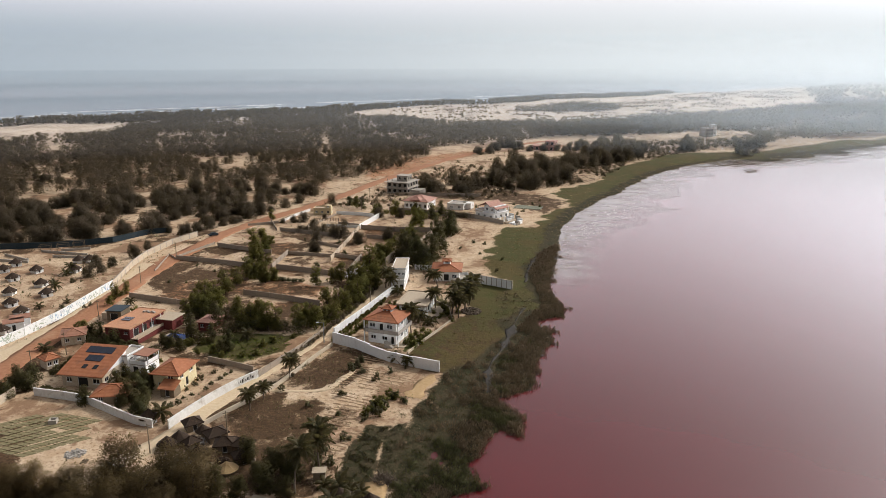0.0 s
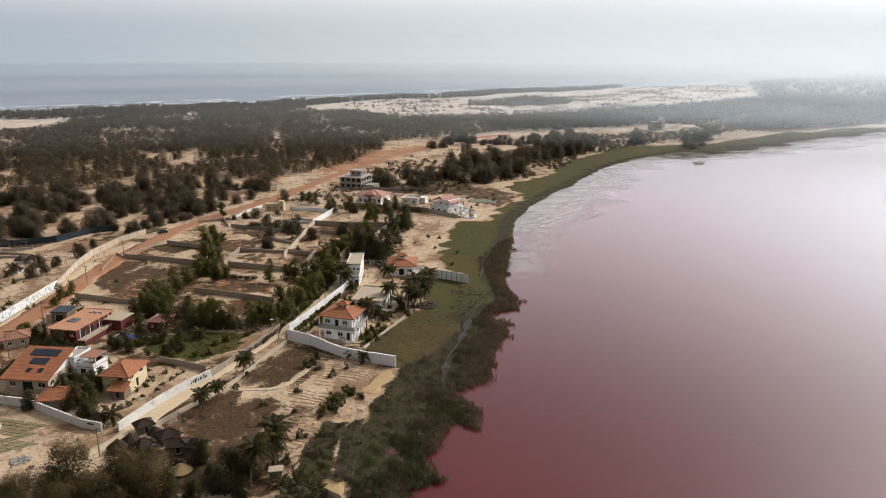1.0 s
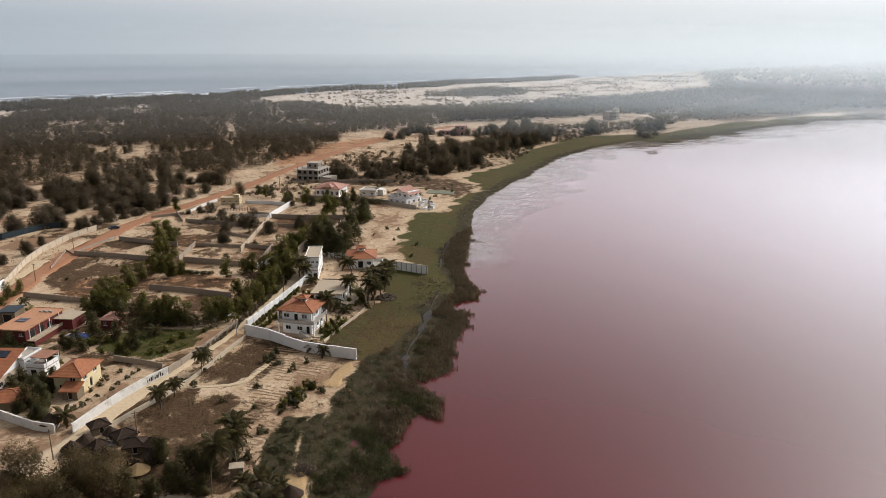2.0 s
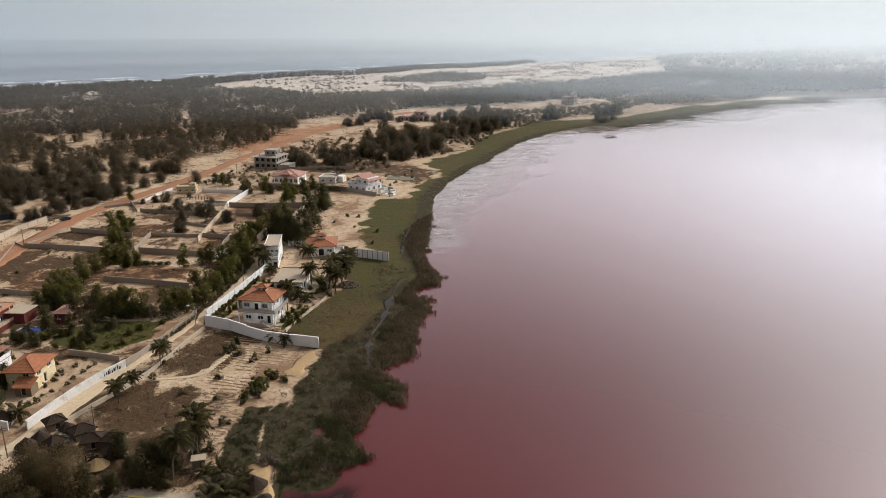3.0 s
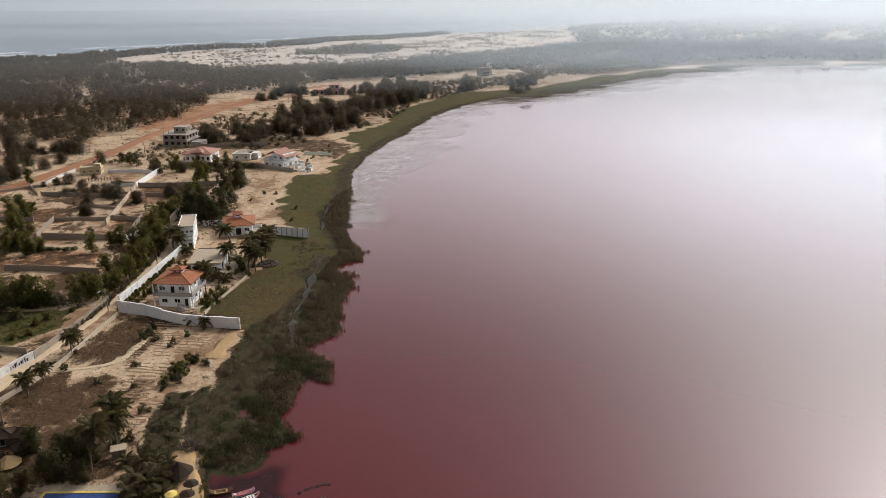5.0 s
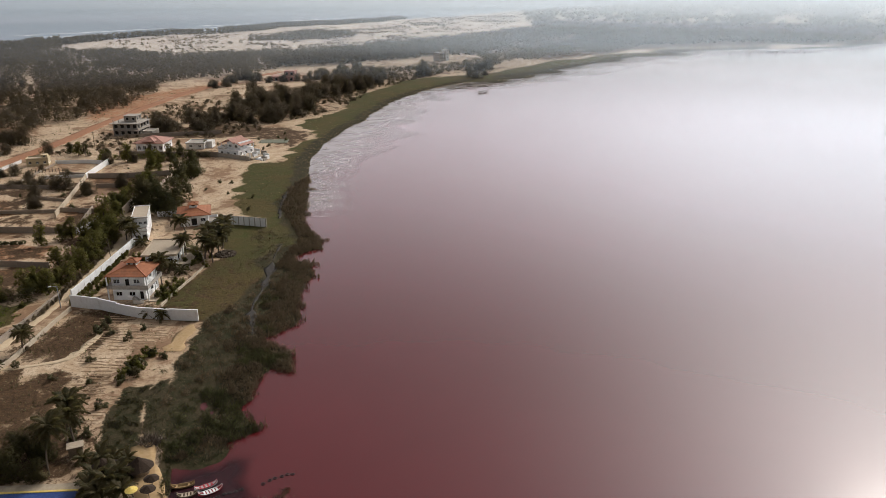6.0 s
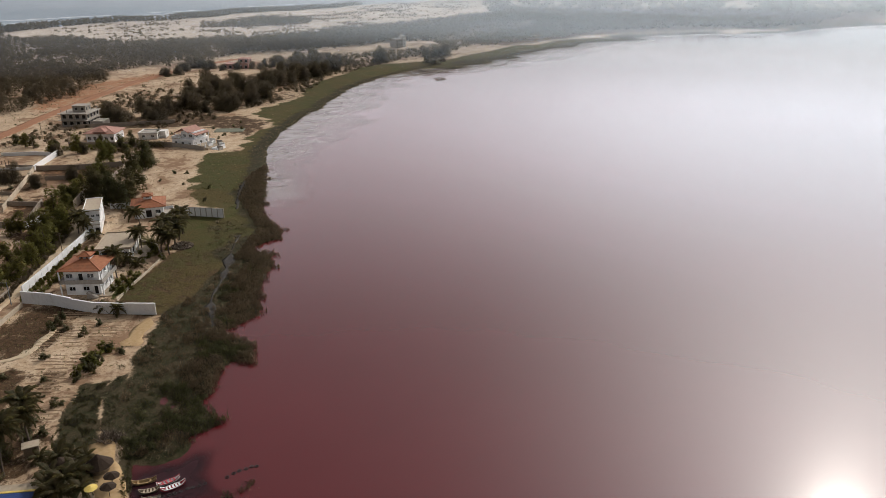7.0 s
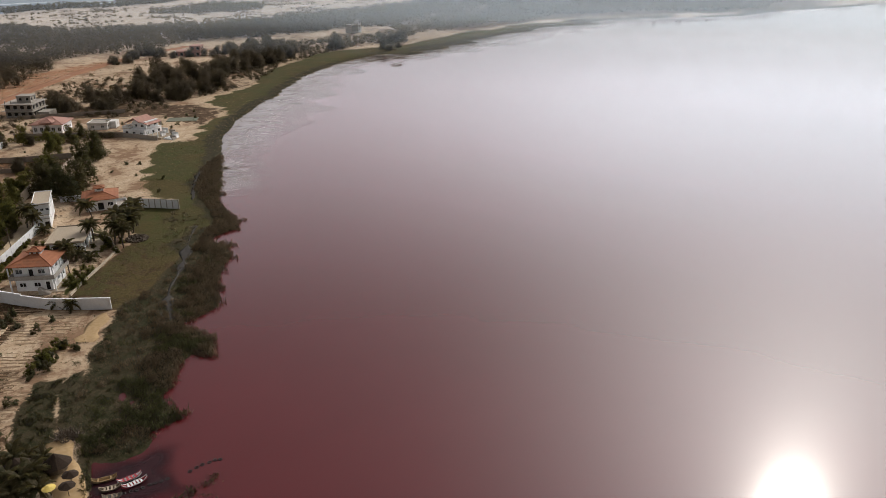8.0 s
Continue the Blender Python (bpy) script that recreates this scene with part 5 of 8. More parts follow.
wall_run("tan_plot_wall", [(-1.0, 318.6), (-5.9, 303.7), (-10.7, 288.2)], 2.0, 0.22, TANWALL, "tan rendered plot wall", 5)
wall_run("low_white_wall", [(-53.1, 322.1), (-37.9, 319.7)], 1.3, 0.22, OLD_WHITE, "low whitewashed wall across a sandy plot", 0)
wall_run("road_white_wall", [(-75.3, 329.5), (-71.1, 345.9), (-66.7, 356.4)], 1.3, 0.22, OLD_WHITE, "low whitewashed wall beside the red road", 4)
wall_run("white_back_wall", [(-52.2, 348.9), (-39.7, 346.2), (-30.5, 341.1)], 1.6, 0.22, WHITE, "low white wall at the back of a sandy plot", 0)
wall_run("white_plot_corner", [(-34.0, 242.6), (-29.4, 250.9), (-28.5, 258.2)], 1.8, 0.22, WHITE, "short white plot wall", 0)

# ---------------------------------------------------------------- walls along the lane and round the houses
wall_run("white_front_wall", [(-93.3, 151.7), (-86.3, 150.0), (-80.3, 148.3), (-71.4, 142.5), (-65.2, 138.5), (-60.7, 136.8)], 1.9, 0.25, OLD_WHITE, "weathered white boundary wall round the tiled houses", 0, OLD_WHITE)
wall_run("side_wall", [(-99.1, 139.7), (-98.7, 147.2), (-98.1, 152.2)], 2.0, 0.25, TANWALL, "weathered plot wall", 0)
wall_run("tall_white_wall", [(-57.0, 136.3), (-54.5, 143.0), (-51.6, 149.7), (-48.2, 155.8), (-44.6, 161.0)], 2.1, 0.25, OLD_WHITE, "weathered white wall with dark painted marks along the lane", 0, OLD_WHITE)
for _k in range(9):  # unreadable painted marks on the lane wall
    _u = 0.25 + 0.32 * _k
    _m = part("painted_mark", Build().box(0, 0.16 + 0.12 * (_k % 3), -0.03, 0.0, 0.7 + 0.12 * (_k % 2), 1.35 + 0.15 * (_k % 4)), DARK)
    _m.matrix_basis = pose(-48.2 + 0.569 * _u * 1.6 + 0.115, 155.8 + 0.822 * _u * 1.6 - 0.08, 0, 0, 0, 55.3)
    tagged(_m, "dark painted bar on a white wall", "wall marking", "wall markings")
wall_run("lane_wall", [(-44.5, 161.3), (-40.8, 170.7), (-36.7, 179.6), (-33.1, 190.2)], 1.7, 0.25, BLOCK, "grey block wall along the sandy lane", 5)
wall_run("low_lane_wall", [(-50.9, 136.5), (-47.1, 143.0), (-43.6, 148.3), (-39.0, 156.4), (-35.5, 165.6), (-32.7, 173.6), (-29.7, 181.1)], 1.1, 0.25, TANWALL, "low tan wall along the sandy lane", 0)
wall_run("garden_wall", [(-59.5, 170.7), (-52.0, 167.3), (-46.7, 164.6)], 1.6, 0.25, BLOCK, "dark block wall at the end of the garden", 0)
wall_run("compound_lane_wall", [(-30.1, 188.5), (-24.3, 203.9), (-17.3, 224.0), (-14.9, 234.2)], 2.3, 0.22, WHITE, "white panelled wall along the lane", 3.2, WHITE)
wall_run("compound_front_wall", [(-29.7, 183.5), (-23.1, 179.2), (-19.0, 175.4), (-13.5, 170.7), (-6.9, 167.3), (-1.0, 164.6)], 2.7, 0.28, WHITE, "stepped white wall in front of the villa", 0, WHITE, steps=(0.3, 0.2, -0.1, 0, 0.1))
wall_run("panel_wall", [(10.1, 238.0), (16.5, 234.2), (23.0, 229.9)], 2.9, 0.22, WHITE, "tall white panelled wall across the shore grass", 2.1, CONCRETE)
wall_run("retaining_wall", [(-9.1, 175.8), (-6.0, 183.1), (-1.9, 191.0)], 0.7, 0.3, TANWALL, "low pale retaining wall", 0)
wall_run("shore_wall", [(-1.9, 191.0), (2.7, 201.0), (1.9, 211.4), (-3.4, 219.5)], 0.6, 0.3, BEIGE, "low pale terrace wall", 0)
wall_run("rear_compound_wall", [(-10.1, 253.1), (-3.9, 251.6)], 2.0, 0.22, WHITE, "short white wall between palms", 0)
wall_run("lane_end_wall", [(-21.2, 258.2), (-17.5, 274.1)], 3.0, 0.25, TANWALL, "tan end wall of a lane house", 0)

# poles
for _x, _y, _tall, _lamp in [(*p, 6.2, False) for p in [(-103.3, 236.8), (-102.6, 269.2), (-101.2, 201.0), (-97.8, 175.1), (-100.5, 163.9)]] + [(*p, 5.8, True) for p in [(-32.2, 183.5)]] + [(*p, 6.4, False) for p in [(-57.2, 126.7), (-22.7, 215.1), (-43.5, 131.9)]] + [(*p, 7.0, False) for p in [(-39.2, 383.5), (-41.0, 358.3)]]:
    _h = thing("street_lamp" if _lamp else "utility_pole", _x, _y, ground_z(_x, _y), 200, "slim grey street lamp with one arm" if _lamp else "weathered wooden utility pole", "lamp" if _lamp else "pole")
    part("post", Build().bar((0, 0, -0.5), (0, 0, _tall), 0.14, 0.09), METAL if _lamp else WOOD, _h)
    if _lamp:
        part("arm", Build().bar((0, 0, _tall - 0.1), (1.3, 0, _tall + 0.3), 0.05), METAL, _h)
        part("lamp_head", Build().box(1.2, 1.9, -0.14, 0.14, _tall + 0.24, _tall + 0.36), WHITE, _h)
    else:
        part("crossarm", Build().box(-0.6, 0.6, -0.05, 0.05, _tall - 0.5, _tall - 0.38), WOOD, _h)


def heap(name, x, y, r, tall, n, material, label, size=0.4, stick=False):
    rnd = random.Random(int(100 * abs(x)) + n)
    b = Build()
    for _ in range(n):
        a, q = rnd.random() * math.tau, r * math.sqrt(rnd.random())
        s = size * (0.5 + rnd.random())
        c = Vector((q * math.cos(a), q * math.sin(a), tall * (1 - q / r) * rnd.random()))
        turn = Euler((rnd.random() * 3, rnd.random() * 3, rnd.random() * 3)).to_matrix()
        k = Build().box(-2.4 * s, 2.4 * s, -s / 9, s / 9, -s / 9, s / 9) if stick else Build().box(-s / 2, s / 2, -s / 3, s / 3, -s / 3, s / 3)
        b.add([c + turn @ Vector(p) for p in k.v], k.f)
    ob = part(name, b, material)
    ob.location = (x, y, ground_z(x, y) + 0.05)
    tagged(ob, label, "heap", kind="stuff")


# ---------------------------------------------------------------- village huts, foreground
def thatched_hut(x, y, r, tall, roofm, label, wallm=WOOD):
    h = thing("thatched_hut", x, y, ground_z(x, y), 37 * r, label, "hut")
    b = Build().cone((0, 0), r * 0.8, -0.3, tall * 0.5, 14, r * 0.8)
    part("wall", b, wallm, h)
    part("thatch", Build().cone((0, 0), r * 1.15, tall * 0.4, tall, 14, 0.12, 0.05), roofm, h)
    part("thatch_cap", Build().cone((0, 0), r * 0.35, tall * 0.86, tall * 1.06, 10, 0.03, 0.04), roofm, h)


for _x, _y, _r, _t in [(*p, 1.7, 2.6) for p in [(-54.6, 128.8), (-52.9, 131.0)]] + [(*p, 1.4, 2.2) for p in [(-47.4, 126.2), (-49.2, 134.2), (-50.3, 129.6)]]:
    thatched_hut(_x, _y, _r, _t, THATCH, "round hut with a dark weathered thatched roof")
for (_x, _y), _yaw, _w in zip([(-52.6, 134.6), (-46.4, 129.9), (-44.4, 126.6), (-41.2, 126.9), (-38.9, 121.9), (-49.6, 127.0)], (35, 40, 8, -15, 30, 52), (3.0, 3.6, 3.4, 3.2, 3.0, 2.4)):
    _h = thing("thatched_house", _x, _y, ground_z(_x, _y), _yaw, "square timber hut with a sagging dark thatched roof", "hut", "village huts")
    shell(_h, _w, _w * 0.8, -0.3, 1.7, {"f": [("door", _w * 0.4, 0.0, 0.9, 1.5)]}, WOOD)
    hip_roof(_h, _w, _w * 0.8, 1.7, 1.1, 0.45, THATCH)
for _k, (_x, _y) in enumerate([(-48.6, 130.8), (-49.8, 132.4), (-47.6, 128.2), (-43.0, 129.4), (-48.2, 123.5), (-44.8, 122.1), (-42.2, 124.0), (-37.3, 123.9)]):
    heap("yard_clutter", _x, _y, 1.1, 0.8, 34, (RUBBLE, WOOD, THATCH, BARK)[_k % 4], "pile of mixed timber and sheets between huts", 0.6)
thatched_hut(*[(-40.3, 120.0)][0], 1.9, 2.2, STRAW, "round hut with a bright tan straw roof")
thatched_hut(*[(-62.2, 139.2)][0], 1.9, 3.0, THATCH, "small gate hut with dark roof beside the lane", WHITE)
thatched_hut(*[(-17.7, 109.4)][0], 2.6, 3.6, THATCH, "round hut with a dark weathered thatched roof")
for _x, _y in [(-12.4, 108.6)]:
    thatched_hut(_x, _y, 1.9, 2.9, THATCH, "open round shelter with a brown thatched roof")
for _x, _y in [(-10.4, 103.7), (-10.9, 101.2)]:
    _h = thing("thatched_parasol", _x, _y, ground_z(_x, _y), 0, "thatched beach parasol on a wooden post", "parasol", "beach parasols")
    part("post", Build().bar((0, 0, -0.3), (0, 0, 2.3), 0.07), WOOD, _h)
    part("canopy", Build().cone((0, 0), 1.2, 1.9, 2.5, 12, 0.05, 0.05), THATCH, _h)
_x, _y = [(-13.3, 101.9)][0]
_h = thing("yellow_parasol", _x, _y, ground_z(_x, _y), 0, "yellow and white cloth parasol", "parasol")
part("post", Build().bar((0, 0, -0.3), (0, 0, 2.3), 0.03), METAL, _h)
part("canopy", Build().cone((0, 0), 1.0, 2.0, 2.4, 10, 0.05), YELLOW, _h)
_h = thing("terrace_pool", -26.0, 106.2, ground_z(-26, 106), -16, "dark blue swimming pool with a yellow edge beside a pale terrace", "pool")
part("terrace", Build().box(-9.0, 8.5, 2.55, 4.2, -0.3, 0.16), BEIGE, _h)
part("edge", Build().box(-8.0, 5.0, 2.1, 2.5, -0.2, 0.3).box(4.6, 5.0, -4.0, 2.098, -0.2, 0.3).box(-8.0, 5.0, -4.4, -4.002, -0.2, 0.3).box(-8.0, -7.6, -4.0, 2.098, -0.2, 0.3), YELLOW, _h)
part("water", Build().box(-7.6, 4.6, -4.0, 2.1, -0.2, 0.2), BLUE_PAINT, _h)
_x, _y = [(-22.6, 117.7)][0]
_h = thing("small_sheet_shed", _x, _y, ground_z(_x, _y), 5, "small shed with a pale sheet roof", "shed")
part("roof", Build().box(-1.3, 1.3, -1.0, 1.0, 1.9, 2.0), BEIGE, _h)
part("body", Build().box(-1.1, 1.1, -0.8, 0.8, -0.2, 1.898), WOOD, _h)


# ---------------------------------------------------------------- boats and the tyre jetty
def pirogue(a, b, wide, material, inner, label, seats=4):
    yaw, run = frame_of(a, b)
    h = thing("pirogue", a[0], a[1], LAKE_Z, yaw, label, "boat")
    n = 14
    v, f = [], []
    for k in range(n + 1):
        u = k / n
        w = wide / 2 * max(0.06, math.sin(math.pi * min(max(0.04 + 0.93 * u, 0), 1)) ** 0.55)
        lift = 0.55 * (2 * u - 1) ** 4
        v += [(u * run, -w, 0.34 + lift), (u * run, -w * 0.6, -0.12 + lift * 0.8), (u * run, w * 0.6, -0.12 + lift * 0.8), (u * run, w, 0.34 + lift),
              (u * run, w * 0.86, 0.34 + lift), (u * run, w * 0.5, 0.02 + lift * 0.8), (u * run, -w * 0.5, 0.02 + lift * 0.8), (u * run, -w * 0.86, 0.34 + lift)]
        if k:
            o = 8 * k
            f += [(o - 8 + i, o - 8 + (i + 1) % 8, o + (i + 1) % 8, o + i) for i in range(8)]
    f += [tuple(range(8)), tuple(range(8 * n, 8 * n + 8))[::-1]]
    part("hull", Build().add(v, f), material, h)
    for c in (0, 3):  # one continuous rail along each side
        rim = [(v[8 * k + c][0], v[8 * k + c][1] + 0.045 * p, v[8 * k + c][2] + 0.045 * q) for k in range(n + 1) for p, q in ((1, -1), (1, 1), (-1, 1), (-1, -1))]
        faces = [(4 * k + j, 4 * k + (j + 1) % 4, 4 * k + 4 + (j + 1) % 4, 4 * k + 4 + j) for k in range(n) for j in range(4)]
        part("gunwale", Build().add(rim, faces + [(0, 1, 2, 3), (4 * n + 3, 4 * n + 2, 4 * n + 1, 4 * n)]), inner, h)
    for k in range(seats):
        x = run * (0.25 + 0.5 * k / max(1, seats - 1))
        part("thwart", Build().box(x - 0.14, x + 0.14, -wide * 0.4, wide * 0.4, 0.3, 0.36), inner, h)


pirogue((-7.8, 103.1), (-4.2, 102.9), 1.0, STRAW, STRAW, "bare tan wooden boat drawn up on the bank", 2)
pirogue((-4.3, 101.2), (-0.8, 102.0), 0.95, WHITE, RED_PAINT, "narrow white wooden boat with red thwarts", 4)
pirogue((-3.8, 99.6), (-0.1, 100.5), 1.0, RED_PAINT, WHITE, "narrow dark pink wooden boat with pale thwarts", 5)
pirogue((-6.9, 100.5), (-3.9, 100.4), 0.95, WOOD, BEIGE, "old grey wooden boat", 4)
pirogue((-6.6, 98.6), (-3.9, 98.2), 0.95, CONCRETE, WOOD, "old pale wooden boat", 3)
for _k in range(9):  # a row of boats moored off the far shore
    _x, _y = 638 + 6.2 * _k + 2 * math.sin(5 * _k), 673 - 1.7 * _k
    pirogue((_x, _y), (_x + 3.2, _y + 1.4 * math.cos(3 * _k)), 1.1, WOOD, BARK, "small dark boat moored off the far shore", 2)


def tyre(x, y, yaw, first=[]):
    if first:
        return copy_thing(first[0], pose(x, y, LAKE_Z + 0.03, 8, 0, yaw))
    n, q, v, f = 14, 6, [], []
    for i in range(n):
        for j in range(q):
            a, c = i * math.tau / n, j * math.tau / q
            r = 0.26 + 0.1 * math.cos(c)
            v.append((r * math.cos(a), r * math.sin(a), 0.09 * math.sin(c)))
            f.append((i * q + j, ((i + 1) % n) * q + j, ((i + 1) % n) * q + (j + 1) % q, i * q + (j + 1) % q))
    t = part("tyre", Build().add(v, f), RUBBER, smooth=True)
    t.matrix_basis = pose(x, y, LAKE_Z + 0.03, 8, 0, yaw)
    tagged(t, "old black tyre in a row across the water", "tyre", "jetty tyres")
    first.append(t)
    return t


for _k, (_x, _y) in enumerate([(-3.7, 98.6), (-2.7, 98.6), (-1.9, 98.6), (-1.0, 98.7), (-0.0, 99.0), (0.8, 99.0), (1.7, 99.0), (2.6, 99.2), (6.0, 99.4), (7.1, 99.9), (8.0, 100.2), (9.1, 100.3), (10.0, 100.5), (10.8, 100.3)]):
    tyre(_x, _y, 40 * _k)

# heaps
heap("rubble_heap", *[(-71.7, 126.3)][0], 1.9, 0.5, 130, RUBBLE, "heap of grey rubble on sand", 0.35)
heap("white_sack_heap", *[(-63.1, 121.9)][0], 1.0, 0.5, 40, WHITE, "small heap of white bags", 0.45)
heap("stone_heap", *[(-68.5, 123.5)][0], 0.8, 0.3, 20, WOOD, "small heap of dark wood", 0.4)
heap("dark_boat_heap", *[(8.6, 208.3)][0], 3.0, 1.3, 420, BARK, "low round heap of dark broken timber on the grass", 0.5)
heap("brushwood_heap", *[(-10.8, 117.3)][0], 1.9, 0.5, 150, BARK, "tangled heap of brown brushwood", 0.36, True)
heap("rubble_heap", *[(-113.4, 233.6)][0], 2.0, 0.6, 60, RUBBLE, "heap of pale rubble beside the road", 0.6)
_x, _y = [(-82.5, 139.0)][0]
_h = thing("well_head", _x, _y, ground_z(_x, _y), 12, "square cement well head among garden beds", "well")
part("rim", Build().box(-0.8, 0.8, -0.8, -0.6, -0.2, 0.9).box(-0.8, 0.8, 0.6, 0.8, -0.2, 0.9).box(-0.8, -0.6, -0.6, 0.6, -0.2, 0.9).box(0.6, 0.8, -0.6, 0.6, -0.2, 0.9), CONCRETE, _h)
part("water", Build().box(-0.6, 0.6, -0.6, 0.6, -0.2, 0.3), DARK, _h)

# garden beds: small plots of green between sandy ridges
_p0, _p1, _p2 = [Vector(p) for p in [(-90.8, 128.2), (-73.6, 140.4), (-85.1, 144.0)]]
_along, _away = (_p1 - _p0) / 15, Vector((_p2[0] - _p1[0], _p2[1] - _p1[1])) / 4.2
for _i in range(15):
    for _j in range(-3, 5):
        _c = _p0 + _along * (_i + 0.5) + _away * _j
        if (_j < -1 and _i > 8) or (_j < 0 and _i > 11) or (_j > 3 and _i > 12) or (_i, _j) in ((9, 0), (4, 2)):
            continue
        _rim = [u * 0.43 * _along + v * 0.4 * _away for u, v in ((-1, -1), (1, -1), (1, 1), (-1, 1))]
        _bed = Build().add([(p[0], p[1], z) for z in (-0.2, 0.07) for p in _rim], [(3, 2, 1, 0), (4, 5, 6, 7), (0, 1, 5, 4), (1, 2, 6, 5), (2, 3, 7, 6), (3, 0, 4, 7)])
        _h = part("garden_bed", _bed, BED_SOIL)
        _h.matrix_basis = pose(_c[0], _c[1], ground_z(*_c))
        tagged(_h, "small rectangular garden bed with sparse green", "garden bed", "garden beds")

# swimming pool of the red house
_x, _y = [(-72.9, 187.6)][0]
_h = thing("swimming_pool", _x, _y, ground_z(_x, _y), -20, "small dark blue swimming pool with a pale edge", "pool")
part("edge", Build().box(-4, 4, -2, -1.5, -0.2, 0.35).box(-4, 4, 1.5, 2, -0.2, 0.35).box(-4, -3.5, -1.5, 1.5, -0.2, 0.35).box(3.5, 4, -1.5, 1.5, -0.2, 0.35), BEIGE, _h)
part("water", Build().box(-3.5, 3.5, -1.5, 1.5, -0.2, 0.22), BLUE_PAINT, _h)


# ---------------------------------------------------------------- parked car and fence posts
def car(x, y, yaw):
    h = thing("car", x, y, ground_z(x, y) + 0.12, yaw, "small dark parked car beside the red road", "car")
    prof = [(-2.0, 0.35), (-2.05, 0.75), (-1.2, 0.92), (-0.75, 1.42), (0.9, 1.45), (1.5, 0.98), (2.0, 0.9), (2.05, 0.35)]
    v = [(px, sy * (0.82 if pz < 1.2 else 0.66), pz) for sy in (-1, 1) for px, pz in prof]
    n = len(prof)
    part("body", Build().add(v, [tuple(range(n)), tuple(range(2 * n - 1, n - 1, -1))] + [(k, n + k, n + (k + 1) % n, (k + 1) % n) for k in range(n)]), FENCE_BLUE, h)
    for sy in (-1, 1):
        part("side_window", Build().box(-0.7, 0.95, sy * 0.76 - 0.015, sy * 0.76 + 0.015, 1.0, 1.34), GLASS, h)
        for px in (-1.25, 1.25):
            part("wheel", Build().bar((px, sy * 0.72, 0.32), (px, sy * 0.86, 0.32), 0.32, sides=12), RUBBER, h)


car(*[(-99.3, 304.7)][0], 35)
for _k in range(12):
    _a, _b = [(-61.8, 333.7), (-47.9, 333.7)]
    _x, _y = _a[0] + (_b[0] - _a[0]) * _k / 11, _a[1] + (_b[1] - _a[1]) * _k / 11
    _h = part("fence_post", Build().bar((0, 0, -0.3), (0.05, 0, 1.3 + 0.3 * (_k % 3)), 0.16, 0.12), BARK)
    _h.matrix_basis = pose(_x, _y, ground_z(_x, _y), 0, 0, 50 * _k)
    tagged(_h, "rough dark wooden fence post in sand", "post", "fence posts")

# dark shallows by the boats
_pts = [(-8.8, 106.4), (-7.5, 107.8), (-4.2, 108.0), (-0.5, 106.8), (2.4, 107.6), (4.3, 106.3), (3.0, 102.6), (4.1, 98.5), (4.9, 96.3), (2.2, 94.6), (-2.4, 94.9), (-6.1, 96.5), (-9.1, 98.2)]
SHALLOWS = surf("dark_shallows", (0.03, 0.010, 0.013), (0.042, 0.014, 0.018), (0.018, 0.008, 0.010), 1.2, 0.3, 0.3, 0, spec=0.12)
_t = SHALLOWS.node_tree
_at = _t.nodes.new("ShaderNodeAttribute")
_at.attribute_name = "thin"
_both = _t.nodes.new("ShaderNodeMixShader")
_t.links.new(_at.outputs["Fac"], _both.inputs[0])
_t.links.new(_t.nodes.new("ShaderNodeBsdfTransparent").outputs[0], _both.inputs[1])
_t.links.new(_t.nodes["Principled BSDF"].outputs[0], _both.inputs[2])
_t.links.new(_both.outputs[0], _t.nodes["Material Output"].inputs[0])
_X, _Y = np.meshgrid(np.arange(-14, 16, 0.6), np.arange(84, 114, 0.6))
_thin = 0.9 * smooth01(inside(_X, _Y, _pts) + 1.1 * ripple(_X, _Y, 7, 71), -1.6, 2.6)
_cell = np.arange(_X.size).reshape(_X.shape)
_quads = np.stack([_cell[:-1, :-1], _cell[:-1, 1:], _cell[1:, 1:], _cell[1:, :-1]], -1)[(_thin[:-1, :-1] + _thin[1:, 1:]) > 0].reshape(-1, 4)
_mesh = array_mesh("shallows", np.stack([_X, _Y, np.full(_X.shape, LAKE_Z + 0.012)], -1).reshape(-1, 3), _quads)
_mesh.attributes.new("thin", "FLOAT", "POINT").data.foreach_set("value", _thin.astype(np.float32).ravel())
tagged(part("shallows", _mesh, SHALLOWS), "dark muddy shallow water by the boats", "water", kind="structure")


# netted beds beside the far house
for _k, (_x, _y) in enumerate([(43.9, 365.6)]):
    _h = thing("netted_bed", _x, _y, ground_z(_x, _y), -18, "low garden bed under pale green net", "garden bed", "")
    part("net", Build().box(-7, 7, -4, 4, -0.2, 0.2), NETTING, _h)
    for _u in (-5.8, 0, 5.8):
        part("post", Build().bar((_u, -4.1, -0.3), (_u, -4.1, 0.9), 0.06), WOOD, _h)


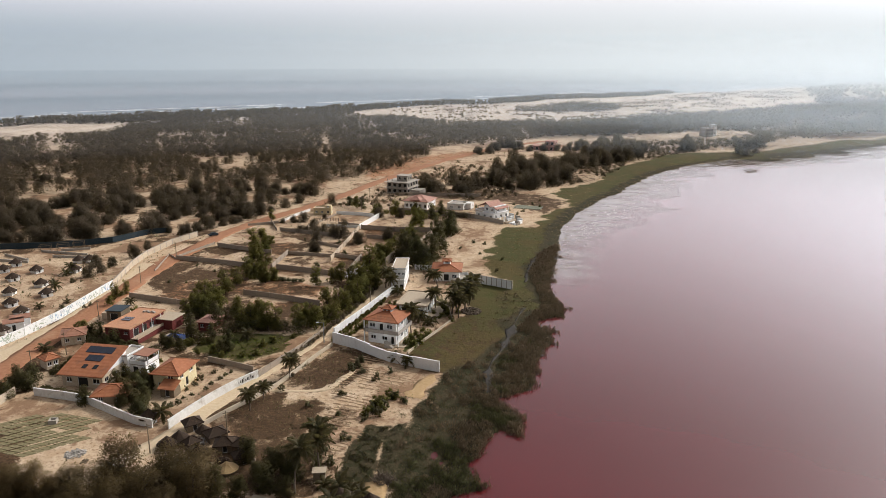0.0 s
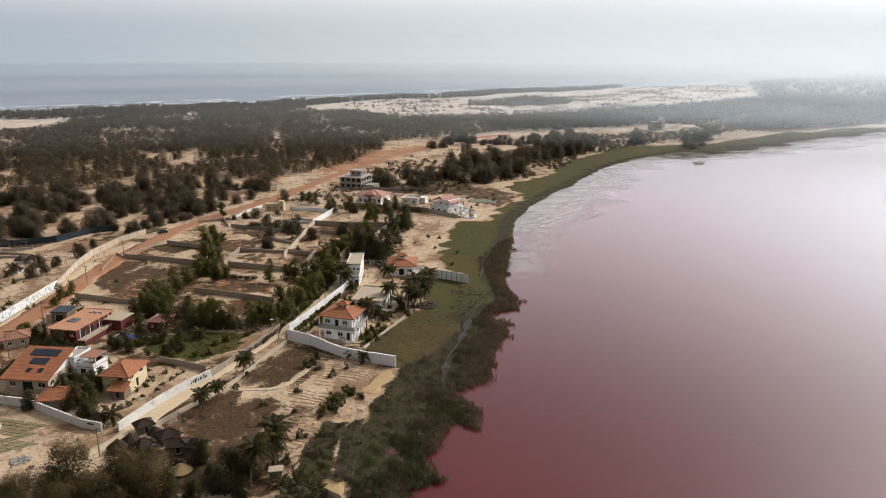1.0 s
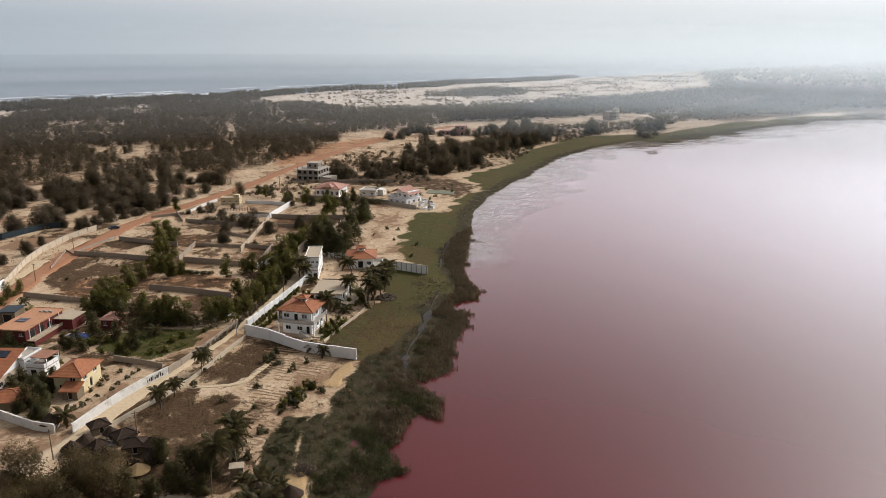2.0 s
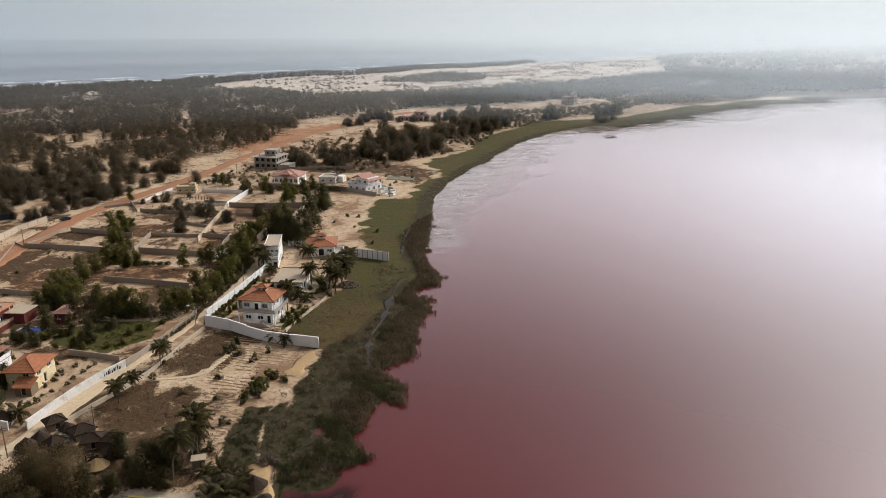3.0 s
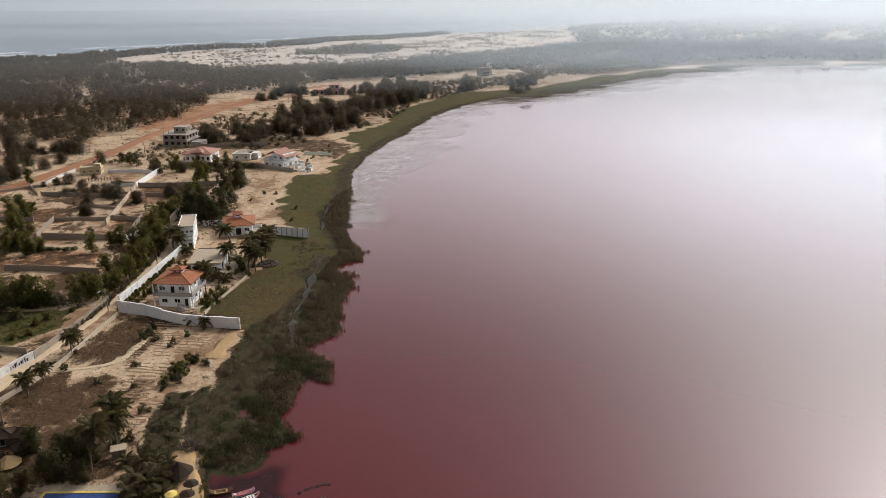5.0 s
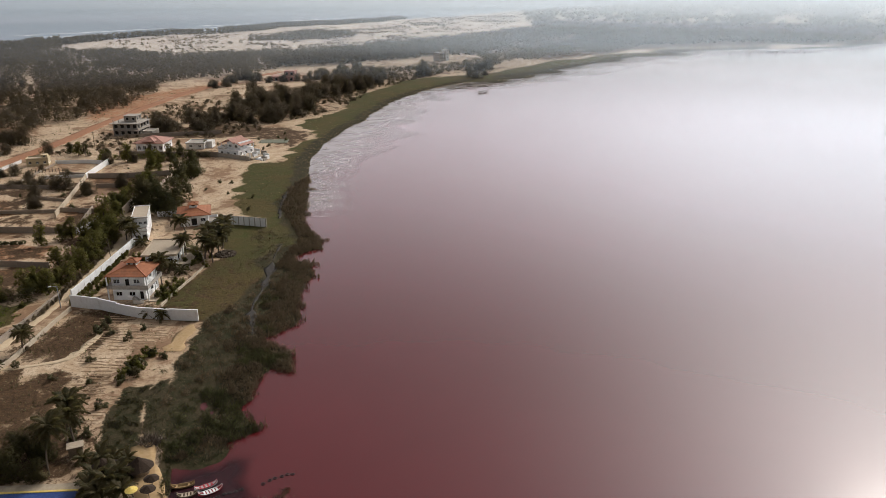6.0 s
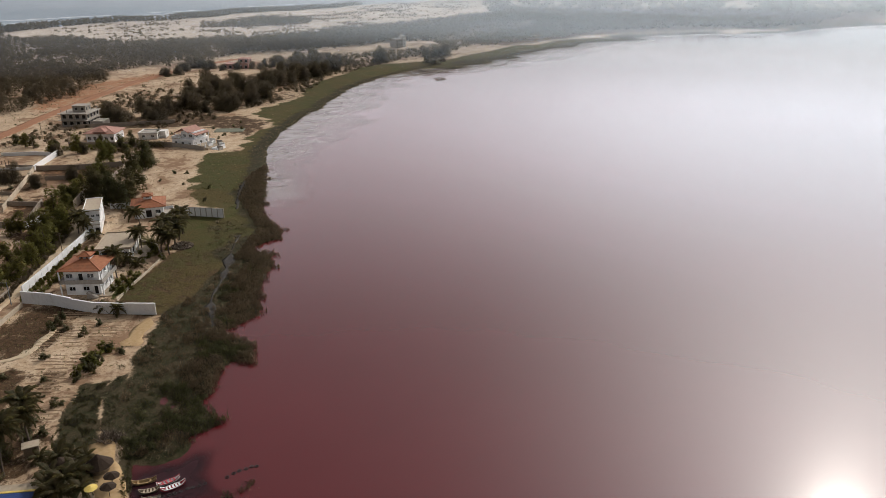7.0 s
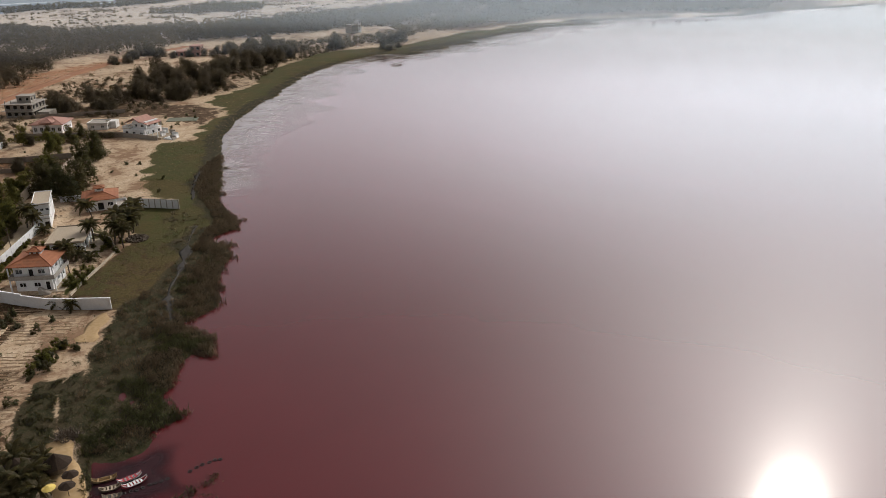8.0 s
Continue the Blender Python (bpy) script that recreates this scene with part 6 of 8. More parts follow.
# ---------------------------------------------------------------- trees
def leaf_cloud(rs, lobes, n, size, droop=0.0, whole=True, lift=0.5):
    """Leaf clumps scattered over the skins of many lobes: small bent four-sided blades."""
    lobes = np.array(lobes, float)
    area = lobes[:, 3] * lobes[:, 5]
    pick = rs.choice(len(lobes), n, p=area / area.sum())
    d = rs.normal(size=(n, 3))
    d /= np.linalg.norm(d, axis=1, keepdims=True)
    reach = 0.45 + 0.6 * rs.rand(n, 1) ** 0.6
    c = lobes[pick, :3] + d * reach * lobes[pick, 3:6]
    u = rs.normal(size=(n, 3)) + d * 0.8
    u[:, 2] -= droop
    u /= np.linalg.norm(u, axis=1, keepdims=True)
    w = np.cross(u, rs.normal(size=(n, 3)))
    w /= np.linalg.norm(w, axis=1, keepdims=True)
    s = size * (0.55 + 0.9 * rs.rand(n, 1))
    bend = np.cross(u, w) * s * 0.25
    v = np.stack([c - u * s, c + w * s * 0.5 + bend, c + u * s, c - w * s * 0.5 + bend], 1).reshape(-1, 3)
    f = np.arange(4 * n).reshape(n, 4)
    out = d * 0.7 + 0.14 * rs.normal(size=(n, 3)) + np.array([0, 0, lift])
    if whole:
        g = (c - lobes[:, :3].mean(0)) / (np.ptp(lobes[:, :3], axis=0) * 0.5 + 0.5)
        out = out + g * 0.7
    return v, f, np.repeat(out, 4, 0)


def crown_lobes(rs, tall, wide, low, n, tip):
    """Lobes of an uneven crown: wide below, narrower towards the top."""
    out = []
    for k in range(n):
        h = low + (1 - low) * (k + 0.3 + 0.5 * rs.rand()) / n
        r = wide * (1 - tip * (h - low) / (1 - low)) * (0.25 + 0.75 * rs.rand())
        a = rs.rand() * math.tau
        q = wide * (0.3 + 0.22 * rs.rand()) * (1.1 - 0.45 * (h - low))
        out.append((r * 0.75 * math.cos(a), r * 0.75 * math.sin(a), tall * h - q * 0.3, q, q, q * (0.75 + 0.6 * rs.rand())))
    return out


def tree(name, label, seed, tall, wide, low, n, size, leaf, lobes=14, tip=0.6, group="", droop=0.0, stem=0.16):
    rs = np.random.RandomState(seed)
    h = thing(name, 0, 0, 0, 0, label, "tree", group)
    shape = crown_lobes(rs, tall, wide, low, lobes, tip)
    b = Build().bar((0, 0, -0.5), (0.1, 0.05, tall * 0.45), stem * 1.25, stem * 0.8).bar((0.1, 0.05, tall * 0.45), (0, 0.1, tall * 0.86), stem * 0.8, stem * 0.2)
    for x, y, z, *_ in shape[::2]:
        z0 = max(tall * 0.18, z - wide * 0.7)
        b.bar((0.06, 0.04, z0), (x, y, z), stem * 0.4, stem * 0.12, 4)
    part("trunk", b, BARK, h)
    v, f, out = leaf_cloud(rs, shape, n, size, droop)
    part("crown", face_out(array_mesh("crown", v, f), out), leaf, h)
    return h


def at(x, y, turn=0.0, size=1.0, sink=0.0):
    return pose(x, y, ground_z(x, y) - sink, 0, 0, turn) @ Matrix.Diagonal((size, size, size * (0.9 + 0.2 * math.sin(37 * x)), 1))


class Grove:
    """A few grown shapes of a kind of tree, planted again and again; the first planting uses the grown tree itself."""

    def __init__(self, grown):
        self.grown, self.used = grown, set()

    def plant(self, x, y, size=1.0, rnd=random):
        k = rnd.randrange(len(self.grown))
        if len(self.used) < len(self.grown):
            k = len(self.used)
        m = at(x, y, rnd.random() * 360, size)
        if k in self.used:
            first = self.grown[k]
            return copy_thing(first, m @ Matrix.Diagonal((1 / first.scale[0], 1 / first.scale[1], 1 / first.scale[2], 1)))
        self.used.add(k)
        self.grown[k].matrix_basis = m
        return self.grown[k]


def scatter(outline, gap, seed, keep=1.0):
    """Places in an outline, about gap metres apart."""
    rs = np.random.RandomState(seed)
    px, py = [p[0] for p in outline], [p[1] for p in outline]
    X, Y = np.meshgrid(np.arange(min(px), max(px), gap), np.arange(min(py), max(py), gap))
    X, Y = X + (rs.rand(*X.shape) - 0.5) * gap * 0.9, Y + (rs.rand(*X.shape) - 0.5) * gap * 0.9
    ok = (inside(X, Y, outline) > 0) & (rs.rand(*X.shape) < keep)
    return X[ok], Y[ok]


casuarinas = Grove([tree("casuarina_tree", "grey-green feathery casuarina growing in sand", 50 + k, 6.3 + 0.4 * k, 4.2 + 0.2 * k, 0.05, 2900, 0.26, CASUARINA, 34, 0.35, "casuarina wood", -0.4) for k in range(5)])
broad = Grove([tree("leafy_tree", "fresh green broad-leaved tree beside the lane", 70 + k, 6.0 + 0.5 * k, 2.7, 0.18, 1500, 0.24, BROADLEAF, 18, 0.35, "lane trees") for k in range(4)])
dark_trees = Grove([tree("shade_tree", "large dense dark green shade tree", 80 + k, 10.5 + k, 4.3, 0.14, 2600, 0.3, DARKLEAF, 24, 0.45, "shade trees") for k in range(3)])
near_trees = Grove([tree("acacia_tree", "broad brown-green tree with fine dense foliage", 90 + k, 7.5 + k, 4.6, 0.2, 8500, 0.15, NEARLEAF, 34, 0.4, "foreground trees") for k in range(2)])

rnd = random.Random(5)
# casuarina wood nearest the road: single trees
WOOD_NEAR = [(-210.0, 275.0), (-183.0, 286.0), (-161.7, 290.0), (-147.2, 296.7), (-130.0, 309.0), (-121.0, 313.0), (-109.1, 311.0), (-100.0, 325.0), (-93.0, 342.0), (-92.0, 365.0), (-73.0, 390.0), (-70.0, 402.0), (-76.0, 425.0), (-57.0, 446.0), (-45.0, 480.0), (-30.0, 490.0), (-24.0, 492.0), (-26.0, 520.0), (-19.0, 545.0), (-5.0, 575.0), (-13.9, 614.6), (-41.2, 630.6), (-135.7, 614.6), (-217.9, 577.8), (-286.4, 535.9), (-371.0, 507.4)]
CLEARINGS = [(-140, 320, 8), (-140, 331, 6), (-91, 392, 9), (-101, 369, 7), (-122, 392, 9), (-199, 401, 8), (-170, 401, 10), (-273, 496, 13), (-243, 460, 13), (-163, 538, 20),
             (-141, 496, 16), (-89, 428, 11), (-153, 428, 12), (-215, 372, 9), (-180, 345, 8), (-230, 420, 9), (-300, 560, 12), (-205, 610, 16), (-110, 640, 14), (-60, 700, 16), (-20, 660, 12), (-150, 720, 16), (-250, 680, 14)]


def in_clearing(X, Y):
    """How far a place lies inside one of the sandy clearings, which are wider than deep."""
    return np.max([1 - np.hypot((X - cx + 3 * np.sin(Y / 5)) / (1.5 * r), (Y - cy) / r) for cx, cy, r in CLEARINGS], axis=0)


_X, _Y = scatter(WOOD_NEAR, 7.9, 1)
_ok = (ripple(_X, _Y, 55, 41) + 0.5 * ripple(_X, _Y, 22, 42) < 0.25 + 0.7 * np.random.RandomState(2).rand(len(_X))) & (in_clearing(_X, _Y) < 0) & (dist_line(_X, _Y, ROAD)[0] > 9)
_X, _Y = _X[_ok], _Y[_ok]
_near = np.argsort(np.hypot(_X, _Y))
for _x, _y in zip(_X[_near[:170]], _Y[_near[:170]]):
    casuarinas.plant(float(_x), float(_y), 0.72 + 0.5 * rnd.random(), rnd)
WOOD_REST = np.stack([_X[_near[170:]], _Y[_near[170:]]], 1)

# trees standing alone or in small groups
for _x, _y in [(-118.8, 270.0), (-119.0, 282.8), (-122.8, 277.5), (-124.1, 244.0), (-122.6, 249.5), (-127.5, 256.7), (-122.4, 258.2), (-113.7, 306.8), (-120.2, 309.9), (-107.2, 325.4), (-95.3, 332.5), (-50.3, 278.4), (-34.8, 291.9), (-22.9, 296.7), (-59.3, 325.4), (-74.6, 328.9), (-69.8, 331.3), (-65.3, 332.5), (-56.2, 337.3), (-45.0, 323.1), (-23.5, 312.0), (-32.1, 361.1), (-52.6, 291.9)]:
    casuarinas.plant(_x, _y, 0.4 + 0.3 * rnd.random(), rnd)
for _x, _y in [(-112.8, 309.9), (-109.2, 314.2), (-105.1, 318.6), (-100.8, 324.2), (-97.0, 328.9), (-92.9, 338.6), (-110.5, 327.7), (-106.6, 334.9), (-86.3, 356.9), (-81.0, 365.4), (-76.0, 377.3), (-99.4, 347.5), (-89.1, 347.5)]:
    casuarinas.plant(_x, _y, 0.55 + 0.35 * rnd.random(), rnd)
for _x, _y in [(-10.3, 258.2), (-7.0, 253.8), (-13.3, 264.4), (-4.0, 258.2), (-2.0, 270.0), (-9.6, 270.0), (-15.6, 267.6)]:
    dark_trees.plant(_x, _y, 0.95 + 0.2 * rnd.random(), rnd)
# lake-side stand of tall trees
for _x, _y in zip(*scatter([(26.0, 440.0), (30.0, 412.0), (40.0, 405.0), (58.0, 421.0), (70.0, 431.0), (98.0, 491.0), (125.0, 523.0), (150.0, 553.0), (168.0, 606.0), (150.0, 616.0), (118.0, 574.0), (91.0, 544.0), (67.0, 521.0), (49.0, 519.0), (31.0, 488.0)], 10.2, 2, 0.92)):
    casuarinas.plant(float(_x), float(_y), 1.0 + 0.5 * rnd.random(), rnd)
for _x, _y in zip(*scatter([(20.0, 560.0), (36.0, 566.0), (52.0, 590.0), (66.0, 578.0), (97.8, 578.0), (128.4, 599.5), (160.7, 652.6), (150.0, 664.0), (118.0, 612.0), (96.0, 596.0), (70.0, 588.0), (62.0, 640.0), (40.0, 612.0)], 9.0, 33, 0.9)):
    casuarinas.plant(float(_x), float(_y), 0.8 + 0.4 * rnd.random(), rnd)
for _x, _y in [(247.7, 611.1), (254.0, 603.0), (260.6, 604.9), (268.0, 614.0), (199.8, 592.0), (203.0, 600.0)]:
    casuarinas.plant(_x, _y, 1.5 + 0.3 * rnd.random(), rnd)
for _x, _y in [(-12.3, 423.1), (-9.0, 412.0), (-5.4, 404.0), (-10.2, 433.7), (-5.5, 423.0), (-2.1, 413.2), (6.2, 434.3), (8.6, 416.0), (11.5, 405.0), (15.2, 409.5), (18.6, 419.4), (14.3, 430.2), (11.0, 446.5), (7.1, 456.0), (20.8, 441.6), (24.1, 429.0), (198.0, 597.0), (204.8, 602.2), (211.0, 626.1), (174.7, 600.0), (194.5, 589.0), (202.6, 595.2), (207.6, 619.4), (233.4, 572.1), (236.5, 563.7), (248.4, 576.4), (249.2, 601.0), (258.3, 607.6), (139.6, 550.5), (147.7, 555.4), (129.3, 527.0)]:
    casuarinas.plant(_x, _y, 0.8 + 0.4 * rnd.random(), rnd)
for _x, _y in [(-62.7, 311.2), (-60.3, 311.0), (-57.2, 309.8), (-55.1, 311.6), (-51.9, 309.3), (-48.6, 310.1)]:
    casuarinas.plant(_x, _y, 0.45 + 0.2 * rnd.random(), rnd)
for _x, _y in [(-43.4, 301.6), (-34.9, 291.4), (-51.3, 278.8), (-23.2, 298.0), (-58.2, 371.6), (-20.2, 341.6), (-47.0, 304.5), (-31.0, 342.2)]:
    casuarinas.plant(_x, _y, 0.6 + 0.25 * rnd.random(), rnd)
for _x, _y in [(1.5, 307.0), (4.2, 311.0), (2.6, 302.5)]:
    dark_trees.plant(_x, _y, 0.85 + 0.15 * rnd.random(), rnd)
for _x, _y in [(-31.8, 357.1), (-22.7, 351.3), (-13.5, 347.4), (-5.5, 339.3), (-0.8, 344.2), (-3.5, 330.7), (-8.9, 338.4), (-41.0, 360.9), (-48.3, 368.7), (11.0, 362.8)]:
    dark_trees.plant(_x, _y, 0.4 + 0.2 * rnd.random(), rnd)
# green trees along the lane and in the plots
for _x, _y in [(-71.0, 290.0), (-72.7, 287.5), (-72.1, 271.7), (-67.9, 260.0), (-64.9, 259.7), (-44.4, 363.4), (-33.3, 347.8), (-22.9, 341.9), (-81.5, 337.0), (-70.1, 249.0), (-65.9, 243.4), (-60.8, 237.3), (-58.6, 240.3), (-34.9, 238.2), (-30.7, 234.7), (-27.1, 236.3), (-25.0, 243.8), (-27.9, 254.4), (-24.1, 265.2), (-22.4, 231.0), (-15.1, 301.2), (-9.4, 314.1), (-3.3, 332.9), (-5.6, 349.4)]:
    broad.plant(_x, _y, 0.7 + 0.4 * rnd.random(), rnd)
for _x, _y in [(-36.0, 193.6), (-34.5, 199.1), (-32.0, 201.0), (-31.7, 208.8), (-29.3, 206.3), (-28.0, 214.0), (-26.6, 216.7), (-26.2, 225.1), (-25.2, 229.9), (-24.0, 237.4), (-23.1, 244.0), (-26.3, 250.9), (-23.3, 256.7), (-21.5, 266.0), (-20.9, 275.8), (-28.1, 238.7), (-30.3, 225.1), (-19.4, 287.3), (-16.5, 296.7), (-13.8, 306.8), (-12.7, 323.1), (-10.2, 328.9), (-35.5, 211.4), (-39.0, 196.8), (-41.0, 194.5)]:
    broad.plant(_x, _y, 0.9 + 0.45 * rnd.random(), rnd)
for _x, _y in [(-69.6, 258.2), (-70.8, 270.0), (-70.6, 278.4), (-76.2, 282.8), (-76.1, 296.7), (-76.5, 203.9), (-74.8, 206.3), (-71.5, 203.9), (-70.2, 207.8), (-68.7, 211.4), (-76.5, 214.0), (-57.8, 196.8), (-54.8, 194.5), (-52.6, 195.4), (-49.4, 192.3), (-47.0, 192.3), (-61.4, 203.9), (-70.9, 225.1), (-69.7, 234.2), (-67.5, 240.6), (-65.4, 244.0), (-60.9, 237.4), (-42.9, 234.2), (-37.6, 237.4), (-72.0, 216.7), (-73.0, 211.4)]:
    broad.plant(_x, _y, 0.85 + 0.4 * rnd.random(), rnd)
for _x, _y in [(-103.8, 214.0), (-104.4, 219.5), (-103.8, 222.3), (-103.2, 225.1), (-101.4, 192.3), (-101.9, 190.2), (-91.7, 203.9)]:
    broad.plant(_x, _y, 0.5 + 0.2 * rnd.random(), rnd)
# gardens of the tiled houses
for _x, _y in [(-100.4, 154.6), (-99.3, 156.1), (-99.2, 150.2), (-96.5, 154.6), (-71.2, 146.1), (-69.6, 147.5), (-69.7, 151.7), (-68.6, 154.6), (-68.1, 157.6), (-75.4, 159.1), (-75.5, 154.6), (-80.0, 147.5), (-64.7, 140.9), (-89.4, 180.0), (-87.7, 181.1), (-72.9, 180.0), (-69.2, 178.0), (-68.9, 186.0), (-64.5, 194.5), (-57.5, 176.2), (-62.8, 183.9), (-56.5, 178.0), (-93.7, 186.0), (-97.0, 188.0), (-97.7, 159.1), (-71.8, 165.6), (-75.1, 181.9)]:
    dark_trees.plant(_x, _y, 0.36 + 0.24 * rnd.random(), rnd)
# foreground
for _x, _y in [(-75.0, 109.6), (-71.1, 110.4), (-68.5, 112.1), (-65.9, 113.4), (-77.0, 113.8)]:
    near_trees.plant(_x, _y, 0.7 + 0.2 * rnd.random(), rnd)
for _x, _y in [(-54.1, 104.1), (-50.5, 108.0), (-46.8, 111.2), (-42.6, 108.8), (-54.4, 111.4), (-46.6, 104.1), (-59.3, 110.4), (-49.0, 114.6), (-44.0, 115.0), (-62.0, 106.0), (-57.0, 114.0)]:
    near_trees.plant(_x, _y, 0.9 + 0.25 * rnd.random(), rnd)
for _x, _y in [(-39.2, 110.4), (-36.2, 112.1), (-34.0, 117.4), (-32.3, 121.1), (-29.8, 119.2), (-31.6, 113.8), (-27.3, 117.4), (-37.1, 123.1), (-27.7, 112.1)]:
    dark_trees.plant(_x, _y, 0.48 + 0.16 * rnd.random(), rnd)


# ---------------------------------------------------------------- palms
def frond_mesh(seed, run, rise, drop):
    """One palm leaf: an arched rib with paired leaflets that hang a little."""
    rs = np.random.RandomState(seed)
    b = Build()
    pts = [Vector((run * u, 0, rise * math.sin(u * 2.0) - drop * u * u)) for u in np.linspace(0, 1, 8)]
    for p, q in zip(pts, pts[1:]):
        b.bar(p, q, 0.045, 0.03, 3)
    for k in range(15):
        u = 0.12 + 0.86 * k / 14
        x = run * u
        z = rise * math.sin(u * 2.0) - drop * u * u
        ln = run * 0.3 * math.sin(math.pi * (0.12 + 0.82 * u)) * (0.85 + 0.3 * rs.rand())
        for s in (-1, 1):
            tip = (x + ln * 0.55, s * ln * 0.8, z - ln * (0.35 + 0.3 * rs.rand()))
            mid = (x + ln * 0.35, s * ln * 0.4, z - ln * 0.06)
            b.add([(x, 0, z), (x + 0.16, 0, z), (mid[0] + 0.17, mid[1], mid[2]), tip, (mid[0] - 0.17, mid[1], mid[2])], [(0, 1, 2, 4), (4, 2, 3)])
    return b.mesh("frond")


FRONDS = [frond_mesh(k, 2.9, 0.9 - 0.2 * k, 1.2 + 0.35 * k) for k in range(3)]


def palm(name, label, tall, lean, n, spread=1.0, seed=0, stem=0.17):
    rs = np.random.RandomState(seed)
    h = thing(name, 0, 0, 0, 0, label, "palm", "coconut palms" if tall > 3 else "young palms")
    b = Build()
    pts = [Vector((lean * u * u, 0.2 * lean * math.sin(3 * u), tall * u - 0.4 * (1 - u))) for u in np.linspace(0, 1, 9)]
    for k, (p, q) in enumerate(zip(pts, pts[1:])):
        b.bar(p, q, stem * (1.2 - 0.06 * k), stem * (1.1 - 0.06 * k), 7)
    part("trunk", b, BARK, h)
    for k in range(n):
        tilt = 55 - 105 * (k / n) + 12 * rs.rand()
        f = part("frond", FRONDS[min(2, int(3 * k / n))], FROND, h)
        f.matrix_basis = Matrix.Translation(pts[-1]) @ pose(0, 0, 0, 0, -tilt * 0.8, 137.5 * k + 20 * rs.rand()) @ Matrix.Scale(spread * (0.85 + 0.3 * rs.rand()), 4)
    return h


palms = Grove([palm("coconut_palm", "coconut palm with drooping grey-green fronds", 6.2 + 0.8 * k, 0.6 + 0.4 * k, 27, 1.0, 11 + k) for k in range(3)])
low_palms = Grove([palm("young_palm", "young bushy palm close to the ground", 1.0, 0.1, 14, 0.75, 15), palm("young_palm", "young bushy palm close to the ground", 1.8, 0.2, 16, 0.8, 16)])
for _x, _y, _s in [(*p, 1.0) for p in [(-37.1, 161.3), (-8.8, 189.3), (-2.4, 211.4), (-19.1, 231.1), (-17.5, 227.5), (-1.7, 225.1)]] + [(*p, 0.75) for p in [(-42.3, 144.3), (-40.6, 150.0)]] + [(*p, 1.15) for p in [(4.7, 202.9), (2.7, 206.3), (6.6, 209.8), (8.1, 214.0), (4.2, 211.6), (9.6, 219.2)]] + [(*p, 1.15) for p in [(-24.1, 119.6), (-26.3, 113.4), (-23.2, 121.1)]]:
    palms.plant(_x, _y, _s * (0.85 + 0.25 * rnd.random()), rnd)
for _x, _y in [(-133.4, 246.0), (-133.1, 249.5), (-97.3, 214.0), (-59.4, 139.7), (-97.8, 188.0), (-76.0, 170.7), (-73.5, 186.0), (-73.3, 196.8), (-65.8, 186.0), (-12.1, 170.7), (-8.8, 167.9), (-5.7, 202.9), (-3.9, 196.8), (-6.9, 199.1), (-14.6, 225.1), (-16.4, 112.9), (-14.2, 111.2), (-18.3, 112.1), (-21.3, 115.2), (-14.2, 203.9), (-8.3, 203.9), (-53.4, 186.0), (-105.0, 178.0), (-124.4, 211.4), (-118.4, 216.7), (-127.8, 228.1)]:
    low_palms.plant(_x, _y, 0.7 + 0.5 * rnd.random(), rnd)
for _x, _y in [(-18.8, 107.7), (-16.9, 105.9), (-15.8, 107.8), (-14.6, 103.1), (-19.5, 105.2), (-17.9, 103.4)]:
    low_palms.plant(_x, _y, 1.0 + 0.4 * rnd.random(), rnd)

# shrubs in plots and gardens
bushes = Grove([tree("shrub", "low dry grey-green shrub on sand", 30 + k, 1.5, 1.0, 0.1, 150, 0.22, SHRUB, 7, 0.2, "shrubs", stem=0.05) for k in range(3)])
green_bushes = Grove([tree("bush", "round green garden bush", 35 + k, 2.2, 1.4, 0.08, 320, 0.24, BROADLEAF, 9, 0.2, "bushes", stem=0.06) for k in range(3)])
for _x, _y in [(-22.9, 165.6), (-21.5, 167.9), (-23.1, 151.7), (-19.9, 163.9), (-16.1, 160.1), (-13.0, 163.9), (-13.0, 146.1), (-15.3, 143.5), (-16.3, 141.4), (-13.7, 142.2), (-16.7, 139.7), (-15.7, 145.6), (-22.5, 142.2), (-22.8, 136.1), (-19.8, 131.5), (-23.2, 127.2), (-21.4, 123.1), (-24.4, 124.7), (-23.4, 122.1), (-10.8, 150.2), (-8.7, 148.3), (-20.7, 170.7), (-37.3, 154.6), (-29.9, 146.1)]:
    bushes.plant(_x, _y, 0.7 + 0.7 * rnd.random(), rnd)
for _x, _y in [(-59.7, 154.6), (-58.5, 157.0), (-58.2, 160.1), (-55.1, 154.6), (-54.7, 157.6), (-53.4, 160.1), (-52.7, 162.3), (-57.4, 151.7), (-58.8, 150.2), (-54.4, 150.2), (-60.6, 165.6), (-56.0, 163.9), (-60.5, 146.1), (-59.1, 147.5), (-51.8, 163.9), (-63.1, 160.7), (-61.6, 162.3)]:
    bushes.plant(_x, _y, 0.6 + 0.5 * rnd.random(), rnd)
